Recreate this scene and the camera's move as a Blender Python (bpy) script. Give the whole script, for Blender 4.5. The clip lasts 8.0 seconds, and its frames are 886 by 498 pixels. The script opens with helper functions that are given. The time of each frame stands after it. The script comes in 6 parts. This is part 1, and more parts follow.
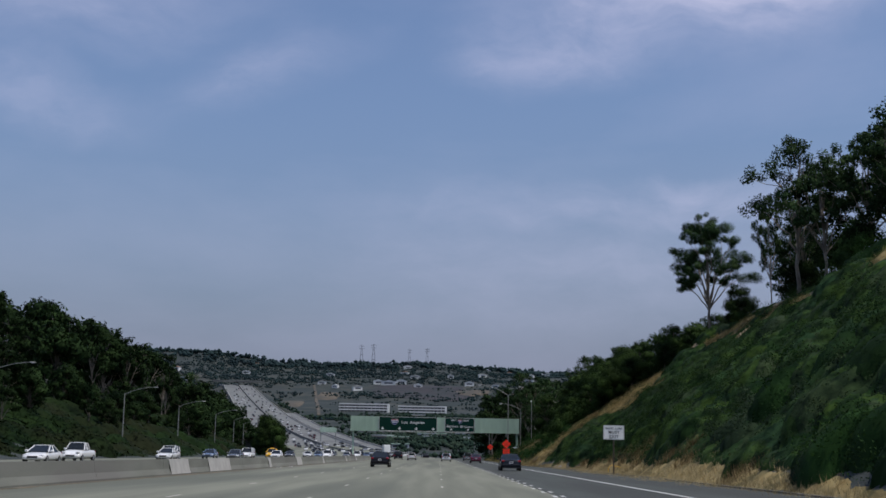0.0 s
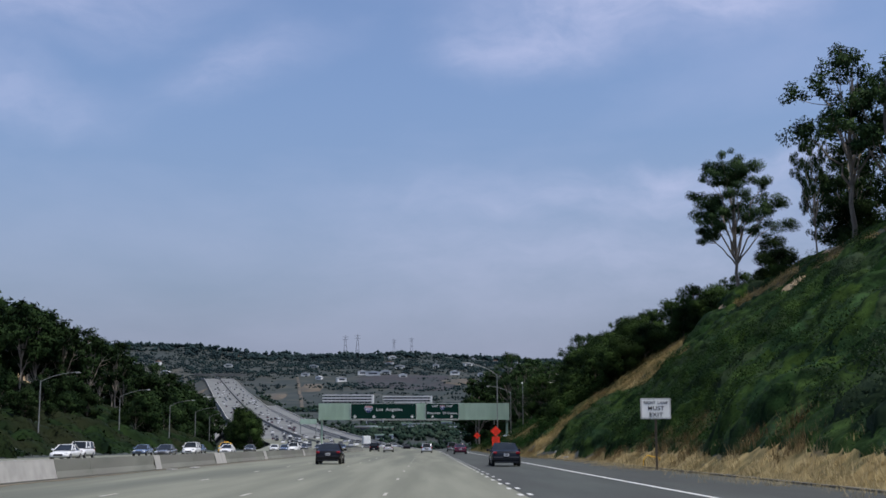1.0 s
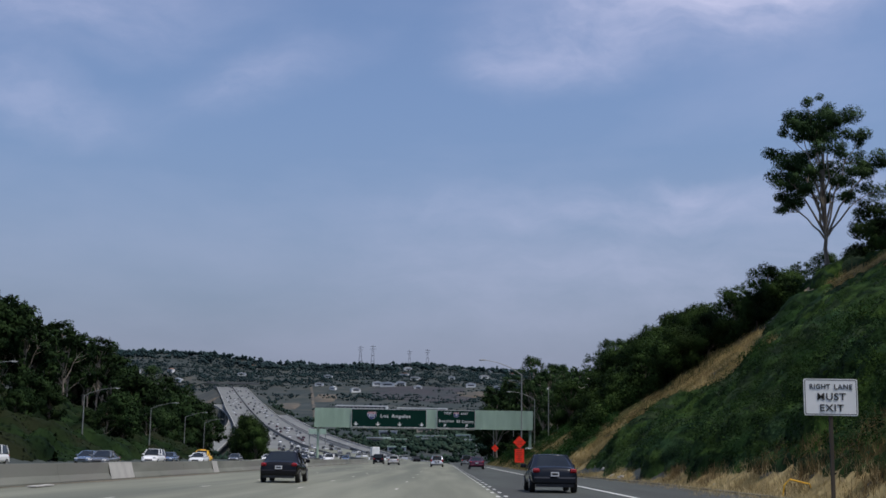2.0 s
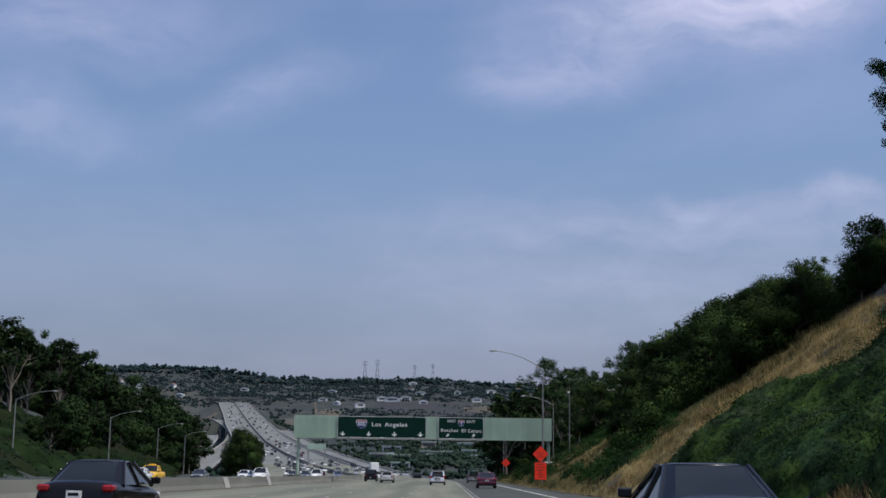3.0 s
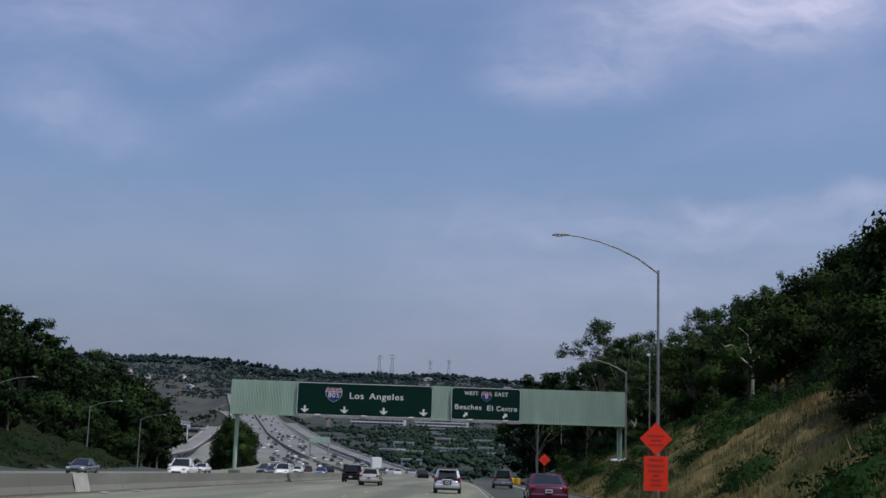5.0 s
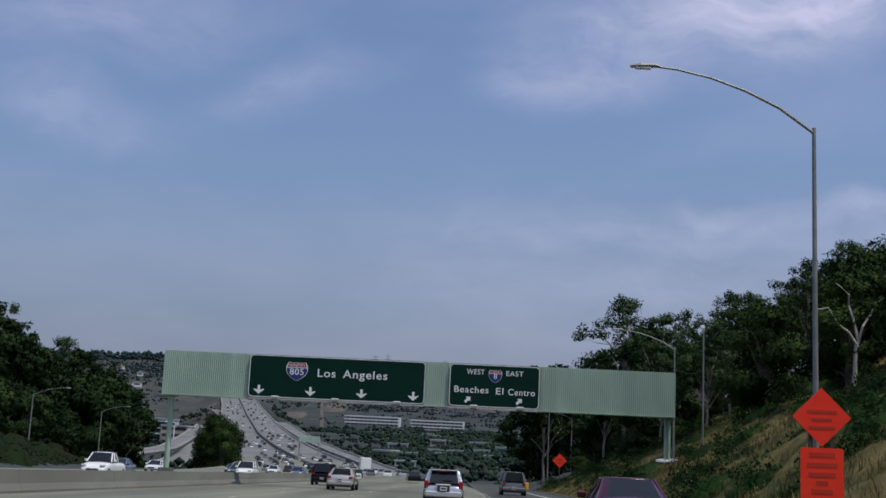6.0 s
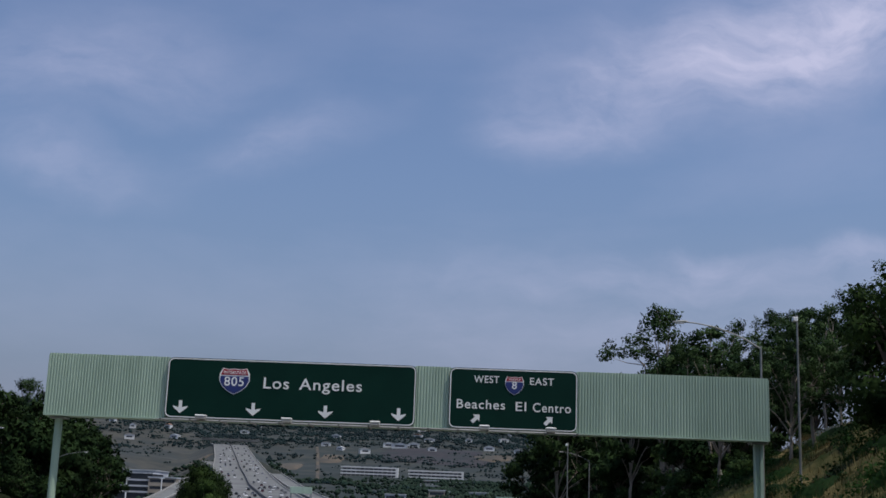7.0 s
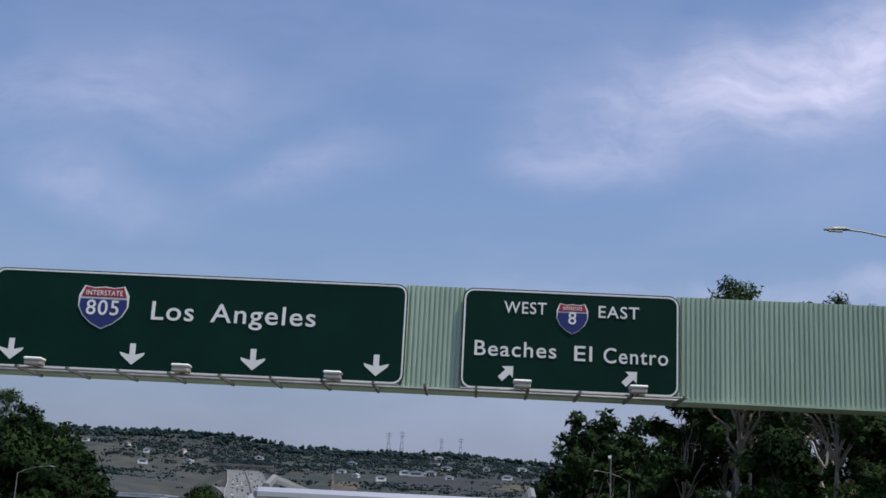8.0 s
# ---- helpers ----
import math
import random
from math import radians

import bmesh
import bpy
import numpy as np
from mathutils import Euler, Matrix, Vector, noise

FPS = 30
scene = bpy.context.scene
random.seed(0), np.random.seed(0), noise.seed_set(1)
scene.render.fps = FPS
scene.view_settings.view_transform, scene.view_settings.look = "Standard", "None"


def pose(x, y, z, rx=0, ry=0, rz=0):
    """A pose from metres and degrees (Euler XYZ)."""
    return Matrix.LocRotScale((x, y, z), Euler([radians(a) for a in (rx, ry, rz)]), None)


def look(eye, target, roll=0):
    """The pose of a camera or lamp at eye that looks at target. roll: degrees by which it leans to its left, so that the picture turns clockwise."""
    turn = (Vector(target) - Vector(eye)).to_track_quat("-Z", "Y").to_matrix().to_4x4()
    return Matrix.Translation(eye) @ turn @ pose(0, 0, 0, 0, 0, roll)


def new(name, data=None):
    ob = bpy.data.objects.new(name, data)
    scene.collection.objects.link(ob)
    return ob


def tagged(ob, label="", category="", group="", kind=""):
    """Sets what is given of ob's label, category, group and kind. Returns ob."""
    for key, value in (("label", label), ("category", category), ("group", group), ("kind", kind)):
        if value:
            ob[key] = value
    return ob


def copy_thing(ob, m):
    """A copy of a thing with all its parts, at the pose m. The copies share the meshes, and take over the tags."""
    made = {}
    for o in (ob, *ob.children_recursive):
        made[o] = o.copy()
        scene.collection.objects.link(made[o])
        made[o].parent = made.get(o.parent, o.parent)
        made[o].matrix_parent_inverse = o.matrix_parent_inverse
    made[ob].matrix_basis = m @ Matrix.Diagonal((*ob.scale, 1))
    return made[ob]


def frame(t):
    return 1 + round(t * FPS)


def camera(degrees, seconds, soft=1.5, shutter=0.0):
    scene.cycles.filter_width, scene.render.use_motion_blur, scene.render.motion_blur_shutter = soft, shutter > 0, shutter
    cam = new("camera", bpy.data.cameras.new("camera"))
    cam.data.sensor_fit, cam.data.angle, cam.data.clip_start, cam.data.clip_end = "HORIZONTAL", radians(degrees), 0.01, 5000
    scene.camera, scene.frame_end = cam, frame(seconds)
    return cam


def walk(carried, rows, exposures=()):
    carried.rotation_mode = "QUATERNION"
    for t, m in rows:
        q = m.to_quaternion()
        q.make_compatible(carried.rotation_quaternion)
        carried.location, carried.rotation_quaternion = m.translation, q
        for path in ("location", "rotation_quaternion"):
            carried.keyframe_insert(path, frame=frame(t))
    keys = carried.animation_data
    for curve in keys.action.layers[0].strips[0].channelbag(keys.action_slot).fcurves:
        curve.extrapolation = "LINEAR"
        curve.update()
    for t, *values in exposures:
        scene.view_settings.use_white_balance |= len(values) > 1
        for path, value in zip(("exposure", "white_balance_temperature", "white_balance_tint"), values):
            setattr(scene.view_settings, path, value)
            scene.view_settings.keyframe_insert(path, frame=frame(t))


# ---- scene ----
cam = camera(40.6, 8.0, soft=1.6)
METRES, EYE = 222.0, 1.3
ROWS = [
    (0.0, 0.0, 0.0, 0.0, -0.17, 8.91, -1.08),
    (0.5, 0.0025, 0.0655, -0.0009, -0.85, 7.11, -0.06),
    (1.0, 0.0058, 0.1354, -0.0017, -0.79, 8.45, 0.12),
    (1.5, 0.0073, 0.1994, -0.003, -0.16, 9.73, -1.24),
    (2.0, 0.0086, 0.2649, -0.004, -0.08, 9.07, -0.88),
    (3.5, 0.0117, 0.4678, -0.0069, 0.3, 10.16, -0.77),
    (4.0, 0.012, 0.5354, -0.0077, 0.51, 10.29, -0.62),
    (4.5, 0.011, 0.6041, -0.0086, 1.36, 11.33, -1.22),
    (5.0, 0.0101, 0.6649, -0.0092, 0.89, 9.72, -1.96),
    (6.5, 0.0078, 0.835, -0.0121, 0.71, 10.15, -2.76),
    (7.0, 0.0074, 0.8898, -0.0128, 0.61, 12.23, -2.15),
    (7.5, 0.0074, 0.9446, -0.0135, 1.25, 11.4, -1.94),
    (8.0, 0.0076, 1.0005, -0.0144, 1.39, 13.56, -2.87),
]
walk(cam, [(t, pose(METRES * x, METRES * y, EYE + METRES * z, 90 + pitch, roll, yaw)) for t, x, y, z, yaw, pitch, roll in ROWS],
     [(0.0, -0.12), (0.5, -0.2), (1.0, 0.16), (1.5, -0.02), (2.0, 0.0), (3.5, 0.04), (5.0, -0.08), (6.5, -0.12), (7.0, -0.16), (7.5, -0.1), (8.0, 0.13)])

# ---- sky and sun ----
SUN_EL, SUN_AZ = 66.0, 118.0          # degrees; azimuth clockwise from +y
world = bpy.data.worlds.new("sky")
scene.world = world
world.use_nodes = True
wn, wl = world.node_tree.nodes, world.node_tree.links
wn.clear()
sky = wn.new("ShaderNodeTexSky")
sky.sky_type = "NISHITA"
sky.sun_disc = False
sky.sun_elevation, sky.sun_rotation = radians(SUN_EL), radians(SUN_AZ)
sky.air_density, sky.dust_density, sky.ozone_density = 1.2, 3.0, 3.0
coord = wn.new("ShaderNodeTexCoord")
# thin high cloud: wide soft patches with ragged wisps, drawn out sideways
stretch = wn.new("ShaderNodeMapping")
stretch.inputs["Location"].default_value = (2.85, 0.4, 1.1)
stretch.inputs["Rotation"].default_value = (0, radians(14), 0)
stretch.inputs["Scale"].default_value = (-2.6, 2.6, 7.0)
wl.new(coord.outputs["Generated"], stretch.inputs[0])
big = wn.new("ShaderNodeTexNoise"); big.inputs["Scale"].default_value = 1.15; big.inputs["Detail"].default_value = 8.0
big.inputs["Roughness"].default_value = 0.52; big.inputs["Distortion"].default_value = 0.25
wl.new(stretch.outputs[0], big.inputs["Vector"])
cover = wn.new("ShaderNodeMapRange")
cover.inputs["From Min"].default_value, cover.inputs["From Max"].default_value = 0.44, 0.70
wl.new(big.outputs["Fac"], cover.inputs["Value"])
soften = wn.new("ShaderNodeMath"); soften.operation = "MULTIPLY"; soften.inputs[1].default_value = 0.17
wl.new(cover.outputs[0], soften.inputs[0])
sep = wn.new("ShaderNodeSeparateXYZ")
wl.new(coord.outputs["Generated"], sep.inputs[0])
low = wn.new("ShaderNodeMapRange"); low.interpolation_type = "SMOOTHSTEP"
low.inputs["From Min"].default_value, low.inputs["From Max"].default_value = -0.02, 0.30
low.inputs["To Min"].default_value, low.inputs["To Max"].default_value = 0.75, 0.10
wl.new(sep.outputs["Z"], low.inputs["Value"])
skymul = wn.new("ShaderNodeMix"); skymul.data_type = "RGBA"; skymul.blend_type = "MULTIPLY"
skymul.inputs["Factor"].default_value = 1.0
skymul.inputs["B"].default_value = (0.90, 0.97, 1.15, 1)
wl.new(sky.outputs[0], skymul.inputs["A"])
# streaks and patches of cloud by bearing and height, broken up by a finer drawn-out noise
def sky_math(op, x, y):
    nd = wn.new("ShaderNodeMath"); nd.operation = op
    for k, v in enumerate((x, y)):
        if isinstance(v, (int, float)):
            nd.inputs[k].default_value = v
        else:
            wl.new(v, nd.inputs[k])
    return nd.outputs[0]


flat_sky = wn.new("ShaderNodeCombineXYZ")
wl.new(sky_math("DIVIDE", sep.outputs["X"], sep.outputs["Y"]), flat_sky.inputs["X"])
wl.new(sky_math("DIVIDE", sep.outputs["Z"], sep.outputs["Y"]), flat_sky.inputs["Y"])
warp = wn.new("ShaderNodeTexNoise"); warp.inputs["Scale"].default_value = 9.0; warp.inputs["Detail"].default_value = 5.0
wl.new(flat_sky.outputs[0], warp.inputs["Vector"])
push = wn.new("ShaderNodeVectorMath"); push.operation = "MULTIPLY_ADD"
wl.new(warp.outputs["Color"], push.inputs[0]); push.inputs[1].default_value = (0.10, 0.07, 0); push.inputs[2].default_value = (-0.05, -0.035, 0)
bent = wn.new("ShaderNodeVectorMath"); wl.new(flat_sky.outputs[0], bent.inputs[0]); wl.new(push.outputs[0], bent.inputs[1])
combed = wn.new("ShaderNodeMapping"); combed.inputs["Rotation"].default_value = (0, 0, radians(-16)); combed.inputs["Scale"].default_value = (9, 22, 1)
wl.new(bent.outputs[0], combed.inputs[0])
wisp = wn.new("ShaderNodeTexNoise"); wisp.inputs["Scale"].default_value = 1.6; wisp.inputs["Detail"].default_value = 7.0; wisp.inputs["Roughness"].default_value = 0.6
wl.new(combed.outputs[0], wisp.inputs["Vector"])
wisp_r = wn.new("ShaderNodeMapRange"); wisp_r.inputs["From Min"].default_value, wisp_r.inputs["From Max"].default_value = 0.30, 0.72
wisp_r.inputs["To Min"].default_value = 0.32
wl.new(wisp.outputs["Fac"], wisp_r.inputs["Value"])
total = 0.0
for u0, v0, ra, rb, turn, amp in ((0.25, 0.405, 0.25, 0.070, 14, 0.82), (0.08, 0.330, 0.09, 0.036, 5, 0.36), (-0.16, 0.314, 0.11, 0.034, 20, 0.30), (0.24, 0.203, 0.36, 0.024, 1, 0.26), (0.2, 0.15, 0.42, 0.085, 0, 0.26),
                              (-0.35, 0.288, 0.11, 0.035, -15, 0.34), (-0.34, 0.372, 0.20, 0.055, 0, 0.36), (0.21, 0.216, 0.04, 0.014, 0, 0.35), (0.33, 0.220, 0.06, 0.016, 2, 0.4), (0.34, 0.445, 0.17, 0.065, 18, 0.5)):
    mpc = wn.new("ShaderNodeMapping"); mpc.vector_type = "TEXTURE"
    mpc.inputs["Location"].default_value = (u0, v0, 0); mpc.inputs["Rotation"].default_value = (0, 0, radians(turn)); mpc.inputs["Scale"].default_value = (ra, rb, 1)
    wl.new(bent.outputs[0], mpc.inputs[0])
    ln = wn.new("ShaderNodeVectorMath"); ln.operation = "LENGTH"; wl.new(mpc.outputs[0], ln.inputs[0])
    mr = wn.new("ShaderNodeMapRange"); mr.interpolation_type = "SMOOTHSTEP"
    mr.inputs["From Max"].default_value = 1.25; mr.inputs["To Min"].default_value, mr.inputs["To Max"].default_value = amp, 0.0
    wl.new(ln.outputs["Value"], mr.inputs["Value"])
    total = sky_math("ADD", mr.outputs[0], total)
cloudy = sky_math("MULTIPLY", total, wisp_r.outputs[0])
cloud_fac = wn.new("ShaderNodeClamp")
wl.new(sky_math("ADD", soften.outputs[0], cloudy), cloud_fac.inputs[0])
mixc = wn.new("ShaderNodeMix"); mixc.data_type = "RGBA"
wl.new(cloud_fac.outputs[0], mixc.inputs["Factor"])
hazy = wn.new("ShaderNodeMix"); hazy.data_type = "RGBA"
wl.new(low.outputs[0], hazy.inputs["Factor"])
wl.new(skymul.outputs["Result"], hazy.inputs["A"])
hazy.inputs["B"].default_value = (1.88, 2.17, 3.36, 1)
wl.new(hazy.outputs["Result"], mixc.inputs["A"])
mixc.inputs["B"].default_value = (5.1, 5.25, 7.2, 1)
bg = wn.new("ShaderNodeBackground"); bg.inputs["Strength"].default_value = 0.115
wl.new(mixc.outputs["Result"], bg.inputs["Color"])
wout = wn.new("ShaderNodeOutputWorld")
wl.new(bg.outputs[0], wout.inputs["Surface"])

sun = new("sun", bpy.data.lights.new("sun", "SUN"))
sun.data.energy, sun.data.angle, sun.data.color = 3.0, radians(0.6), (1.0, 0.95, 0.86)
a, e = radians(SUN_AZ), radians(SUN_EL)
sun.matrix_world = look((0, 0, 60), (-math.sin(a) * math.cos(e), -math.cos(a) * math.cos(e), 60 - math.sin(e)))


# ---- materials ----
def material(name, c1, c2, rough=0.8, metal=0.0, scale=1.0, detail=6.0, bump=0.0, bump_scale=None, island=0.0, objvar=0.0,
             spec=0.5, c3=None, scale3=0.1, stretch=(1, 1, 1), lo=0.35, hi=0.65, thin=0.0, kinds=(), patch=3.0):
    """Two colours mixed by noise in world metres, a third by a wider noise, fine relief, and a shade per island or object."""
    m = bpy.data.materials.new(name)
    m.use_nodes = True
    n, l = m.node_tree.nodes, m.node_tree.links
    b = n["Principled BSDF"]
    b.inputs["Roughness"].default_value, b.inputs["Metallic"].default_value = rough, metal
    b.inputs["Specular IOR Level"].default_value = spec
    geo = n.new("ShaderNodeNewGeometry")
    mp = n.new("ShaderNodeMapping")
    mp.inputs["Scale"].default_value = stretch
    l.new(geo.outputs["Position"], mp.inputs[0])
    t1 = n.new("ShaderNodeTexNoise")
    t1.inputs["Scale"].default_value, t1.inputs["Detail"].default_value = scale, detail
    l.new(mp.outputs[0], t1.inputs["Vector"])
    r = n.new("ShaderNodeMapRange")
    r.inputs["From Min"].default_value, r.inputs["From Max"].default_value = lo, hi
    l.new(t1.outputs["Fac"], r.inputs["Value"])
    mix = n.new("ShaderNodeMix"); mix.data_type = "RGBA"
    mix.inputs["A"].default_value, mix.inputs["B"].default_value = (*c1, 1), (*c2, 1)
    l.new(r.outputs[0], mix.inputs["Factor"])
    out = mix.outputs["Result"]
    if c3:
        t3 = n.new("ShaderNodeTexNoise")
        t3.inputs["Scale"].default_value, t3.inputs["Detail"].default_value = scale3, 4.0
        l.new(mp.outputs[0], t3.inputs["Vector"])
        r3 = n.new("ShaderNodeMapRange")
        r3.inputs["From Min"].default_value, r3.inputs["From Max"].default_value = 0.45, 0.62
        l.new(t3.outputs["Fac"], r3.inputs["Value"])
        m3 = n.new("ShaderNodeMix"); m3.data_type = "RGBA"
        m3.inputs["B"].default_value = (*c3, 1)
        l.new(out, m3.inputs["A"]); l.new(r3.outputs[0], m3.inputs["Factor"])
        out = m3.outputs["Result"]
    if kinds:
        # plants of several kinds side by side, each in its own irregular patch
        sway = n.new("ShaderNodeTexNoise"); sway.inputs["Scale"].default_value, sway.inputs["Detail"].default_value = 1.1 / patch, 3.0
        l.new(geo.outputs["Position"], sway.inputs["Vector"])
        drift = n.new("ShaderNodeVectorMath"); drift.operation = "MULTIPLY_ADD"
        drift.inputs[1].default_value = (1.6 * patch,) * 3
        l.new(sway.outputs["Color"], drift.inputs[0]); l.new(geo.outputs["Position"], drift.inputs[2])
        cells = n.new("ShaderNodeTexVoronoi"); cells.feature = "SMOOTH_F1"; cells.inputs["Smoothness"].default_value = 0.25; cells.inputs["Scale"].default_value = 1 / patch
        l.new(drift.outputs[0], cells.inputs["Vector"])
        parts = n.new("ShaderNodeSeparateColor"); l.new(cells.outputs["Color"], parts.inputs[0])
        ramp_ = n.new("ShaderNodeValToRGB"); ramp_.color_ramp.interpolation = "LINEAR"
        el = ramp_.color_ramp.elements
        while len(el) < len(kinds):
            el.new(0.5)
        for k, c in enumerate(kinds):
            el[k].position = 0.12 + 0.76 * k / (len(kinds) - 1); el[k].color = (*c, 1)
        l.new(parts.outputs[0], ramp_.inputs[0])
        tint = n.new("ShaderNodeMix"); tint.data_type = "RGBA"; tint.blend_type = "MULTIPLY"; tint.inputs["Factor"].default_value = 1.0
        l.new(out, tint.inputs["A"]); l.new(ramp_.outputs[0], tint.inputs["B"])
        out = tint.outputs["Result"]
    for amount, node, sock in ((island, "ShaderNodeNewGeometry", "Random Per Island"), (objvar, "ShaderNodeObjectInfo", "Random")):
        if amount:
            src = n.new(node)
            rr = n.new("ShaderNodeMapRange")
            rr.inputs["To Min"].default_value, rr.inputs["To Max"].default_value = 1 - amount, 1 + amount
            l.new(src.outputs[sock], rr.inputs["Value"])
            sc = n.new("ShaderNodeVectorMath"); sc.operation = "SCALE"
            l.new(out, sc.inputs[0]); l.new(rr.outputs[0], sc.inputs["Scale"])
            out = sc.outputs[0]
    l.new(out, b.inputs["Base Color"])
    if bump:
        tb = n.new("ShaderNodeTexNoise")
        tb.inputs["Scale"].default_value, tb.inputs["Detail"].default_value = bump_scale or scale * 4, 4.0
        l.new(geo.outputs["Position"], tb.inputs["Vector"])
        bp = n.new("ShaderNodeBump")
        bp.inputs["Strength"].default_value, bp.inputs["Distance"].default_value = min(1.0, bump), 0.05
        l.new(tb.outputs["Fac"], bp.inputs["Height"]); l.new(bp.outputs[0], b.inputs["Normal"])
    if thin:
        tr = n.new("ShaderNodeBsdfTranslucent")
        l.new(out, tr.inputs["Color"])
        ms = n.new("ShaderNodeMixShader"); ms.inputs[0].default_value = thin
        l.new(b.outputs[0], ms.inputs[1]); l.new(tr.outputs[0], ms.inputs[2])
        l.new(ms.outputs[0], n["Material Output"].inputs["Surface"])
    return m


M_CONC = material("road_concrete", (0.138, 0.141, 0.104), (0.196, 0.199, 0.150), 0.85, scale=0.9, bump=0.1, bump_scale=30, c3=(0.106, 0.112, 0.084), scale3=0.35, stretch=(1, 0.04, 1))
M_ASPH = material("asphalt", (0.043, 0.048, 0.041), (0.059, 0.066, 0.056), 0.85, scale=0.8, bump=0.15, bump_scale=40, c3=(0.038, 0.040, 0.034), scale3=0.3, stretch=(1, 0.1, 1))
M_FAR = material("far_concrete", (0.132, 0.137, 0.130), (0.172, 0.176, 0.165), 0.85, scale=0.2, c3=(0.112, 0.113, 0.110), scale3=0.05)
M_BARR = material("barrier_concrete", (0.125, 0.130, 0.110), (0.192, 0.198, 0.170), 0.9, scale=0.7, bump=0.2, bump_scale=15, c3=(0.14, 0.137, 0.124), scale3=0.35, stretch=(1, 0.3, 1.5))
M_PATCH = material("patch_paint", (0.32, 0.315, 0.295), (0.40, 0.39, 0.37), 0.85, scale=1.5)
M_PARAPET = material("parapet", (0.30, 0.29, 0.27), (0.40, 0.39, 0.36), 0.9, scale=0.3)
# concrete darkened by painted-in shade, for the far median wall; steel brackets share it
M_DARKWALL = material("shaded_wall", (0.10, 0.10, 0.10), (0.15, 0.15, 0.14), 0.9, scale=0.3)
M_SOIL = material("dark_dirt", (0.10, 0.085, 0.06), (0.17, 0.14, 0.10), 0.95, scale=1.5, bump=0.4)
M_WORNKERB = material("worn_kerb", (0.10, 0.098, 0.082), (0.19, 0.18, 0.15), 0.9, scale=0.8, bump=0.3, bump_scale=12, c3=(0.07, 0.07, 0.06), scale3=0.3)
M_PAINT = material("white_paint", (0.55, 0.54, 0.50), (0.72, 0.72, 0.68), 0.6, scale=3.0)
M_WORN = material("worn_paint", (0.34, 0.31, 0.26), (0.50, 0.48, 0.43), 0.7, scale=2.0)
# the near ground keeps the grey-blue haze tint mixed for the far slopes
M_GROUND = material("hazed_chaparral", (0.0252, 0.0333, 0.0314), (0.0353, 0.0427, 0.0380), 0.95, scale=0.35, bump=0.6, bump_scale=3, c3=(0.0244, 0.0333, 0.0294), scale3=0.007, lo=0.42, hi=0.6)
M_DIRT = material("dry_soil", (0.34, 0.24, 0.13), (0.45, 0.34, 0.2), 0.95, scale=0.6, bump=0.5)
M_IVY = material("ground_cover", (0.011, 0.025, 0.010), (0.060, 0.106, 0.037), 0.8, scale=0.9, detail=3, bump=0.9, bump_scale=5, island=0.15, thin=0.3, spec=0.05, lo=0.36, hi=0.66, kinds=((0.40, 0.52, 0.45), (0.98, 0.98, 0.55), (0.62, 0.78, 0.90), (0.95, 0.80, 1.0), (0.50, 0.62, 0.50), (1.0, 1.0, 0.75)), patch=2.3)
M_SHRUB = material("shrub_leaves", (0.008, 0.024, 0.006), (0.026, 0.064, 0.016), 0.8, scale=0.3, detail=2.5, bump=0.5, bump_scale=6, island=0.1, c3=(0.014, 0.030, 0.011), scale3=0.1, thin=0.3, spec=0.05)
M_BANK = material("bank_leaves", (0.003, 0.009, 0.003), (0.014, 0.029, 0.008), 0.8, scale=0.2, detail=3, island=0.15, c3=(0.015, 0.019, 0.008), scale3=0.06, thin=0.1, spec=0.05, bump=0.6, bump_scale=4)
M_SAGE = material("sage_leaves", (0.020, 0.036, 0.018), (0.052, 0.078, 0.044), 0.85, scale=0.3, detail=2.5, island=0.1, thin=0.3, spec=0.05)
M_DRY = material("dry_grass", (0.255, 0.185, 0.075), (0.41, 0.318, 0.145), 0.85, scale=0.7, c3=(0.115, 0.100, 0.042), scale3=0.5, bump=0.5, bump_scale=9, island=0.25, thin=0.25, spec=0.2)
M_STRAW = material("pale_straw", (0.36, 0.285, 0.145), (0.56, 0.46, 0.26), 0.85, scale=0.9, c3=(0.22, 0.175, 0.09), scale3=0.45, island=0.2, thin=0.25, spec=0.1)
M_RUST = material("dry_brush", (0.110, 0.078, 0.038), (0.195, 0.142, 0.070), 0.85, scale=0.5, detail=3, island=0.2, thin=0.15, spec=0.05)
M_EUC = material("eucalyptus_leaves", (0.008, 0.024, 0.008), (0.050, 0.086, 0.031), 0.75, scale=0.45, detail=3, island=0.12, objvar=0.2, thin=0.15, spec=0.06)
M_DENSE = material("dense_leaves", (0.003, 0.010, 0.003), (0.040, 0.070, 0.018), 0.8, scale=0.3, detail=2, island=0.12, objvar=0.35, thin=0.1, spec=0.05)
M_BARK = material("pale_bark", (0.15, 0.125, 0.10), (0.28, 0.24, 0.195), 0.9, scale=1.5, bump=0.3, stretch=(1, 1, 0.3))
M_BLEACH = material("bleached_wood", (0.42, 0.38, 0.33), (0.56, 0.52, 0.46), 0.9, scale=2.0, stretch=(1, 1, 0.3))
M_BARKD = material("dark_bark", (0.08, 0.065, 0.05), (0.15, 0.12, 0.09), 0.95, scale=1.5, bump=0.4)
# distant greens and browns: haze put into the base colours as a grey-blue tint
M_VALLEY = material("hazed_valley_leaves", (0.0126, 0.0266, 0.0199), (0.0277, 0.0437, 0.0294), 0.9, scale=0.05, island=0.25, spec=0.05)
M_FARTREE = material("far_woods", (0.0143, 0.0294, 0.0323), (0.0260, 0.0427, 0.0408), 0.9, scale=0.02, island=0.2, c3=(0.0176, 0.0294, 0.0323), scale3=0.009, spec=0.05)
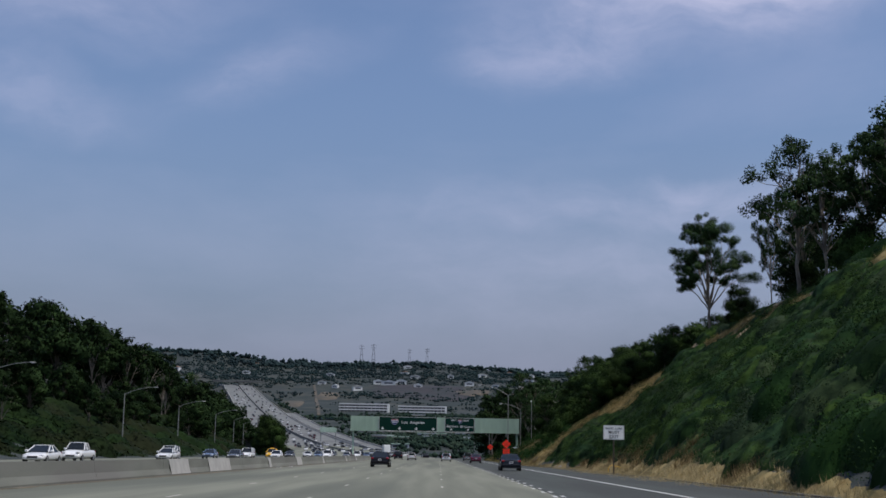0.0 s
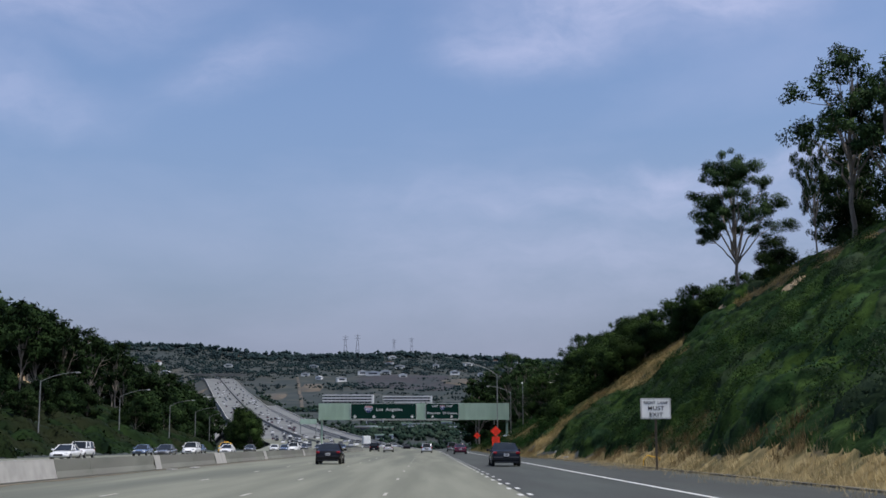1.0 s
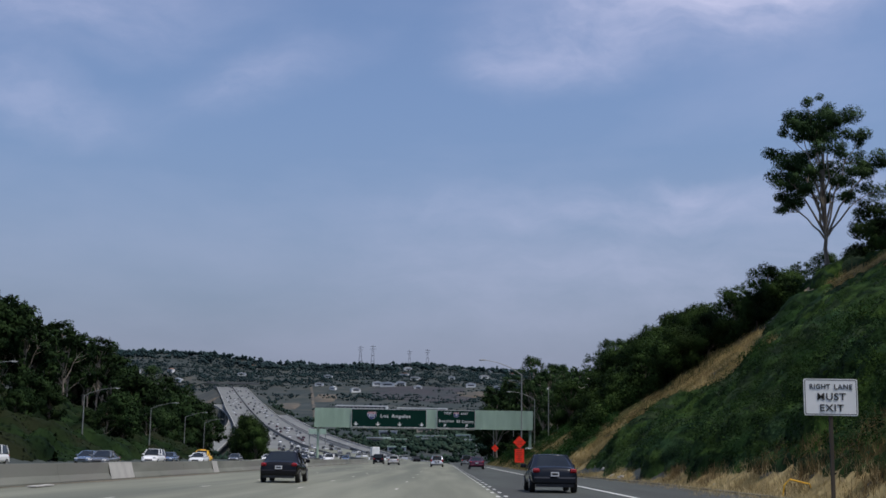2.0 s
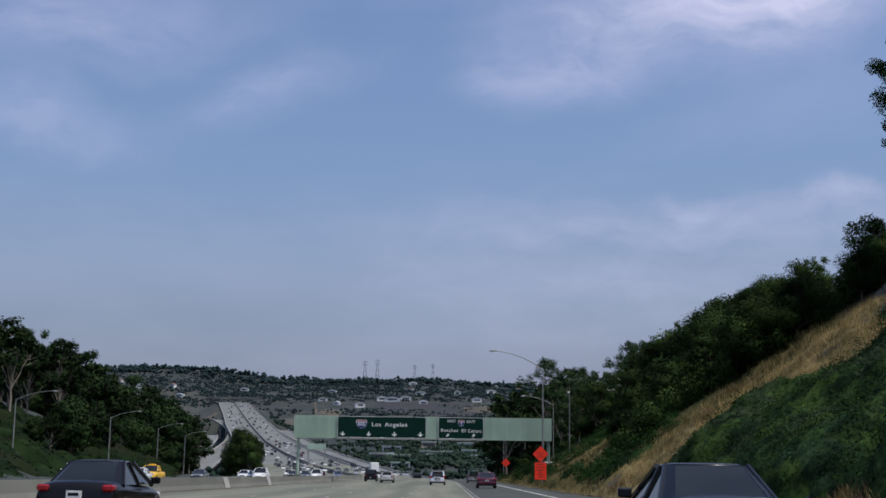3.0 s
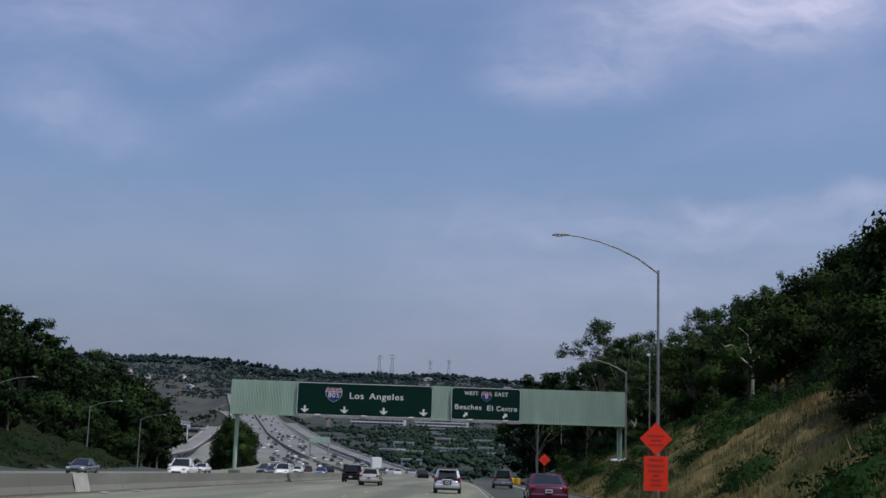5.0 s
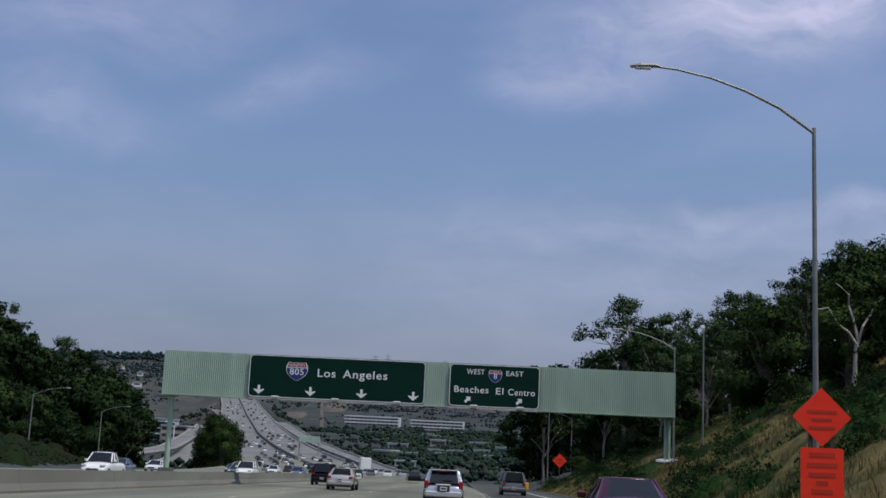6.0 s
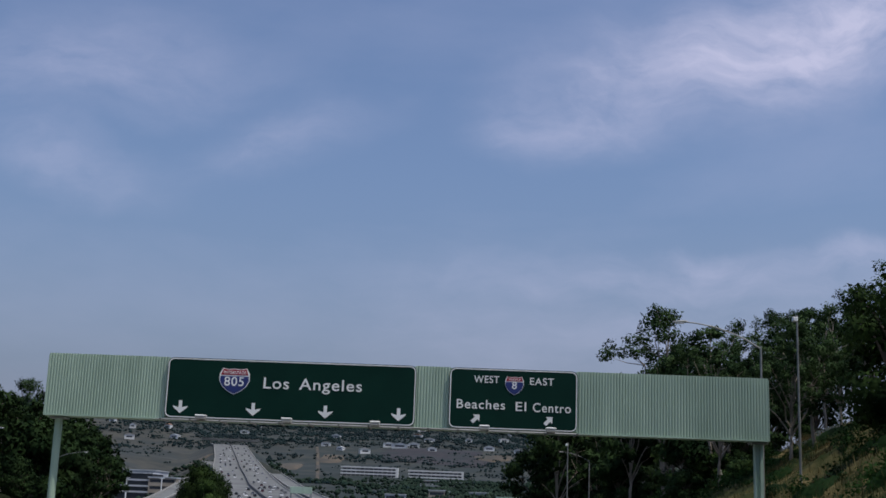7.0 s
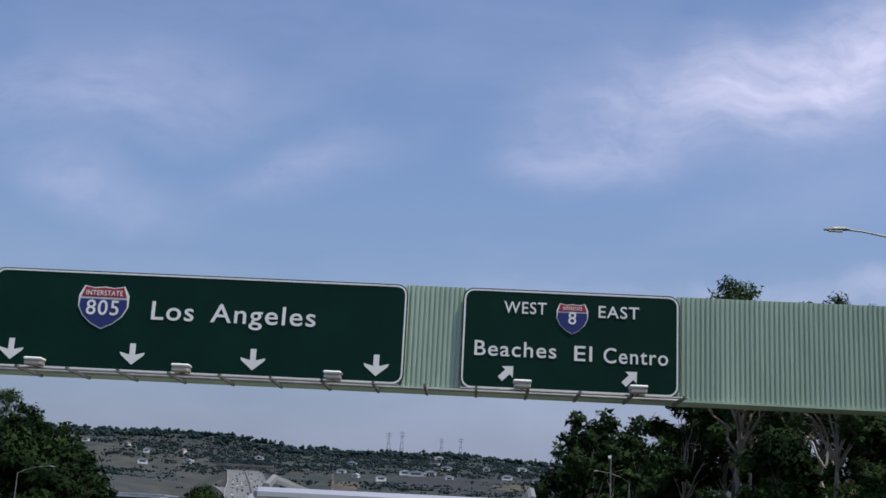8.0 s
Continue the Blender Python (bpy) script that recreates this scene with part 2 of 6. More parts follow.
M_HILLS = material("hazed_dry_hillside", (0.0148, 0.0234, 0.0225), (0.0429, 0.0468, 0.0376), 0.95, scale=0.035, detail=8, bump=0.5, bump_scale=0.4, c3=(0.0178, 0.0268, 0.0251), scale3=0.012, lo=0.40, hi=0.62)
M_FLOOR = material("hazed_valley_floor", (0.0104, 0.0192, 0.0167), (0.0326, 0.0368, 0.0309), 0.95, scale=0.05, detail=8, bump=0.5, bump_scale=0.4, c3=(0.0118, 0.0209, 0.0175), scale3=0.015, lo=0.42, hi=0.64)
M_BROWN = material("hazed_brown_hillside", (0.0222, 0.0268, 0.0234), (0.0576, 0.0560, 0.0426), 0.95, scale=0.035, detail=8, bump=0.5, bump_scale=0.4, c3=(0.0252, 0.0318, 0.0284), scale3=0.015, lo=0.38, hi=0.62)
M_GALV = material("galvanised_steel", (0.22, 0.225, 0.215), (0.31, 0.315, 0.30), 0.55, 0.4, scale=2.0)
M_GPAINT = material("pale_green_steel", (0.35, 0.46, 0.36), (0.41, 0.53, 0.415), 0.6, 0.0, scale=1.2, c3=(0.31, 0.415, 0.32), scale3=0.4, stretch=(1, 1, 0.2))
M_GREEN = material("sign_green", (0.002, 0.024, 0.017), (0.003, 0.029, 0.020), 0.6, scale=0.8, spec=0.1)
M_WHITE = material("sign_white", (0.80, 0.81, 0.78), (0.86, 0.86, 0.84), 0.5, scale=2.0)
M_BLUE = material("shield_blue", (0.014, 0.026, 0.135), (0.017, 0.032, 0.16), 0.45, scale=2.0)
M_RED = material("shield_red", (0.30, 0.02, 0.04), (0.36, 0.028, 0.05), 0.45, scale=2.0)
M_ORANGE = material("sign_orange", (0.98, 0.034, 0.008), (1.0, 0.044, 0.011), 0.5, scale=1.5)
M_BLACK = material("black_lettering", (0.02, 0.02, 0.02), (0.03, 0.03, 0.03), 0.6, scale=2.0)
M_DIM = material("orange_lettering", (0.50, 0.03, 0.01), (0.55, 0.04, 0.01), 0.6, scale=2.0)
M_WOOD = material("post_wood", (0.05, 0.04, 0.03), (0.09, 0.07, 0.05), 0.9, scale=3.0, stretch=(1, 1, 0.2))
M_TYRE = material("tyre_rubber", (0.015, 0.015, 0.015), (0.03, 0.03, 0.03), 0.9, scale=8.0)
M_RIM = material("rim_alloy", (0.4, 0.4, 0.41), (0.55, 0.55, 0.56), 0.35, 0.9, scale=5.0)
M_GLASS = material("tinted_glass", (0.010, 0.013, 0.015), (0.017, 0.021, 0.023), 0.06, 0.0, scale=1.0, spec=0.35)
M_TAIL = material("tail_lamp_red", (0.20, 0.006, 0.012), (0.30, 0.012, 0.018), 0.2, scale=6.0)
M_CLEAR = material("lamp_clear", (0.6, 0.6, 0.62), (0.8, 0.8, 0.82), 0.15, scale=6.0)
M_PLASTIC = material("black_plastic", (0.018, 0.018, 0.02), (0.03, 0.03, 0.032), 0.6, scale=5.0)
M_PLATE = material("plate_white", (0.6, 0.6, 0.62), (0.7, 0.7, 0.72), 0.5, scale=6.0)
M_ROOFW = material("white_roof", (0.40, 0.42, 0.44), (0.54, 0.56, 0.58), 0.7, scale=0.1)
M_WALLB = material("tan_wall", (0.32, 0.27, 0.21), (0.42, 0.36, 0.28), 0.8, scale=0.1)
M_OFFICE = material("office_white", (0.60, 0.60, 0.58), (0.72, 0.72, 0.70), 0.7, scale=0.05)
M_WINDOW = material("dark_window", (0.03, 0.035, 0.04), (0.05, 0.055, 0.065), 0.15, scale=0.2)
M_YELLOW = material("yellow_paint", (0.75, 0.42, 0.02), (0.8, 0.46, 0.03), 0.3, scale=3.0)


def car_paint(name, c, metal=0.3):
    m = material(name, c, [min(1, v * 1.08) for v in c], 0.2, metal, scale=2.0, spec=0.25 if max(c) < 0.05 else 0.5)
    m.node_tree.nodes["Principled BSDF"].inputs["Coat Weight"].default_value = 0.0 if max(c) < 0.05 else 0.25
    return m


P_SILVER = car_paint("silver_paint", (0.55, 0.56, 0.58), 0.55)
P_CHAMP = car_paint("champagne_paint", (0.48, 0.46, 0.42), 0.5)
P_BLACK = car_paint("black_paint", (0.007, 0.0065, 0.008), 0.0)
P_NAVY = car_paint("dark_blue_paint", (0.009, 0.011, 0.016), 0.0)
P_MAROON = car_paint("maroon_paint", (0.07, 0.008, 0.022), 0.3)
P_WHITE = car_paint("white_car_paint", (0.74, 0.74, 0.74), 0.0)
P_BLUE = car_paint("blue_grey_paint", (0.16, 0.21, 0.30), 0.4)
P_GREY = car_paint("grey_paint", (0.16, 0.165, 0.17), 0.4)


# ---- mesh helpers ----
def mesh_of(name, verts, faces, mats, smooth=False, index=None):
    me = bpy.data.meshes.new(name)
    me.from_pydata([tuple(v) for v in verts], [], [tuple(f) for f in faces])
    for mt in (mats if isinstance(mats, (list, tuple)) else [mats]):
        me.materials.append(mt)
    if index is not None:
        me.polygons.foreach_set("material_index", np.asarray(index, dtype=np.int32))
    if smooth:
        me.polygons.foreach_set("use_smooth", np.ones(len(me.polygons), dtype=bool))
    me.update()
    return me


def faces_mesh(name, pts, mat, normals=None):
    """A mesh of separate triangles or quads from an (n, 3 or 4, 3) array."""
    pts = np.asarray(pts, dtype=np.float32)
    n, k = pts.shape[:2]
    me = bpy.data.meshes.new(name)
    me.vertices.add(n * k); me.vertices.foreach_set("co", pts.ravel())
    me.loops.add(n * k); me.loops.foreach_set("vertex_index", np.arange(n * k, dtype=np.int32))
    me.polygons.add(n); me.polygons.foreach_set("loop_start", np.arange(0, n * k, k, dtype=np.int32))
    me.materials.append(mat)
    me.update(calc_edges=True)
    if normals is not None:
        me.normals_split_custom_set_from_vertices(np.repeat(np.asarray(normals, dtype=np.float32), k, axis=0))
    return me


def part(name, bm, mat, parent, label=""):
    me = bpy.data.meshes.new(name)
    bmesh.ops.recalc_face_normals(bm, faces=bm.faces)
    bm.to_mesh(me); bm.free()
    me.materials.append(mat)
    ob = new(name, me)
    ob.parent = parent
    if label:
        tagged(ob, label)
    return ob


def empty(name, m, label="", category="", group="", kind=""):
    ob = new(name)
    ob.empty_display_size = 0.2
    ob.matrix_basis = m
    return tagged(ob, label, category, group, kind)


def box(bm, x0, x1, y0, y1, z0, z1, bevel=0.0):
    r = bmesh.ops.create_cube(bm, size=1.0, matrix=Matrix.Translation(((x0 + x1) / 2, (y0 + y1) / 2, (z0 + z1) / 2)) @ Matrix.Diagonal((x1 - x0, y1 - y0, z1 - z0, 1)))
    if bevel:
        ed = {e for v in r["verts"] for e in v.link_edges}
        bmesh.ops.bevel(bm, geom=list(ed), offset=bevel, segments=1, affect="EDGES")
    return bm


def boxed(*a, **k):
    return box(bmesh.new(), *a, **k)


def tube(bm, pts, radii, sides=8):
    """A tapered tube through pts."""
    rings = []
    for i, p in enumerate(pts):
        p = Vector(p)
        d = (Vector(pts[min(i + 1, len(pts) - 1)]) - Vector(pts[max(i - 1, 0)])).normalized()
        s = d.orthogonal().normalized() if abs(d.z) < 0.95 else Vector((1, 0, 0))
        s = (s - d * s.dot(d)).normalized()
        u = d.cross(s)
        rings.append([bm.verts.new(p + (s * math.cos(k * 2 * math.pi / sides) + u * math.sin(k * 2 * math.pi / sides)) * radii[i]) for k in range(sides)])
    for r0, r1 in zip(rings, rings[1:]):
        for k in range(sides):
            bm.faces.new((r0[k], r0[(k + 1) % sides], r1[(k + 1) % sides], r1[k]))
    bm.faces.new(rings[0]); bm.faces.new(rings[-1])
    return bm


def extrude_poly(bm, poly, y0, y1):
    """A prism from an (x, z) outline, between y0 and y1."""
    f = [bm.verts.new((x, y0, z)) for x, z in poly]
    b = [bm.verts.new((x, y1, z)) for x, z in poly]
    bm.faces.new(f); bm.faces.new(list(reversed(b)))
    for i in range(len(poly)):
        j = (i + 1) % len(poly)
        bm.faces.new((f[i], b[i], b[j], f[j]))
    return bm


def lettering(name, text, size, x, z, y, mat, parent, align="LEFT", wide=1.0):
    """Raised letters on a sign that faces -y; size is the capital height."""
    cu = bpy.data.curves.new(name, "FONT")
    cu.body, cu.size, cu.extrude, cu.offset = text, size / 0.70, 0.008, size * 0.012
    cu.space_character = 1.12
    cu.align_x = align
    tmp = bpy.data.objects.new(name, cu)
    scene.collection.objects.link(tmp)
    me = bpy.data.meshes.new_from_object(tmp.evaluated_get(bpy.context.evaluated_depsgraph_get()))
    scene.collection.objects.unlink(tmp)
    bpy.data.objects.remove(tmp)
    me.materials.clear(); me.materials.append(mat)
    ob = new(name, me)
    ob.parent = parent
    ob.matrix_basis = Matrix.Translation((x, y, z)) @ Euler((radians(90), 0, 0)).to_matrix().to_4x4() @ Matrix.Diagonal((wide, 1, 1, 1))
    return ob


# ---- plan of the freeway and the land ----
_Y = np.arange(-400.0, 2600.0, 5.0)


def _smooth(ys, vs, w=25):
    v = np.interp(_Y, ys, vs)
    p = np.pad(v, w, mode="edge")
    p[:w] = v[0] + (v[1] - v[0]) * np.arange(-w, 0)
    p[-w:] = v[-1] + (v[-1] - v[-2]) * np.arange(1, w + 1)
    k = np.hanning(2 * w + 1); k /= k.sum()
    return np.convolve(p, k, mode="valid")


_CX = _smooth([-400, 0, 330, 430, 560, 700, 800, 950, 1130, 1250, 1540, 1900, 2100, 2600],
              [-13.7, -13.7, -13.7, -24, -42, -68, -92, -126, -160, -186, -243, -318, -370, -560], 12)
_CZ = _smooth([-400, 0, 330, 430, 560, 700, 800, 950, 1130, 1250, 1540, 1900, 2000, 2600],
              [5.76, 0, -4.75, -6.0, -6.4, -5.2, -0.8, 7.3, 16, 25.5, 44.5, 74.5, 80, 90], 10)


def mid_x(y):
    return np.interp(y, _Y, _CX)


def road_z(y):
    return np.where(np.asarray(y) < 280, -0.0144 * np.asarray(y), np.interp(y, _Y, _CZ))


def step(a, b, v):
    t = np.clip((v - a) / (b - a), 0, 1)
    return t * t * (3 - 2 * t)


def waves(x, y, s):
    """Cheap smooth bumps, about -1 to 1."""
    return (np.sin(x / s + 1.7 * np.sin(y / s * 0.7 + 1.3)) * np.cos(y / s * 1.1 + 1.1 * np.sin(x / s * 0.6)) +
            0.5 * np.sin(x / s * 2.3 + 0.7 + y / s * 1.7) * np.cos(y / s * 2.1 - x / s * 1.3)) / 1.5


def shoulder(y):
    """The right-hand edge of the asphalt, which narrows towards the gantry."""
    return 13.9 - 3.1 * step(115, 185, np.asarray(y, dtype=float))


def land_z(x, y):
    x, y = np.asarray(x, dtype=float), np.asarray(y, dtype=float)
    rz, cx = road_z(y), mid_x(y)
    # valley and the far side
    base = np.interp(y, [-400, 330, 480, 620, 800, 1150, 1650, 1900, 2250, 2600, 3200, 5200], [5.4, -5.2, -12, -14, -12, 2, 26, 52, 110, 150, 150, 60])
    rough = step(500, 1500, y)
    base = base + rough * (waves(x, y, 90) * 5 + waves(x + 400, y, 260) * 11 * step(1200, 2300, y)) - 10 * step(2200, 2600, y) * step(-400, 900, x)
    base = base + 24 * step(-330, -600, x) * step(1900, 2600, y)
    base = base + 34 * step(-260, -520, x) * step(900, 1300, y) * (1 - step(1500, 2200, y))
    near = rz - 0.25
    # cut slope on the right
    crest = 20.5 + 1.2 * waves(x * 0 + 3, y, 22)
    toe = shoulder(y) + 0.35 + 0.3 * (1 + waves(y * 0 + 1, y, 9))
    dxr = np.maximum(x - toe, 0)
    steep = np.interp(y, [60, 110, 175, 230, 300], [0.78, 0.77, 0.68, 0.58, 0.47])
    crest = crest + np.interp(y, [100, 140, 180], [3.0, 1.5, -1.5])
    rise = np.minimum(dxr * steep, crest) + np.maximum(dxr - crest / steep, 0) * 0.12
    rise = rise + np.clip(dxr / 6, 0, 1) * (0.55 * waves(x, y, 4.2) + 0.35 * waves(x + 9, y + 4, 1.9))
    right = np.where(x > toe, near + rise * (1 - 0.72 * step(300, 430, y)), near)
    # wooded hill on the left
    edge = -42.0 - 6 * step(200, 330, y) - 15 * step(310, 400, y)
    dxl = np.maximum(edge - x, 0)
    risel = np.minimum(dxl * 0.36, 24) + np.maximum(dxl - 66, 0) * 0.08 + np.clip(dxl / 8, 0, 1) * (0.8 * waves(x, y, 8) + 0.3 * waves(x, y, 3))
    risel = risel * (1 - step(355, 440, y) * step(-100, -78, x))
    left = np.where(x < edge, near + risel, near)
    hill = np.where(x > -10, right, left)
    fade = step(400, 540, y)
    z = hill * (1 - fade) + np.minimum(base, np.where(np.abs(x - cx) < 60, rz - 1.0 + 300 * step(1930, 2200, y), 1e9)) * fade
    off = np.maximum(np.abs(x - cx) - 24, 0)
    bench = rz - 0.6
    cut = np.where((y > 520) & (off < 90), np.minimum(z, bench + off * 0.55), z)
    cut = np.where(y > 1500, np.maximum(cut, bench - off * 0.5), cut)
    z = z + (cut - z) * (1 - step(1930, 2060, y))
    return z


def land(x, y):
    return float(land_z(np.array([x]), np.array([y]))[0])


# ---- ground: one sheet to the horizon ----
def graded(stops):
    out = [stops[0][0]]
    for (a0, s0), (b0, s1) in zip(stops, stops[1:]):
        while out[-1] < b0 - 1e-6:
            f = (out[-1] - a0) / (b0 - a0)
            out.append(min(b0, out[-1] + s0 + (s1 - s0) * f))
    return np.array(out)


gx = graded([(-4200, 220), (-900, 40), (-300, 9), (-120, 3), (-46, 2.0), (-12, 3.0), (12, 0.9), (60, 1.6), (160, 8), (900, 45), (4200, 220)])
gy = graded([(-300, 20), (20, 2.2), (330, 2.2), (560, 8), (1900, 16), (2700, 25), (4900, 200)])
GX, GY = np.meshgrid(gx, gy)
GZ = land_z(GX, GY)
nx, ny = len(gx), len(gy)
ii, jj = np.meshgrid(np.arange(nx - 1), np.arange(ny - 1))
k0 = (jj * nx + ii).ravel()
ground_me = bpy.data.meshes.new("ground")
co = np.stack([GX, GY, GZ], axis=-1).astype(np.float32)
ground_me.vertices.add(nx * ny); ground_me.vertices.foreach_set("co", co.ravel())
fq = np.stack([k0, k0 + 1, k0 + nx + 1, k0 + nx], axis=1).astype(np.int32)
ground_me.loops.add(fq.size); ground_me.loops.foreach_set("vertex_index", fq.ravel())
ground_me.polygons.add(len(fq)); ground_me.polygons.foreach_set("loop_start", np.arange(0, fq.size, 4, dtype=np.int32))
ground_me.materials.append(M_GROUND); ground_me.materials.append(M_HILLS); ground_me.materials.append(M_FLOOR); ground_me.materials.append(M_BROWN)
# beyond the near ground, the materials with haze tinted in
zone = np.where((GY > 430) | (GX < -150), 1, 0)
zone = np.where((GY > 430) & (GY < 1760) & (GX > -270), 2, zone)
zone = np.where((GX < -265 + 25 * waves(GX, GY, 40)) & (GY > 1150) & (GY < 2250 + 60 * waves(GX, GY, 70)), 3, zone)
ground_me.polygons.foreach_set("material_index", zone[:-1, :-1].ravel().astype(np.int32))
ground_me.polygons.foreach_set("use_smooth", np.ones(len(fq), dtype=bool))
ground_me.update(calc_edges=True)
tagged(new("ground", ground_me), "dry chaparral hillsides and valley floor with green cover, haze tinted into the colour", "ground", kind="structure")


# ---- roads ----
def ribbon(name, ys, xs, zs, o0, o1, mat, thick=0.3, lift=0.0):
    """A slab that follows a line: offsets o0..o1 to its right, top at zs + lift."""
    ys, xs, zs = (np.asarray(v, dtype=float) for v in (ys, xs, zs))
    o0, o1 = np.broadcast_to(o0, ys.shape), np.broadcast_to(o1, ys.shape)
    tx, ty = np.gradient(xs), np.gradient(ys)
    ln = np.hypot(tx, ty)
    rx_, ry_ = ty / ln, -tx / ln
    v, f = [], []
    for i in range(len(ys)):
        for o, zz in ((o0[i], zs[i] + lift), (o1[i], zs[i] + lift), (o1[i], zs[i] + lift - thick), (o0[i], zs[i] + lift - thick)):
            v.append((xs[i] + rx_[i] * o, ys[i] + ry_[i] * o, zz))
    for i in range(len(ys) - 1):
        for k in range(4):
            f.append((4 * i + k, 4 * i + (k + 1) % 4, 4 * i + 4 + (k + 1) % 4, 4 * i + 4 + k))
    f += [(3, 2, 1, 0), tuple(4 * (len(ys) - 1) + k for k in range(4))]
    me = mesh_of(name, v, f, mat)
    bm = bmesh.new(); bm.from_mesh(me)
    bmesh.ops.recalc_face_normals(bm, faces=bm.faces)
    bm.to_mesh(me); bm.free()
    return new(name, me)


YN = np.concatenate([np.arange(-200, 330, 10.0), np.arange(330, 700, 10.0)])
YF = np.arange(690, 1990, 15.0)
LANE_R = 17.65         # lane-drop line, to the right of the median
nb = tagged(ribbon("road_northbound", YN, mid_x(YN), road_z(YN), 0.3, LANE_R + step(330, 480, YN) * 2.0, M_CONC), "worn grey concrete freeway lanes", "road", kind="structure")
ex_y = np.arange(-200, 520, 10.0)
ex_x = mid_x(np.minimum(ex_y, 300)) + 18 * step(390, 640, ex_y) ** 1.5
exit_lane = tagged(ribbon("road_exit_lane", ex_y, ex_x, road_z(ex_y) - 5 * step(380, 520, ex_y), LANE_R, np.where(ex_y < 400, shoulder(ex_y) + 13.7, 24.5), M_ASPH), "dark asphalt exit lane with wide shoulder", "road", kind="structure")
sb = tagged(ribbon("road_southbound", YN, mid_x(YN), road_z(YN), -28.5 + step(420, 600, YN) * 5, -0.3, M_CONC), "concrete lanes of the oncoming carriageway", "road", kind="structure")
nbf = tagged(ribbon("road_viaduct_northbound", YF, mid_x(YF), road_z(YF), 0.6, 20.5, M_FAR, thick=1.6), "pale concrete freeway climbing the far slope", "road", kind="structure")
sbf = tagged(ribbon("road_viaduct_southbound", YF, mid_x(YF), road_z(YF), -23.5, -0.6, M_FAR, thick=1.6), "pale concrete freeway climbing the far slope", "road", kind="structure")


def parapet(name, ys, xs, zs, off, mat, h=0.85, w=0.5, owner=None, label=""):
    ob = ribbon(name, ys, xs, zs, off - w / 2, off + w / 2, mat, thick=h + 0.1, lift=h)
    if owner:
        ob.parent = owner
    return ob


# the shaded gap between the carriageways is put into this wall's dark colour
parapet("median_wall", YF, mid_x(YF), road_z(YF), 0.0, M_DARKWALL, 1.6, 1.3, nbf)
parapet("parapet", YF, mid_x(YF), road_z(YF), 20.7, M_PARAPET, 0.9, 0.5, nbf)
parapet("parapet", YF, mid_x(YF), road_z(YF), -23.7, M_PARAPET, 0.9, 0.5, sbf)

# side ramps of the interchange
def ramp(name, pts, width, label):
    p = np.array(pts, dtype=float)
    t = np.linspace(0, len(p) - 1, 14 * len(p))
    def cr(col):
        out = []
        for u in t:
            i = min(int(u), len(p) - 2); f = u - i
            g = [p[max(0, min(len(p) - 1, i + k)), col] for k in (-1, 0, 1, 2)]
            out.append(0.5 * (2 * g[1] + (g[2] - g[0]) * f + (2 * g[0] - 5 * g[1] + 4 * g[2] - g[3]) * f * f + (3 * g[1] - g[0] - 3 * g[2] + g[3]) * f ** 3))
        return np.array(out)
    X, Y, Z = cr(0), cr(1), cr(2)
    ob = tagged(ribbon(name, Y, X, Z, -width / 2, width / 2, M_FAR, thick=1.3), label, "ramp", kind="structure")
    parapet("parapet", Y, X, Z, -width / 2 - 0.2, M_PARAPET, 0.9, 0.4, ob)
    parapet("parapet", Y, X, Z, width / 2 + 0.2, M_PARAPET, 0.9, 0.4, ob)
    return ob, X, Y, Z


RAMPS = [
    ramp("ramp_main", [(-262, 1480, 38), (-213, 1300, 24.0), (-172, 1080, 11), (-150, 900, 0), (-137, 780, -8), (-126, 690, -12.5)], 12.5, "wide concrete connector ramp descending from the freeway"),
    ramp("ramp_flyover", [(-200, 1130, 15), (-176, 1000, 9.4), (-155, 850, -0.4), (-146, 770, -4.2), (-150, 690, -7), (-185, 600, -9)], 9, "curved concrete flyover ramp on slim piers"),
    ramp("ramp_north", [(-156, 1250, 22.5), (-103, 1000, 7.6), (-72, 880, 0.0), (-48, 790, -4.8), (-26, 690, -8.5), (4, 560, -11)], 10, "concrete off-ramp beside the northbound viaduct"),
]

# piers under the raised decks
def pier(x, y, ztop, parent_label):
    zb = land(x, y) - 0.5
    if ztop - zb < 1.5:
        return
    bm = tube(bmesh.new(), [(0, 0, 0), (0, 0, ztop - zb - 1.2), (0, 0, ztop - zb)], [0.9, 0.9, 1.5], 10)
    ob = part("bridge_pier", bm, M_PARAPET, None)
    ob.matrix_basis = pose(x, y, zb)
    tagged(ob, "round concrete pier under a raised roadway", "pier", "bridge piers", "structure")


for (ob, X, Y, Z) in RAMPS:
    for i in range(4, len(X), 6):
        pier(X[i], Y[i], Z[i] - 1.3, "")
for yy in range(560, 1500, 55):
    for o in (-17, -7, 6, 15):
        pier(float(mid_x(yy)) + o, yy, float(road_z(yy)) - 1.6 if yy > 690 else float(road_z(yy)) - 0.3, "")

# lane markings
def strip(x0, x1, y0, y1, owner, name="lane_line", lift=0.006, mat=None):
    v = []
    ys = np.linspace(y0, y1, max(2, int((y1 - y0) / 10) + 1))
    bm = bmesh.new()
    prev = None
    for y in ys:
        z = float(road_z(y)) + lift
        cur = [bm.verts.new((x0, y, z)), bm.verts.new((x1, y, z)), bm.verts.new((x1, y, z - 0.005)), bm.verts.new((x0, y, z - 0.005))]
        if prev:
            for k in range(4):
                bm.faces.new((prev[k], prev[(k + 1) % 4], cur[(k + 1) % 4], cur[k]))
        else:
            bm.faces.new(cur)
        prev = cur
    bm.faces.new(list(reversed(prev)))
    return part(name, bm, mat or M_PAINT, owner)


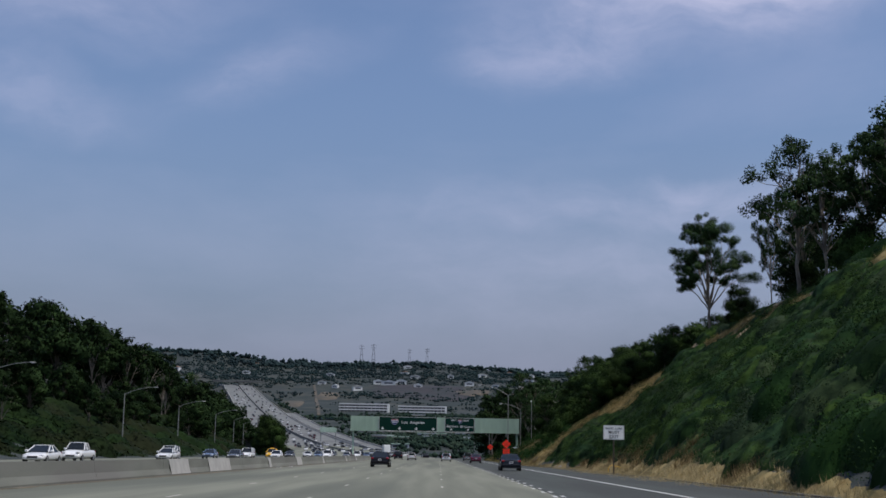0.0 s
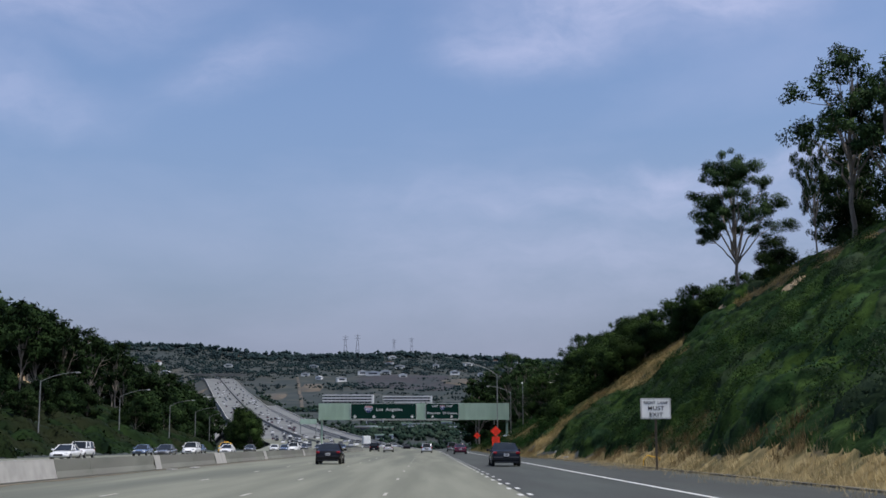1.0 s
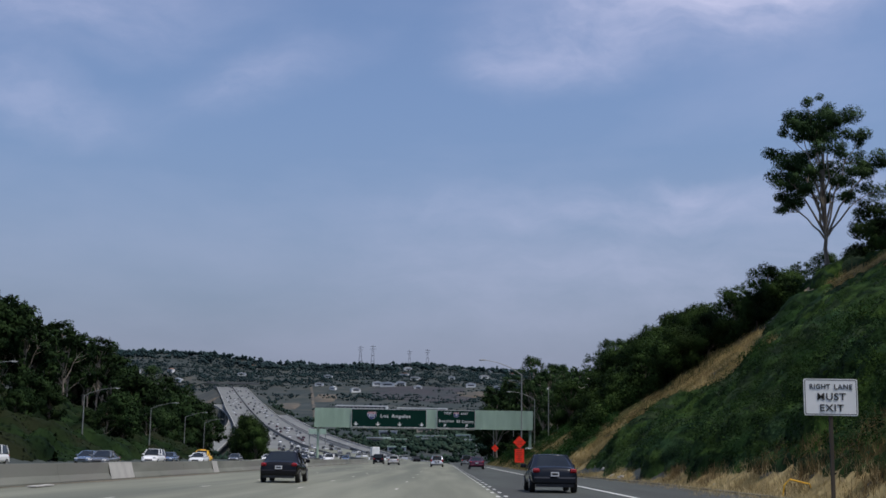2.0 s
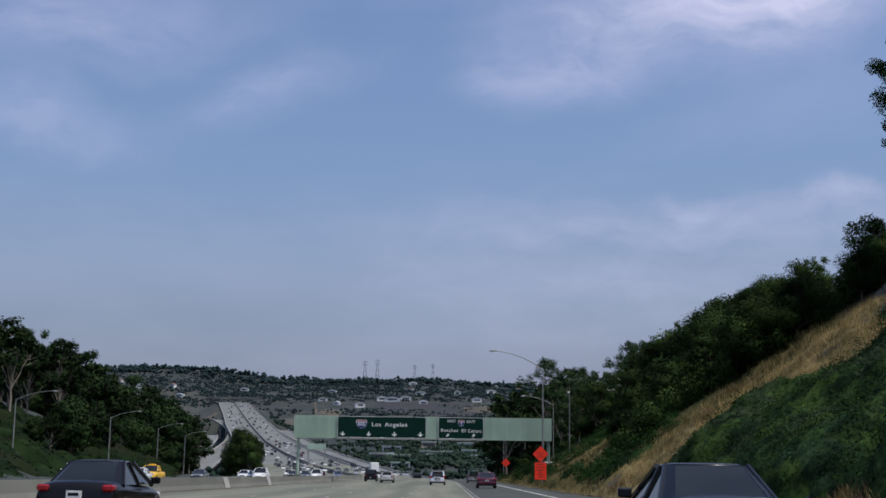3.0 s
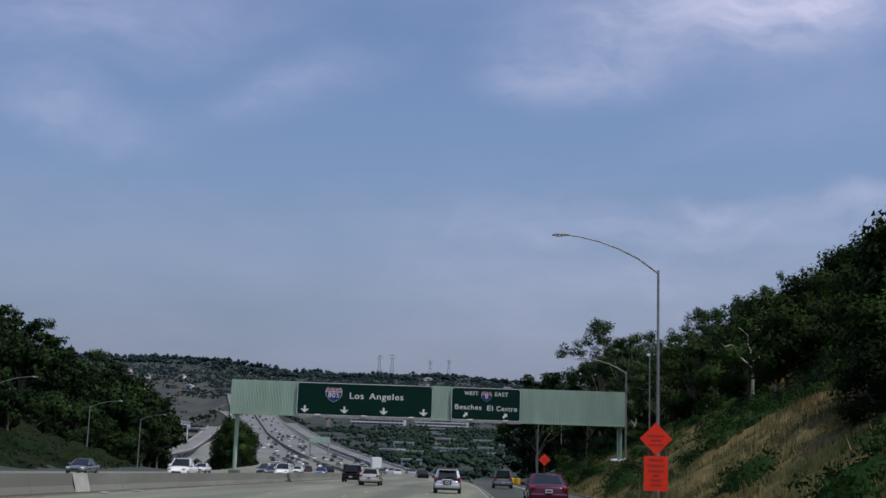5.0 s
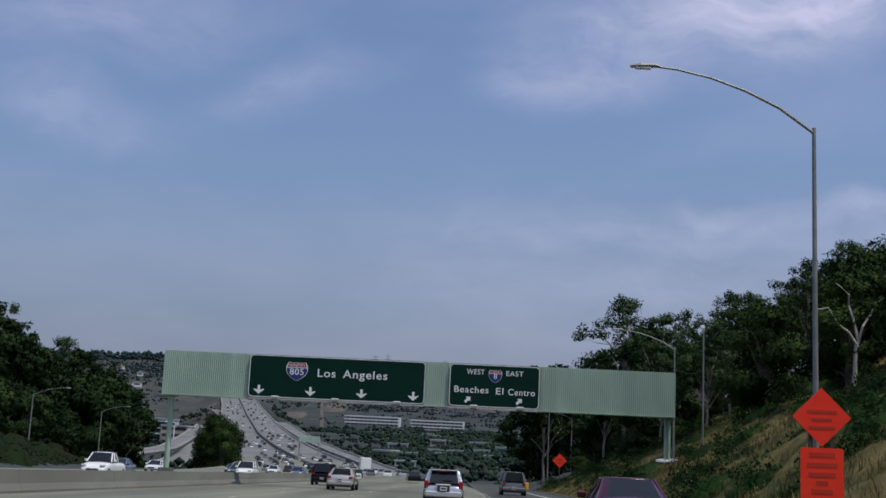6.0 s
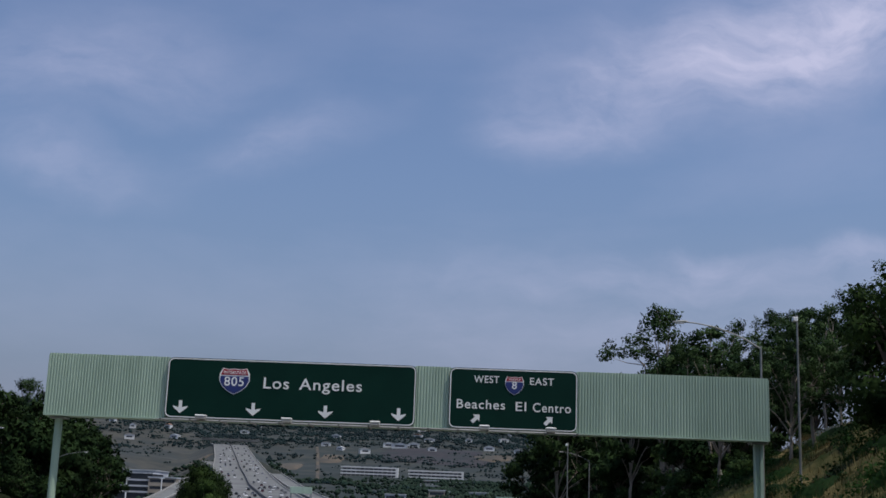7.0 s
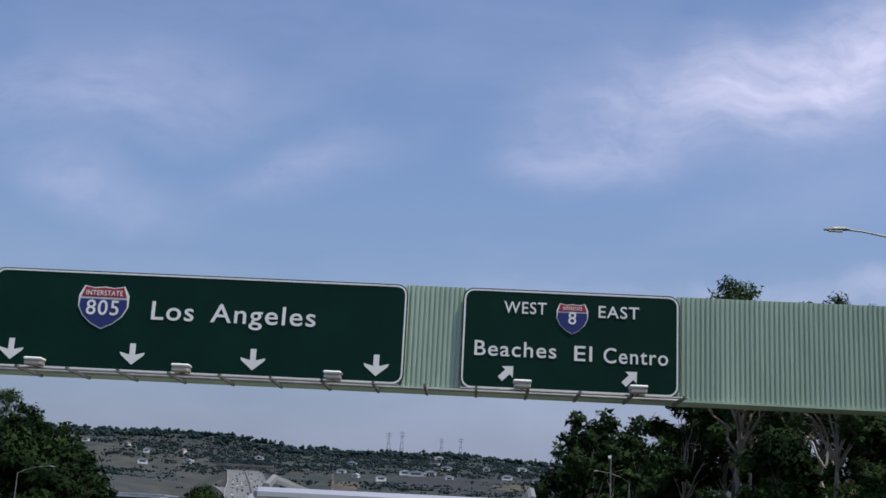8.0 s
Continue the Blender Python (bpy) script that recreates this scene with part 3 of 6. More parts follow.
strip(8.55, 8.72, -100, 330, exit_lane, "edge_line")
for k in range(64):
    y0 = -20 + k * 4.6
    strip(3.80, 3.92, y0, y0 + 1.1, nb, "lane_dash")
    strip(4.08, 4.20, y0 + 0.25, y0 + 1.35, exit_lane, "lane_dash")
for lx in (-7.5, -3.7, 0.15):
    for k in range(22):
        y0 = -10 + k * 14.6
        strip(lx - 0.05, lx + 0.05, y0, y0 + 1.8, nb, "lane_dash", mat=M_WORN)
for lx in (-18.5, -22.2, -25.9, -29.6, -33.3):
    for k in range(34):
        y0 = 20 + k * 14.6
        strip(lx - 0.06, lx + 0.06, y0, y0 + 2.2, sb, "lane_dash")

# asphalt kerb along the shoulder
kerb = ribbon("kerb", ex_y[:54], ex_x[:54], road_z(ex_y[:54]), shoulder(ex_y[:54]) + 13.7, shoulder(ex_y[:54]) + 13.95, M_WORNKERB, thick=0.4, lift=0.07)
tagged(kerb, "low worn grey asphalt kerb along the shoulder", "kerb", kind="structure")

# dirt gathered along the foot of the median barrier
r_d = np.random.RandomState(90)
yd = np.arange(-20, 330, 1.6)
dirt = ribbon("gutter_dirt", yd, mid_x(yd), road_z(yd), 0.3, 0.5 + 0.3 * r_d.random(len(yd)) ** 2 + 0.12 * np.sin(yd / 9), M_SOIL, thick=0.02, lift=0.014)
tagged(dirt, "dark dirt and litter along the barrier foot", "dirt", kind="structure")

# median barrier
prof = [(-0.30, 0), (0.30, 0), (0.30, 0.08), (0.17, 0.33), (0.10, 0.81), (-0.10, 0.81), (-0.17, 0.33), (-0.30, 0.08)]
barrier = empty("median_barrier", Matrix(), "stained grey concrete median barrier with paler repainted patches", "barrier", kind="structure")
b0 = -60.0
while b0 < 640:
    b1 = b0 + (12 if b0 < 330 else 20)
    bm = bmesh.new()
    rings = []
    for y in np.linspace(b0, b1 - 0.02, 3):
        cx, rz = float(mid_x(y)), float(road_z(y))
        rings.append([bm.verts.new((cx + px, y, rz + pz)) for px, pz in prof])
    for r0, r1 in zip(rings, rings[1:]):
        for k in range(8):
            bm.faces.new((r0[k], r0[(k + 1) % 8], r1[(k + 1) % 8], r1[k]))
    bm.faces.new(rings[0]); bm.faces.new(list(reversed(rings[-1])))
    part("barrier_section", bm, M_BARR, barrier)
    b0 = b1
for y0, y1 in ((61.2, 65.9), (71.5, 78.8), (96.5, 98), (115.5, 119.8), (141, 143), (176, 178), (197, 199)):
    bm = bmesh.new()
    rr = []
    for y in (y0, y1):
        cx, rz = float(mid_x(y)), float(road_z(y))
        rr.append([bm.verts.new((cx + px, y, rz + pz)) for px, pz in ((0.306, 0.06), (0.306, 0.085), (0.176, 0.332), (0.106, 0.816), (-0.10, 0.818), (-0.10, 0.812), (0.10, 0.808))])
    for k in range(7):
        bm.faces.new((rr[0][k], rr[0][(k + 1) % 7], rr[1][(k + 1) % 7], rr[1][k]))
    bm.faces.new(rr[0]); bm.faces.new(list(reversed(rr[1])))
    part("repainted_patch", bm, M_PATCH, barrier, "pale repainted patch")


# ---- overhead sign gantry ----
def rounded(x0, x1, z0, z1, r, n=4):
    pts = []
    for cx, cz, a0 in ((x1 - r, z1 - r, 0), (x0 + r, z1 - r, 90), (x0 + r, z0 + r, 180), (x1 - r, z0 + r, 270)):
        for k in range(n + 1):
            a = radians(a0 + 90 * k / n)
            pts.append((cx + r * math.cos(a), cz + r * math.sin(a)))
    return pts


def frame_strip(bm, outer, inner, y0, y1):
    """A closed border between two outlines of the same count."""
    n = len(outer)
    fo = [bm.verts.new((x, y0, z)) for x, z in outer]; fi = [bm.verts.new((x, y0, z)) for x, z in inner]
    bo = [bm.verts.new((x, y1, z)) for x, z in outer]; bi = [bm.verts.new((x, y1, z)) for x, z in inner]
    for i in range(n):
        j = (i + 1) % n
        bm.faces.new((fo[i], fo[j], fi[j], fi[i])); bm.faces.new((bo[i], bi[i], bi[j], bo[j]))
        bm.faces.new((fo[i], bo[i], bo[j], fo[j])); bm.faces.new((fi[i], fi[j], bi[j], bi[i]))
    return bm


GY0 = 256.6
COLLAR = -0.69
gantry = empty("sign_gantry", pose(0, GY0, 0), "pale green steel overhead sign bridge spanning all lanes", "sign gantry")
GL, GR, GB, GT = -18.87, 16.82, 2.27, 5.34
part("box_beam", boxed(GL + 0.05, GR - 0.05, 0.32, 1.3, GB + 0.05, GT - 0.12), M_GPAINT, gantry)
part("top_flashing", boxed(GL - 0.02, GR + 0.02, 0.36, 1.34, GT - 0.12, GT - 0.05), M_GPAINT, gantry)
part("bottom_flashing", boxed(GL - 0.02, GR + 0.02, 0.2, 1.34, GB - 0.03, GB + 0.04), M_GPAINT, gantry)


def corrugated(x0, x1, z0, z1, pitch=0.142, depth=0.034):
    bm = bmesh.new()
    n = max(2, int(round((x1 - x0) / pitch)))
    p = (x1 - x0) / n
    pts = []
    for i in range(n):
        a = x0 + i * p
        pts += [(a, 0.0), (a + p * 0.42, 0.0), (a + p * 0.55, depth), (a + p * 0.87, depth)]
    pts.append((x1, 0.0))
    lo = [bm.verts.new((x, 0.25 + d, z0)) for x, d in pts]; hi = [bm.verts.new((x, 0.25 + d, z1)) for x, d in pts]
    lb = [bm.verts.new((x0, 0.31, z0)), bm.verts.new((x1, 0.31, z0))]; hb = [bm.verts.new((x0, 0.31, z1)), bm.verts.new((x1, 0.31, z1))]
    for i in range(len(pts) - 1):
        bm.faces.new((lo[i], lo[i + 1], hi[i + 1], hi[i]))
    bm.faces.new((lb[0], lo[0], hi[0], hb[0])); bm.faces.new((lo[-1], lb[1], hb[1], hi[-1])); bm.faces.new((lb[1], lb[0], hb[0], hb[1]))
    bm.faces.new(list(hi) + [hb[1], hb[0]]); bm.faces.new([lb[0], lb[1]] + list(reversed(lo)))
    return bm


S1, S2 = (-12.88, -0.53), (1.11, 7.43)
for a, b in ((GL, S1[0] + 0.05), (S1[1] - 0.05, S2[0] + 0.05), (S2[1] - 0.05, GR)):
    part("corrugated_panel", corrugated(a, b, GB + 0.04, GT - 0.01), M_GPAINT, gantry, "ribbed pale green panel")
part("end_panel", boxed(GL - 0.03, GL, 0.25, 1.32, GB, GT - 0.1), M_GPAINT, gantry)
part("end_panel", boxed(GR, GR + 0.03, 0.25, 1.32, GB, GT - 0.1), M_GPAINT, gantry)
for px in (-18.33, 16.45):
    # the right-hand column is a steel H-section with a white collar plate low down
    foot = float(road_z(GY0)) + 0.85 if px < 0 else land(px, GY0 + 1.0) + 0.12
    rad = 0.19
    if px < 0:
        bm = tube(bmesh.new(), [(px, 1.0, foot - 1.6), (px, 1.0, GB)], [rad, rad], 14)
    else:
        bm = boxed(px - 0.2, px - 0.16, 0.8, 1.2, foot - 1.6, GB)
        box(bm, px + 0.05, px + 0.2, 0.8, 1.2, foot - 1.6, GB)
        box(bm, px - 0.16, px + 0.05, 0.98, 1.02, foot - 1.6, GB)
    post = part("post", bm, M_GPAINT, gantry)
    if px > 0:
        bm = bmesh.new()
        bmesh.ops.create_cone(bm, cap_ends=True, segments=28, radius1=0.78, radius2=0.75, depth=0.09, matrix=pose(px, 0.98, COLLAR, 6, -4, 0))
        part("collar_plate", bm, M_WHITE, post, "white round collar plate")
    if px < 0:
        part("base_plate", boxed(px - 0.45, px + 0.45, 0.55, 1.45, foot - 0.9, foot + 0.06), M_BARR, post)
    part("cap_plate", boxed(px - 0.4, px + 0.4, 0.6, 1.4, GB - 0.14, GB - 0.07), M_GALV, post)
# walkway grating, its brackets, and the flood lamps
for ra, rb in ((-12.85, -0.55), (1.15, 7.4)):
    part("lamp_rail", tube(bmesh.new(), [(ra, -1.62, GB - 0.14), (rb, -1.62, GB - 0.14)], [0.03, 0.03], 8), M_GALV, gantry)
part("conduit", tube(bmesh.new(), [(-12.8, -0.1, GB - 0.03), (7.35, -0.1, GB - 0.03)], [0.05, 0.05], 8), M_GALV, gantry)
for k in range(15):
    bx = -12.6 + k * 1.42
    part("bracket", boxed(bx - 0.035, bx + 0.035, -1.75, 0.35, GB - 0.17, GB - 0.09), M_DARKWALL, gantry, "dark steel bracket")


def lamp_box(x):
    l = part("flood_lamp", boxed(x - 0.23, x + 0.23, -2.0, -1.58, GB - 0.10, GB + 0.04, bevel=0.03), M_PARAPET, gantry)
    part("lamp_top", boxed(x - 0.25, x + 0.25, -2.02, -1.56, GB + 0.04, GB + 0.12, bevel=0.03), M_WHITE, l)
    part("lamp_arm", boxed(x - 0.04, x + 0.04, -1.8, -1.5, GB - 0.16, GB - 0.08), M_GALV, l)


for x in (-10.65, -6.55, -2.35, 2.85, 6.0):
    lamp_box(x)


def sign_board(name, x0, x1, label):
    board = part(name, extrude_poly(bmesh.new(), rounded(x0, x1, GB + 0.06, GT - 0.03, 0.3), 0.10, 0.2), M_GREEN, gantry, label)
    part("border", frame_strip(bmesh.new(), rounded(x0 + 0.03, x1 - 0.03, GB + 0.09, GT - 0.06, 0.28), rounded(x0 + 0.08, x1 - 0.08, GB + 0.14, GT - 0.11, 0.24), 0.09, 0.12), M_WHITE, board)
    return board


def arrow(cx, cz, size, turn, owner):
    """A lane arrow that points along turn (degrees, 0 is up)."""
    if turn == 180:
        p = [(-0.15, -0.62), (0.15, -0.62), (0.15, -0.03), (0.66, -0.16), (0.60, 0.0), (0.0, 0.5), (-0.60, 0.0), (-0.66, -0.16), (-0.15, -0.03)]
    else:
        p = [(-0.2, -0.66), (0.2, -0.66), (0.2, -0.02), (0.5, -0.02), (0.0, 0.5), (-0.5, -0.02), (-0.2, -0.02)]
    c, s = math.cos(radians(turn)), math.sin(radians(turn))
    poly = [(cx + size * (x * c - z * s), cz + size * (x * s + z * c)) for x, z in p]
    part("arrow", extrude_poly(bmesh.new(), poly, 0.085, 0.105), M_WHITE, owner)


def shield(cx, cz, w, h, number, owner, num_size):
    def outline(k):
        pts = [(-0.40, 0.5), (-0.2, 0.455), (0, 0.485), (0.2, 0.455), (0.40, 0.5), (0.5, 0.28), (0.5, 0.02), (0.40, -0.2), (0.22, -0.38), (0, -0.5), (-0.22, -0.38), (-0.40, -0.2), (-0.5, 0.02), (-0.5, 0.28)]
        return [(cx + x * w * k, cz + z * h * k) for x, z in pts]
    sh = part("route_shield", extrude_poly(bmesh.new(), outline(1.0), 0.082, 0.105), M_WHITE, owner, "red and blue route shield")
    o = outline(0.95)
    zc = cz + 0.2 * h
    red = [o[0], o[1], o[2], o[3], o[4], (cx + 0.455 * w, zc + 0.035 * h), (cx - 0.455 * w, zc + 0.035 * h)]
    blue = [(cx - 0.462 * w, zc - 0.01 * h), (cx + 0.462 * w, zc - 0.01 * h)] + o[6:13]
    part("red_band", extrude_poly(bmesh.new(), red, 0.072, 0.083), M_RED, sh)
    part("blue_field", extrude_poly(bmesh.new(), blue, 0.072, 0.083), M_BLUE, sh)
    lettering("route_number", number, num_size, cx, cz - 0.17 * h, 0.068, M_WHITE, sh, "CENTER")
    lettering("shield_word", "INTERSTATE", h * 0.115, cx, cz + 0.275 * h, 0.068, M_WHITE, sh, "CENTER", 0.85 if w / h > 1.1 else 0.62)


board_a = sign_board("through_sign", S1[0], S1[1], "dark green overhead guide sign with white border")
for ax in (-12.11, -8.51, -4.95, -1.34):
    arrow(ax, 2.84, 0.56, 180, board_a)
shield(-9.53, 4.22, 1.50, 1.30, "805", board_a, 0.44)
for txt, size, x0, x1, z in (("Los", 0.55, -8.13, -6.87, 3.93), ("Angeles", 0.55, -6.30, -3.19, 3.93)):
    t_x = lettering("place_name", txt, size, x0, z, 0.088, M_WHITE, board_a)
    t_x.scale.x = (x1 - x0) / t_x.dimensions.x
board_b = sign_board("exit_sign", S2[0], S2[1], "dark green overhead exit sign with white border")
for ax in (2.48, 6.05):
    arrow(ax, 2.87, 0.46, -45, board_b)
shield(4.31, 4.50, 0.92, 0.91, "8", board_b, 0.36)
for txt, size, x0, x1, z in (("WEST", 0.35, 2.32, 3.56, 4.60), ("EAST", 0.35, 5.04, 6.22, 4.58), ("Beaches", 0.44, 1.45, 3.83, 3.32), ("El", 0.44, 4.34, 4.86, 3.28), ("Centro", 0.44, 5.22, 7.08, 3.26)):
    t_x = lettering("place_name", txt, size, x0, z, 0.088, M_WHITE, board_b)
    t_x.scale.x = (x1 - x0) / t_x.dimensions.x

# ---- roadside signs ----
def exit_plate(x, y):
    z0 = land(x, y)
    s = empty("roadside_sign", pose(x, y, z0), "white rectangular lane sign with black lettering on a post", "road sign")
    b, t, w = 1.33 - z0, 2.44 - z0, 0.82
    panel = part("sign_panel", extrude_poly(bmesh.new(), rounded(-w, w, b, t, 0.06), -0.012, 0.012), M_WHITE, s)
    part("border", frame_strip(bmesh.new(), rounded(-w + 0.03, w - 0.03, b + 0.03, t - 0.03, 0.05), rounded(-w + 0.05, w - 0.05, b + 0.05, t - 0.05, 0.04), -0.016, -0.01), M_BLACK, panel)
    for txt, size, z, wide in (("RIGHT", 0.15, t - 0.31, 0.62), ("LANE", 0.15, t - 0.31, 0.55), ("MUST", 0.21, t - 0.64, 0.86), ("EXIT", 0.21, t - 0.98, 0.72)):
        ob = lettering("sign_text", txt, size, {"RIGHT": -0.65, "LANE": 0.1}.get(txt, -wide / 2), z, -0.018, M_BLACK, panel)
        ob.scale.x = wide / ob.dimensions.x
    part("post", boxed(-0.05, 0.05, 0.014, 0.114, -0.4, t - 0.1), M_WOOD, s)


exit_plate(13.74, 95.5)


def work_sign(x, y, zc, size, lower):
    z0 = land(x, y)
    s = empty("work_sign", pose(x, y, z0), "orange diamond roadwork sign" + (" above an orange notice board on a post" if lower else " on a wooden post"), "road sign")
    c = zc - z0
    d = size / 2
    dia = part("diamond_panel", extrude_poly(bmesh.new(), [(0, c - d), (d, c), (0, c + d), (-d, c)], -0.012, 0.012), M_ORANGE, s)
    for k, (w, zz) in enumerate(((0.50, 0.13), (0.34, -0.06), (0.44, -0.26))):
        part("lettering_bar", boxed(-w * d, w * d, -0.018, -0.012, c + zz * d * 1.4 - 0.045 * size / 1.7, c + zz * d * 1.4 + 0.045 * size / 1.7), M_DIM, dia)
    if lower:
        low = part("notice_panel", extrude_poly(bmesh.new(), rounded(-d * 0.73, d * 0.73, c - d * 3.15, c - d * 1.04, 0.05), -0.012, 0.012), M_ORANGE, s)
        for w, zz in ((0.44, 1.28), (0.52, 1.62), (0.46, 1.95), (0.2, 2.22), (0.36, 2.5), (0.3, 2.78)):
            part("lettering_bar", boxed(-w * d, w * d, -0.018, -0.012, c - d * zz - 0.06, c - d * zz + 0.06), M_DIM, low)
    for px in (-0.28, 0.28) if lower else (0.0,):
        part("post", boxed(px - 0.05, px + 0.05, 0.014, 0.11, -0.4, c + (0.25 if lower else -0.1)), M_WOOD, s)


work_sign(11.30, 204.5, 0.30, 1.52, True)
work_sign(12.6, 300.0, -1.0, 1.5, False)


def barrel(x, y):
    b = empty("crash_barrel", pose(x, y, float(road_z(y))), "yellow plastic crash barrel beside the exit lane", "barrel", "crash barrels")
    part("drum", tube(bmesh.new(), [(0, 0, 0), (0, 0, 0.1), (0, 0, 0.8), (0, 0, 0.86)], [0.42, 0.45, 0.45, 0.40], 14), M_YELLOW, b)
    part("lid", tube(bmesh.new(), [(0, 0, 0.86), (0, 0, 0.93)], [0.42, 0.34], 14), M_PLASTIC, b)


for bx, by in ((10.1, 318), (10.2, 320.2), (9.4, 321), (10.3, 322.4)):
    barrel(bx, by)


# ---- litter along the shoulders ----
def wire_stand(x, y):
    """A knocked-over sign stand: two bent yellow legs and a cross tube."""
    t = empty("sign_stand", pose(x, y, land(x, y) + 0.02, 0, 0, 12), "knocked-over yellow tubular sign stand lying in dry grass", "sign stand")
    part("frame_tube", tube(bmesh.new(), [(-0.55, 0.1, 0), (-0.5, 0.05, 0.5), (-0.3, 0, 0.72), (0.5, 0, 0.55), (0.62, 0.05, 0)], [0.03] * 5, 8), M_YELLOW, t)
    part("leg", tube(bmesh.new(), [(-0.5, 0.05, 0.5), (-0.2, 0.5, 0.0)], [0.025, 0.025], 8), M_PLASTIC, t)
    part("leg", tube(bmesh.new(), [(0.5, 0, 0.55), (0.7, 0.5, 0.0)], [0.025, 0.025], 8), M_PLASTIC, t)


wire_stand(14.90, 103.21)


def rubble(x, y, size, seed, label="pale broken concrete lump beside the kerb"):
    r = np.random.RandomState(seed)
    bm = bmesh.new()
    bmesh.ops.create_icosphere(bm, subdivisions=2, radius=size)
    for v in bm.verts:
        v.co = v.co * (0.75 + 0.5 * r.random()) * 1.0
        v.co.z *= 0.55
    ob = part("rubble", bm, M_PATCH, None)
    ob.matrix_basis = pose(x, y, max(land(x, y), float(road_z(y))) + size * 0.2, 0, 0, r.uniform(0, 360))
    tagged(ob, label, "rubble", "broken concrete")


for k, (x, y, size) in enumerate(((14.02, 140.41, 0.34), (13.93, 143.81, 0.24), (15.21, 117.61, 0.2), (14.3, 151, 0.22), (14.2, 156, 0.18), (14.6, 147, 0.25))):
    rubble(x, y, size, 300 + k)


def litter_board(x, y, length, turn, label):
    ob = part("board", boxed(-0.16, 0.16, -length / 2, length / 2, 0.0, 0.05, bevel=0.01), M_PATCH, None)
    ob.matrix_basis = pose(x, y, float(road_z(y)) + 0.016, -0.82, 0, turn)
    tagged(ob, label, "litter")


litter_board(-12.55, 103.0, 2.6, 4, "pale board lying at the foot of the barrier")
litter_board(-12.75, 97.5, 1.1, -6, "short pale board lying at the foot of the barrier")
litter_board(-12.8, 199.0, 0.9, 20, "torn pale sheet lying at the foot of the barrier")
litter_board(-12.6, 203.5, 0.6, 60, "torn pale sheet lying at the foot of the barrier")


# ---- street lamps ----
def street_lamp(px, py, top, reach, rise, group, ztop=None, thick=0.11):
    """A tapered pole with a curved davit arm that reaches along x by reach."""
    z0 = land(px, py) - 0.2
    h = (ztop if ztop is not None else z0 + top) - z0
    s = empty("street_lamp", pose(px, py, z0), "grey galvanised street lamp with a curved arm", "street lamp", group)
    part("pole", tube(bmesh.new(), [(0, 0, 0), (0, 0, h)], [thick, thick * 0.6], 10), M_GALV, s)
    pts = [(0, 0, h - 0.15)] + [(reach * u, 0, h - 0.15 + rise * math.sin(u * math.pi / 2) ** 0.8) for u in (0.2, 0.4, 0.6, 0.8, 0.92)]
    arm = part("arm", tube(bmesh.new(), pts, [0.05, 0.046, 0.042, 0.038, 0.034, 0.034], 8), M_GALV, s)
    sg = 1 if reach > 0 else -1
    x1, zz = reach * 0.9, h - 0.15 + rise
    bm = tube(bmesh.new(), [(x1, 0, zz), (x1 + 0.15 * sg, 0, zz + 0.02), (x1 + 0.55 * sg, 0, zz + 0.0), (x1 + 0.85 * sg, 0, zz - 0.03)], [0.04, 0.07, 0.085, 0.04], 8)
    head = part("lamp_head", bm, M_GALV, s)
    part("lens", boxed(min(x1 + 0.25 * sg, x1 + 0.7 * sg), max(x1 + 0.25 * sg, x1 + 0.7 * sg), -0.07, 0.07, zz - 0.10, zz - 0.055, bevel=0.015), M_CLEAR, head)
    part("base_plate", boxed(-0.22, 0.22, -0.22, 0.22, 0.15, 0.3), M_BARR, s)
    return s


for hy, hx in ((86, -46.5), (138, -46.8), (189, -44.5), (240, -46.9), (290, -48.8), (342, -53.2), (395, -59)):
    street_lamp(hx - 4.9, hy, 0, 4.9, 1.2, "lamps along the oncoming side", ztop=float(road_z(hy)) + 9.8)
street_lamp(11.65, 206.2, 0, -4.9, 1.8, "lamps along the exit side", ztop=8.55, thick=0.095)
street_lamp(17.4, 260.5, 0, -4.2, 1.3, "lamps along the exit side", ztop=7.45, thick=0.085)
street_lamp(20.5, 372, 0, -4.2, 1.2, "lamps along the exit side", ztop=6.0)
street_lamp(24, 430, 0, -4.2, 1.2, "lamps along the exit side", ztop=4.5)


def plain_post(x, y, ztop):
    z0 = land(x, y) - 0.2
    s = empty("camera_post", pose(x, y, z0), "tall slim grey post with a small box on top", "post")
    part("pole", tube(bmesh.new(), [(0, 0, 0), (0, 0, ztop - z0)], [0.075, 0.05], 10), M_GALV, s)
    part("sensor_box", boxed(-0.25, 0.02, -0.15, 0.15, ztop - z0 - 0.35, ztop - z0 - 0.1, bevel=0.03), M_WHITE, s)


plain_post(19.9, 262.5, 9.5)
plain_post(13.6, 330, 6.0)
for (hx, hy, zt) in ((-170, 830, 8.1), (-176, 930, 10)):
    z0 = land(hx, hy)
    s = empty("lamp_mast", pose(hx, hy, z0), "tall white lamp mast in the valley", "street lamp")
    part("pole", tube(bmesh.new(), [(0, 0, 0), (0, 0, zt - z0)], [0.45, 0.3], 8), M_WHITE, s)
    part("lamp_ring", boxed(-1.6, 1.6, -0.2, 0.2, zt - z0 - 0.25, zt - z0, bevel=0.05), M_WHITE, s)


# ---- cars ----
def loft(bm, rings):
    vs = [[bm.verts.new(p) for p in r] for r in rings]
    n = len(vs[0])
    for r0, r1 in zip(vs, vs[1:]):
        for k in range(n):
            bm.faces.new((r0[k], r0[(k + 1) % n], r1[(k + 1) % n], r1[k]))
    bm.faces.new(list(reversed(vs[0]))); bm.faces.new(vs[-1])
    return bm


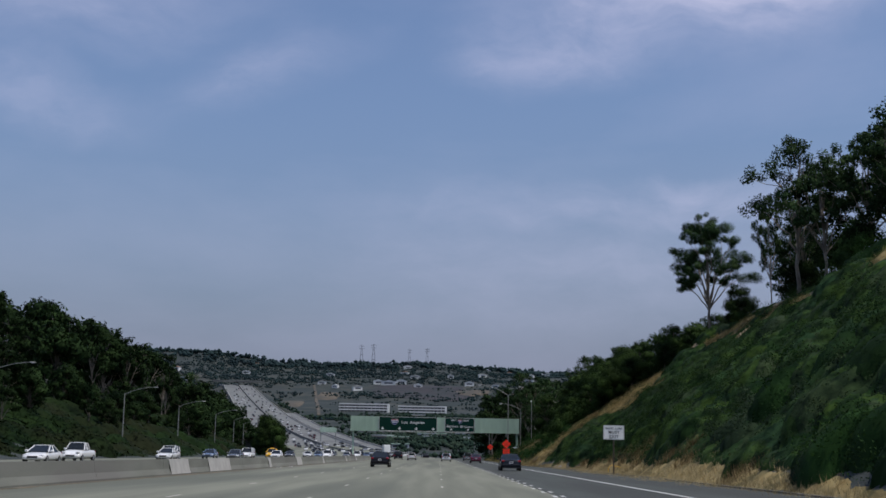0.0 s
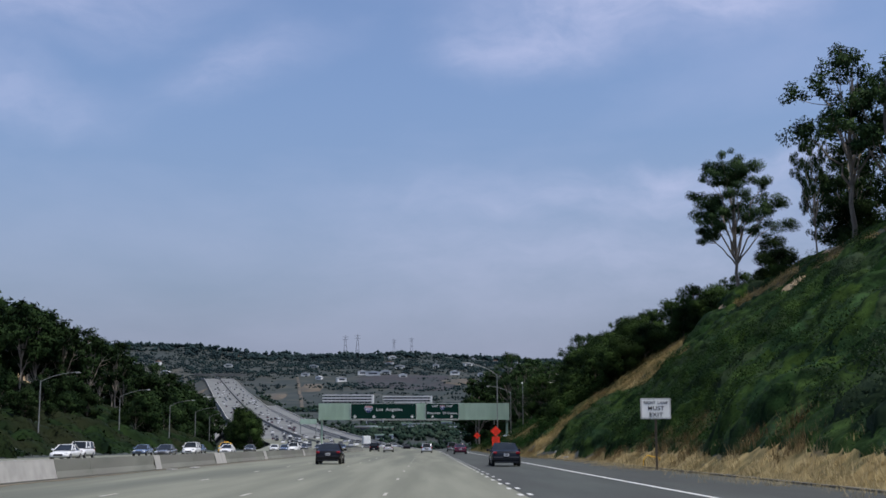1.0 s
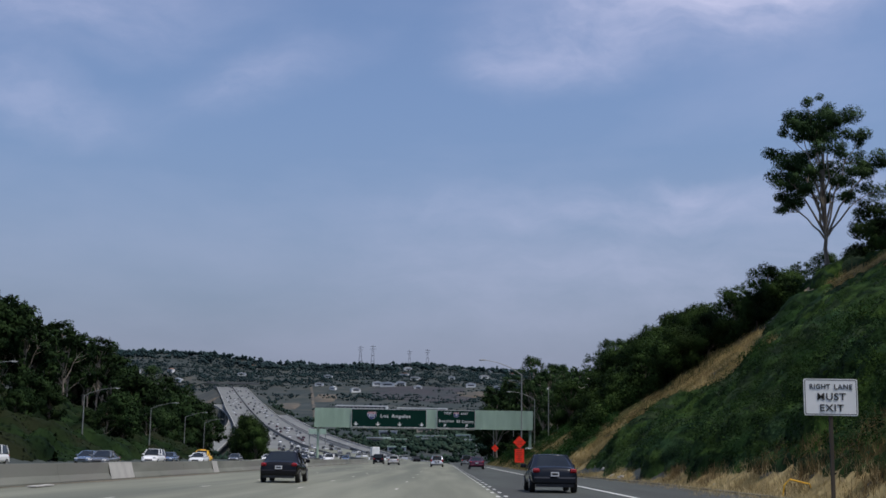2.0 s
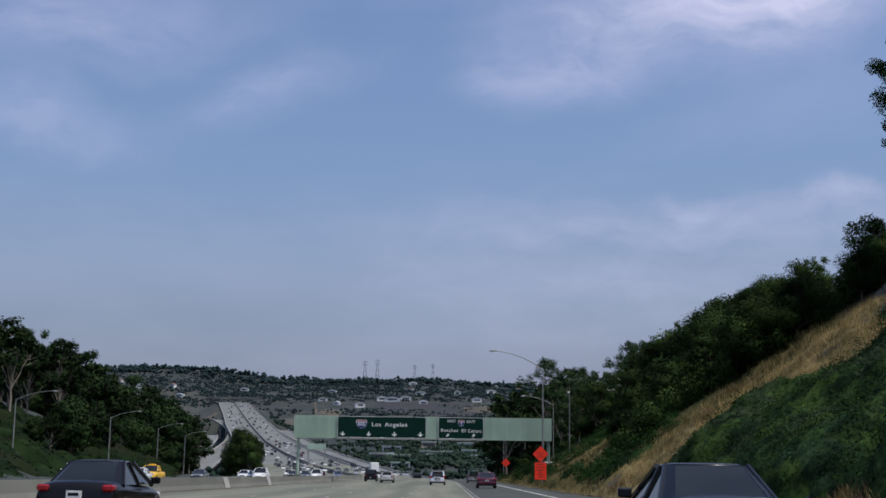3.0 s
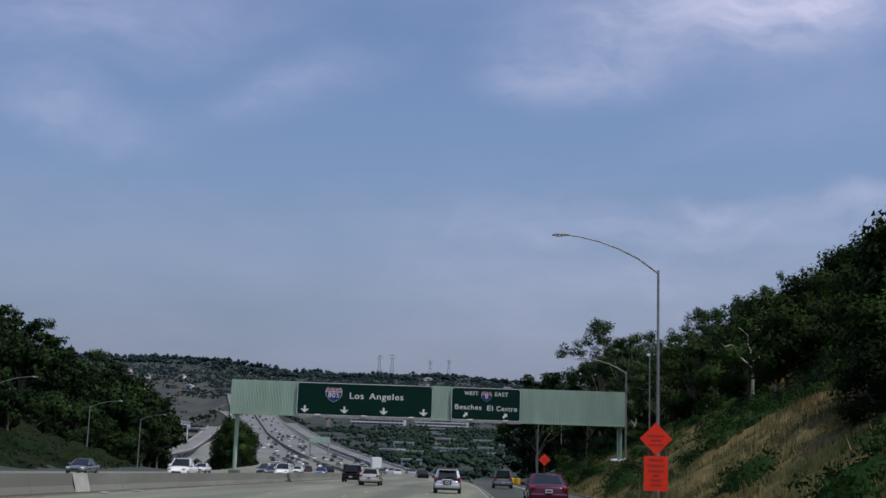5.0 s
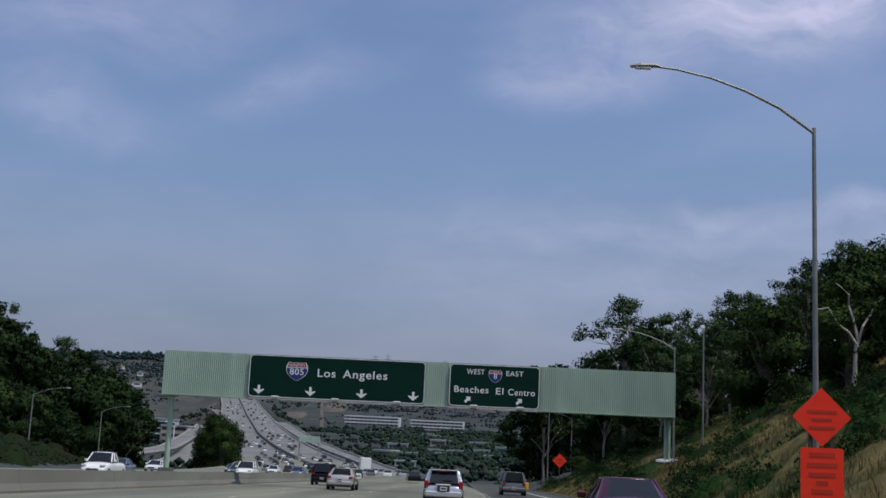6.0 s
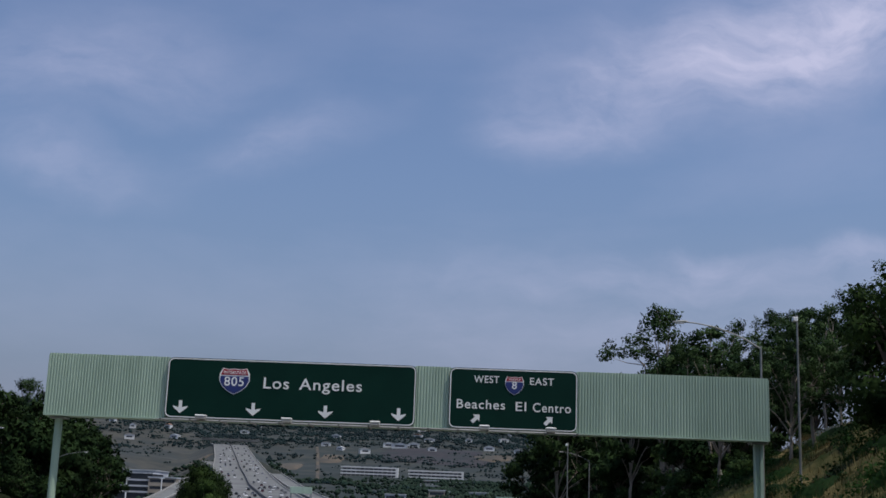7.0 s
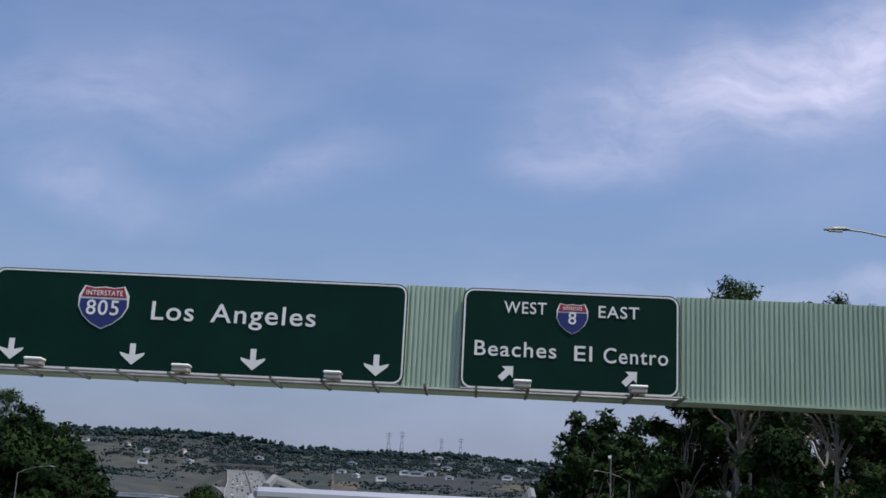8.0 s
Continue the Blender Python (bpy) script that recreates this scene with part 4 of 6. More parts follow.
def smooth_part(ob, angle=35, rounds=0):
    me = ob.data
    if rounds:
        sub = ob.modifiers.new("round", "SUBSURF")
        sub.levels = sub.render_levels = rounds
    me.polygons.foreach_set("use_smooth", np.ones(len(me.polygons), dtype=bool))
    me.set_sharp_from_angle(angle=radians(angle))
    return ob


def car(paint, shape, label, name="car", lights=True):
    """A car that heads along +y, its rear bumper at y = -L/2. shape: hatch, sedan, suv or pickup."""
    L, W, H, belt, deck, hood = {"hatch": (4.35, 1.775, 1.55, 0.98, 0.98, 0.95), "sedan": (4.7, 1.80, 1.46, 0.93, 1.03, 0.90),
                                 "suv": (4.8, 1.9, 1.78, 1.1, 1.1, 1.05), "pickup": (5.4, 1.95, 1.8, 1.12, 1.12, 1.1)}[shape]
    w, r = W / 2, L / 2
    c = empty(name, Matrix(), label, "car")
    zl = 0.24
    stations = [(-r, 0.36, 0.60, 0.90), (-r + 0.05, 0.28, deck - 0.12, 0.95), (-r + 0.25, zl, deck - 0.01, 0.99), (-r + 0.9, zl, deck, 1.0),
                (-0.2, zl, belt, 1.0), (0.8, zl, belt - 0.01, 1.0), (r - 0.9, zl, hood - 0.03, 0.99), (r - 0.35, zl + 0.02, hood - 0.16, 0.95), (r - 0.08, 0.3, 0.66, 0.87), (r, 0.36, 0.55, 0.80)]
    rings = []
    for y, lo, hi, k in stations:
        ww = w * k
        m = lo + (hi - lo) * 0.55
        rings.append([(-ww * 0.93, y, lo), (-ww, y, lo + (hi - lo) * 0.25), (-ww, y, m), (-ww * 0.955, y, hi - (hi - lo) * 0.16), (-ww * 0.80, y, hi), (ww * 0.80, y, hi),
                      (ww * 0.955, y, hi - (hi - lo) * 0.16), (ww, y, m), (ww, y, lo + (hi - lo) * 0.25), (ww * 0.93, y, lo)])
    body = smooth_part(part("body", loft(bmesh.new(), rings), paint, c), 60, 1)
    # cabin: base on the belt line, roof above, glass between
    yb0, yb1, yt0, yt1 = {"hatch": (-r + 0.07, 1.15, -r + 0.48, 0.25), "sedan": (-r + 0.62, 1.25, -r + 1.5, 0.15),
                          "suv": (-r + 0.06, 1.2, -r + 0.3, 0.45), "pickup": (-0.75, 1.3, -0.55, 0.55)}[shape]
    wb, wt, zb = w * 0.92, w * (0.655 if shape == 'sedan' else 0.72), belt - 0.03
    zt = H - 0.05
    base = [(-wb, yb0 + 0.2), (-wb, yb1 - 0.15), (-wb * 0.8, yb1), (wb * 0.8, yb1), (wb, yb1 - 0.15), (wb, yb0 + 0.2), (wb * 0.8, yb0 - 0.03), (-wb * 0.8, yb0 - 0.03)]
    top = [(-wt, yt0 + 0.12), (-wt, yt1 - 0.1), (-wt * 0.85, yt1), (wt * 0.85, yt1), (wt, yt1 - 0.1), (wt, yt0 + 0.12), (wt * 0.84, yt0 - 0.05), (-wt * 0.84, yt0 - 0.05)]
    part("cabin_glass", loft(bmesh.new(), [[(x, y, zb) for x, y in base], [(x, y, zt) for x, y in top]]), M_GLASS, body, "dark tinted windows")
    rr = [[(x * 1.04, y + (0.03 if y > 0 else -0.03), zt - 0.04) for x, y in top], [(x * 1.03, y, zt + 0.01) for x, y in top], [(x * 0.80, y * 0.92 - 0.02, zt + 0.05) for x, y in top]]
    smooth_part(part("roof", loft(bmesh.new(), rr), paint, body), 60, 1)
    for sx in (-1, 1):
        # painted rear pillar over the corner facet, running on along the side
        bm = bmesh.new()
        ring = []
        for (ax, ay), zz in ((base[5], zb), (base[6], zb), (top[6], zt), (top[5], zt)):
            ring.append((bm.verts.new((sx * (ax + 0.012), ay - 0.012, zz)), bm.verts.new((sx * (ax - 0.03), ay + 0.04, zz))))
        for k in range(4):
            a4, b4 = ring[k], ring[(k + 1) % 4]
            bm.faces.new((a4[0], b4[0], b4[1], a4[1]))
        bm.faces.new([v[0] for v in ring]); bm.faces.new([v[1] for v in reversed(ring)])
        part("rear_pillar", bm, paint, body)
        for (bx, by), (tx2, ty2) in ((base[0], top[0]), (base[1], top[1]), ((-wb, (yb0 + yb1) / 2 + 0.05), (-wt, (yt0 + yt1) / 2))):
            part("pillar", tube(bmesh.new(), [(-sx * bx * 1.0, by, zb - 0.02), (-sx * tx2 * 1.02, ty2, zt)], [0.055, 0.045], 6), paint, body)
        mir = part("side_mirror", boxed(sx * w - 0.02 if sx > 0 else -w - 0.2, w + 0.2 if sx > 0 else -w + 0.02, yb1 - 0.52, yb1 - 0.40, belt - 0.02, belt + 0.14, bevel=0.03), M_PLASTIC if shape == "hatch" else paint, c)
        # lamps wrap round the rear corners
        x0, x1 = (w * 0.64, w * 0.93) if shape != "hatch" else (w * 0.74, w * 0.97)
        z0, z1 = (deck - 0.27, deck - 0.12) if shape != "hatch" else (deck - 0.30, deck + 0.06)
        part("tail_lamp", boxed(min(sx * x0, sx * x1), max(sx * x0, sx * x1), -r - 0.012 + (0.06 if shape == "hatch" else 0.0), -r + 0.32, z0, z1, bevel=0.04), M_TAIL, c)
        part("headlamp", boxed(min(sx * w * 0.5, sx * w * 0.86), max(sx * w * 0.5, sx * w * 0.86), r - 0.42, r - 0.09, hood - 0.36, hood - 0.2, bevel=0.03), M_CLEAR, c)
    bump = part("rear_bumper", boxed(-w * 0.93, w * 0.93, -r - 0.07, -r + 0.2, 0.33, 0.60, bevel=0.06), paint, c)
    part("bumper_valance", boxed(-w * 0.8, w * 0.8, -r - 0.03, -r + 0.15, 0.22, 0.335), M_PLASTIC, bump)
    part("front_grille", boxed(-w * 0.45, w * 0.45, r - 0.12, r + 0.01, 0.42, 0.6, bevel=0.02), M_PLASTIC, c)
    pz = 0.70 if shape in ("sedan", "hatch") else 0.55
    plate = part("number_plate", boxed(-0.155, 0.155, -r - 0.085, -r + 0.02, pz - 0.08, pz + 0.08), M_PLATE, c)
    part("plate_bar", boxed(-0.115, 0.115, -r - 0.089, -r - 0.085, pz - 0.03, pz + 0.035), P_NAVY, plate)
    if shape == "hatch":
        part("plate_recess", boxed(-0.27, 0.27, -r - 0.05, -r + 0.02, pz - 0.13, pz + 0.13), M_PLASTIC, c)
        part("hatch_handle", boxed(-0.34, 0.34, -r - 0.06, -r + 0.02, pz + 0.15, pz + 0.2, bevel=0.02), M_CLEAR, c)
        part("spoiler", boxed(-wt * 0.95, wt * 0.95, yt0 - 0.24, yt0 + 0.1, zt - 0.02, zt + 0.04, bevel=0.02), paint, c)
        part("brake_lamp", boxed(-0.16, 0.16, yt0 - 0.245, yt0 - 0.2, zt - 0.05, zt - 0.02), M_TAIL, c)
        part("rear_wiper", boxed(-0.05, 0.36, yb0 - 0.01, yb0 + 0.05, belt + 0.08, belt + 0.10), M_PLASTIC, c)
        for sx in (-1, 1):
            part("roof_rail", tube(bmesh.new(), [(sx * wt * 0.93, yt0, zt + 0.05), (sx * wt * 0.93, yt0 + 0.2, zt + 0.1), (sx * wt * 0.93, yt1 - 0.2, zt + 0.1), (sx * wt * 0.93, yt1, zt + 0.04)], [0.02] * 4, 6), M_GALV, c)
    if shape == "pickup":
        part("bed_opening", boxed(-w * 0.8, w * 0.8, -r + 0.15, -0.9, deck - 0.02, deck + 0.012), M_PLASTIC, c)
        if paint is M_YELLOW:
            part("roof_beacon", boxed(-0.4, 0.4, -0.1, 0.1, zt + 0.05, zt + 0.17, bevel=0.03), M_YELLOW, c)
    for sx in (-1, 1):
        for wy in (-r + 0.85, r - 0.9):
            x0 = sx * (w - 0.2)
            tr = part("tyre", tube(bmesh.new(), [(x0, 0, 0), (x0 + sx * 0.02, 0, 0), (x0 + sx * 0.18, 0, 0), (x0 + sx * 0.215, 0, 0)], [0.30, 0.325, 0.325, 0.30], 18), M_TYRE, c)
            tr.location = (0, wy, 0.325)
            part("rim", tube(bmesh.new(), [(x0 + sx * 0.2, 0, 0), (x0 + sx * 0.222, 0, 0)], [0.21, 0.18], 12), M_RIM, tr)
    return c


def on_road(c, x, y, yaw=0.0, turn_back=False):
    c.matrix_basis = pose(x, y, float(road_z(y)) + 0.01, math.degrees(math.atan(-0.0144)) * (-1 if turn_back else 1), 0, yaw + (180 if turn_back else 0))
    return c


on_road(car(P_SILVER, "hatch", "silver compact hatchback with roof rails ahead in lane"), 1.35, 229.2)
on_road(car(P_CHAMP, "sedan", "pale silver sedan driving in the next lane"), -5.7, 255.0)
on_road(car(P_BLACK, "sedan", "black sedan in the inner lane"), -5.6, 117.5)
on_road(car(P_NAVY, "sedan", "dark blue-black sedan in the asphalt exit lane"), 6.25, 107.5)
on_road(car(P_MAROON, "sedan", "maroon sedan in the exit lane"), 6.1, 203.5)
on_road(car(P_GREY, "suv", "dark grey vehicle well ahead in the exit lane"), 6.3, 268.0)
on_road(car(P_BLACK, "suv", "black sport utility vehicle ahead in traffic"), -9.2, 276.0)

oncoming = {"white_sedan": car(P_WHITE, "sedan", "white sedan on the oncoming carriageway"), "silver_sedan": car(P_BLUE, "sedan", "blue-grey sedan on the oncoming carriageway"),
            "suv": car(P_WHITE, "suv", "white sport utility vehicle on the oncoming carriageway"), "pickup": car(M_YELLOW, "pickup", "yellow service pickup with roof beacon"),
            "dark": car(P_GREY, "sedan", "dark grey sedan on the oncoming carriageway"), "wpick": car(P_WHITE, "pickup", "white pickup on the oncoming carriageway")}
used = set()
for kind, x, y in (("white_sedan", -31, 95), ("wpick", -35, 118), ("white_sedan", -31.5, 141), ("suv", -35, 158), ("dark", -27.8, 166), ("silver_sedan", -35, 186), ("suv", -31.5, 200),
                   ("white_sedan", -27.8, 208), ("silver_sedan", -35, 224), ("pickup", -31.3, 228), ("dark", -31.3, 255), ("wpick", -24, 262), ("silver_sedan", -27.8, 280), ("white_sedan", -31.4, 292),
                   ("suv", -20.5, 303), ("dark", -24.2, 318), ("white_sedan", -35, 322), ("silver_sedan", -20.5, 345), ("dark", -31, 352), ("white_sedan", -28, 372), ("suv", -36, 384)):
    src = oncoming[kind]
    if kind in used:
        src = copy_thing(src, Matrix())
    used.add(kind)
    tagged(on_road(src, x, y, 0, True), group="oncoming traffic")

# distant traffic: one small car of two parts, in five colours
far_src = []
for pt, col in ((P_WHITE, "white"), (P_BLACK, "black"), (P_SILVER, "silver"), (P_GREY, "dark grey"), (P_MAROON, "dark red")):
    c = empty("distant_car", Matrix(), col + " car far off in dense freeway traffic", "car", "distant traffic")
    rings = [[(-0.85, y, 0.3), (-0.9, y, 0.6), (-0.8, y, h), (0.8, y, h), (0.9, y, 0.6), (0.85, y, 0.3)] for y, h in ((-2.2, 0.7), (-2.1, 0.95), (0.9, 0.95), (2.1, 0.8), (2.25, 0.55))]
    part("body", loft(bmesh.new(), rings), pt, c)
    part("cabin", loft(bmesh.new(), [[(-0.8, -1.9, 0.93), (0.8, -1.9, 0.93), (0.8, 1.0, 0.93), (-0.8, 1.0, 0.93)], [(-0.62, -1.4, 1.45), (0.62, -1.4, 1.45), (0.62, 0.3, 1.45), (-0.62, 0.3, 1.45)]]), M_GLASS, c)
    part("roof", boxed(-0.62, 0.62, -1.4, 0.3, 1.44, 1.5), pt, c)
    far_src.append(c)
rng = random.Random(5)
placed = 0
slots = []
for k in range(230):
    y = 330 + 1500 * rng.random() ** 1.3
    lane = rng.randrange(4)
    north = rng.random() < 0.5
    slots.append((y, lane, north))
for y, lane, north in sorted(slots):
    off = (3.4 + lane * 3.9) if north else -(4.0 + lane * 4.6)
    if y < 400 and not north:
        continue
    if y < 420 and north and lane >= 3:
        continue
    dxdy = float(mid_x(y + 4) - mid_x(y - 4)) / 8
    dz = float(road_z(y + 4) - road_z(y - 4)) / 8
    x = float(mid_x(y)) + off
    m = pose(x, y - off * -dxdy * 0, float(road_z(y)) + 0.02, math.degrees(math.atan(dz)), 0, -math.degrees(math.atan(dxdy))) @ (Matrix() if north else pose(0, 0, 0, 0, 0, 180))
    if placed < 5:
        far_src[placed].matrix_basis = m
    else:
        copy_thing(far_src[rng.choice((0, 0, 1, 1, 2, 3, 3, 4))], m)
    placed += 1
# white box lorry among the traffic
lorry = empty("box_lorry", pose(float(mid_x(470)) + 9.0, 470, float(road_z(470)), 0, 0, 8), "white box lorry in far traffic", "lorry")
part("cargo_box", boxed(-1.25, 1.25, -4, 2.2, 1.0, 3.9, bevel=0.06), M_WHITE, lorry)
part("cab", boxed(-1.15, 1.15, 2.3, 4.2, 0.6, 2.8, bevel=0.2), P_WHITE, lorry)
part("chassis", boxed(-0.9, 0.9, -3.9, 4.0, 0.5, 0.99), M_PLASTIC, lorry)
for sx in (-1, 1):
    for wy in (-2.6, 3.0):
        tr = part("tyre", tube(bmesh.new(), [(sx * 0.85, 0, 0), (sx * 1.15, 0, 0)], [0.48, 0.48], 14), M_TYRE, lorry)
        tr.location = (0, wy, 0.49)


# ---- trees ----
def unit(v):
    return v / (np.linalg.norm(v, axis=1)[:, None] + 1e-9)


def leaf_sprays(rs, centres, radii, counts, size, flat=0.6, tidy=0.9, skin=0.3, heart=None):
    """Small pointed leaf sprays through ellipsoids, denser near the skin. Returns triangles and a soft normal for each, that of its clump."""
    counts = np.asarray(counts, dtype=int)
    c = np.repeat(np.asarray(centres, dtype=float), counts, axis=0)
    r = np.repeat(np.asarray(radii, dtype=float), counts)[:, None]
    n = len(c)
    d = unit(rs.normal(size=(n, 3)))
    rr = rs.random((n, 1)) ** skin * (0.80 + 0.36 * rs.random((n, 1)))
    p = c + d * rr * r * np.array([1, 1, flat])
    soft = unit(d * np.array([1, 1, 1 / flat]))
    if heart is not None:
        soft = unit(soft * 0.75 + unit(p - np.asarray(heart, dtype=float)) * 0.5)
    nrm = unit(soft * tidy + rs.normal(size=(n, 3)) * 0.4)
    a = unit(np.cross(nrm, rs.normal(size=(n, 3))))
    b = np.cross(nrm, a)
    s = size * (0.55 + 0.9 * rs.random((n, 1)))
    return np.stack([p - a * s * 0.36, p + a * s * 0.36, p + b * s * 0.95], axis=1), unit(soft + rs.normal(size=(n, 3)) * 0.13)


def limb_points(p0, p1, rs, sag=0.1, n=4):
    p0, p1 = np.array(p0, float), np.array(p1, float)
    pts = []
    for k in range(n + 1):
        f = k / n
        q = p0 + (p1 - p0) * f
        q[2] += (p1[2] - p0[2]) * 0.25 * math.sin(f * math.pi) * (1 if sag > 0 else -1)
        if 0 < k < n:
            q += rs.normal(size=3) * sag * 0.3
        pts.append(tuple(q))
    return pts


def eucalyptus(seed, height, spread, bare=0.4, lean=0.0, limbs=8, leaves=13000, leaf=0.36, full=1.1, label="tall eucalyptus with pale bare limbs and layered crown"):
    """Pale trunk forking into long rising limbs, each ending in flat, separate leaf clumps with sky between them."""
    rs = np.random.RandomState(seed)
    t = empty("eucalyptus_tree", Matrix(), label, "tree", "hillside trees")
    bm = bmesh.new()
    fork = np.array([lean * height * bare, 0, height * bare])
    tube(bm, limb_points((0, 0, -0.8), fork, rs, 0.25), [height * 0.016, height * 0.0135, height * 0.0115, height * 0.010, height * 0.009], 9)
    half = (height - fork[2]) * 0.5
    mid = fork + np.array([lean * height * 0.35, 0, half * 1.05])
    cen, rad = [], []
    for i in range(limbs):
        ang = i * 2.4 + rs.uniform(-0.4, 0.4)
        f = (i + 0.35) / limbs
        up = 0.95 - 1.5 * f
        reach = spread * float(np.interp(f, [0, 0.15, 0.35, 0.6, 1], [0.06, 0.36, 0.68, 0.95, 0.82])) * rs.uniform(0.8, 1.05)
        tip = mid + np.array([math.cos(ang) * reach, math.sin(ang) * reach, half * up])
        start = fork + (mid - fork) * (0.75 * (1 - f) * rs.random() - 0.08)
        bend = start * 0.45 + tip * 0.55
        bend[2] = start[2] + (tip[2] - start[2]) * 0.72
        bend[:2] = start[:2] + (tip[:2] - start[:2]) * 0.42
        pts = []
        for k in range(7):
            u = k / 6
            q = start * (1 - u) ** 2 + bend * 2 * u * (1 - u) + tip * u * u
            pts.append(tuple(q + (rs.normal(size=3) * height * 0.008 if 0 < k < 6 else 0)))
        tube(bm, pts, [height * v for v in (0.0074, 0.0064, 0.0054, 0.0044, 0.0034, 0.0024, 0.0014)], 5)
        for k, amount in ((6, 1.0), (5, 0.8), (5, 0.7), (4, 0.65)):
            side = rs.normal(size=3) * np.array([spread * 0.22, spread * 0.22, half * 0.17]) * (0.25 if k == 6 else 1.0)
            q = np.array(pts[k]) + side + np.array([0, 0, half * 0.06])
            if k < 6:
                tube(bm, [pts[k - 1], tuple((np.array(pts[k - 1]) + q) / 2 + np.array([0, 0, -0.2])), tuple(q)], [height * 0.0032, height * 0.0022, height * 0.001], 3)
            r = spread * full * rs.uniform(0.17, 0.27) * amount
            for m in range(3):
                o = rs.normal(size=3) * np.array([r * 0.55, r * 0.55, r * 0.3])
                cen.append(q + o); rad.append(r * rs.uniform(0.55, 0.85))
    tube(bm, limb_points(fork, mid + np.array([0, 0, half * 0.5]), rs, 0.4), [height * v for v in (0.0088, 0.0075, 0.006, 0.0045, 0.002)], 7)
    part("trunk", bm, M_BARK, t)
    tot = sum(r * r for r in rad)
    q, soft = leaf_sprays(rs, cen, rad, [int(leaves * r * r / tot) for r in rad], leaf, 0.78, heart=mid - np.array([0, 0, half * 0.6]))
    cr = new("crown", faces_mesh("crown", q, M_EUC, soft)); cr.parent = t
    t["top"] = float(q[:, :, 2].max())
    return t


def dense_tree(seed, height, spread, leaves=5200, leaf=0.5, label="dense dark green roadside tree with crown to the ground"):
    rs = np.random.RandomState(seed)
    t = empty("dense_tree", Matrix(), label, "tree", "hillside trees")
    bm = bmesh.new()
    tube(bm, limb_points((0, 0, -0.8), (0.2, 0, height * 0.55), rs, 0.3), [height * 0.03, height * 0.026, height * 0.02, height * 0.016, height * 0.01], 8)
    cen, rad = [], []
    for k in range(24):
        ang, f = k * 2.4 + rs.uniform(-0.5, 0.5), rs.uniform(0.2, 0.95)
        r = spread * (1 - abs(f - 0.5) ** 1.5 * 1.6) * rs.uniform(0.35, 0.8)
        c = np.array([math.cos(ang) * r, math.sin(ang) * r, height * f - spread * 0.1])
        cen.append(c); rad.append(spread * rs.uniform(0.2, 0.42))
        tube(bm, limb_points((0.1, 0, height * f * 0.45), c, rs, 0.2, 3), [height * 0.012, height * 0.009, height * 0.006, height * 0.003], 4)
    cen.append(np.array([0, 0, height * 0.85])); rad.append(spread * 0.42)
    part("trunk", bm, M_BARKD, t)
    tot = sum(r * r for r in rad)
    q, soft = leaf_sprays(rs, cen, rad, [int(leaves * r * r / tot) for r in rad], leaf, 0.8, heart=(0, 0, height * 0.35))
    cr = new("crown", faces_mesh("crown", q, M_DENSE, soft)); cr.parent = t
    t["top"] = float(q[:, :, 2].max())
    return t


placed_src = set()


def plant(src, x, y, scale=1.0, turn=0.0, sink=0.0, wide=1.0):
    z = land(x, y) - sink
    m = pose(x, y, z, 0, 0, turn) @ Matrix.Diagonal((scale * wide, scale * wide, scale, 1))
    if src.name not in placed_src:
        placed_src.add(src.name)
        src.matrix_basis = m
        return src
    ob = copy_thing(src, Matrix())
    ob.matrix_basis = m
    return ob


def plant_to(src, x, y, ztop, turn=0.0, wide=1.0):
    """Planted so that its crown ends at height ztop."""
    return plant(src, x, y, max(0.25, (ztop - land(x, y)) / src["top"]), turn, 0.1, wide)


hero = eucalyptus(3, 19.0, 6.3, 0.26, 0.0, 15, 58000, 0.19, 1.10, "tall eucalyptus with pale forked trunk on the hill crest")
plant_to(hero, 38.8, 173, 34.6, 20)
E1 = eucalyptus(11, 20.0, 5.8, 0.34, 0.03, 12, 10500, 0.31, 1.22)
E2 = eucalyptus(17, 17.0, 5.4, 0.30, -0.04, 12, 9500, 0.30, 1.08)
E3 = eucalyptus(23, 15.0, 5.6, 0.24, 0.05, 12, 9500, 0.30, 1.12)
D1 = dense_tree(31, 9.0, 4.6, 7600, 0.31)
D2 = dense_tree(37, 11.0, 4.8, 8000, 0.32)
D3 = dense_tree(41, 7.0, 4.4, 7200, 0.30)
# lighter crowns for the woods across the road
# darker copy of the leaf colours: the woods' shade put into the base colour
M_SHADELEAF = material("shaded_leaves", (0.003, 0.010, 0.003), (0.025, 0.046, 0.015), 0.8, scale=0.3, detail=3, island=0.14, objvar=0.3, thin=0.1, spec=0.05)
FINE = {D1: dense_tree(31, 9.0, 4.6, 20000, 0.19), D2: dense_tree(37, 11.0, 4.8, 21000, 0.19), D3: dense_tree(41, 7.0, 4.4, 19000, 0.19)}
W1 = eucalyptus(51, 18.0, 5.6, 0.32, 0.02, 8, 2700, 0.65, 1.3)
W2 = eucalyptus(57, 15.0, 5.6, 0.26, -0.03, 8, 2700, 0.65, 1.35)
W3 = dense_tree(61, 11.0, 5.0, 2900, 0.56)
W4 = dense_tree(67, 9.0, 5.0, 2900, 0.56)
# these crowns swap to the darkened leaf copy
for w in (W1, W2, W3, W4):
    for ch in w.children:
        if ch.name.startswith("crown"):
            ch.data.materials[0] = M_SHADELEAF
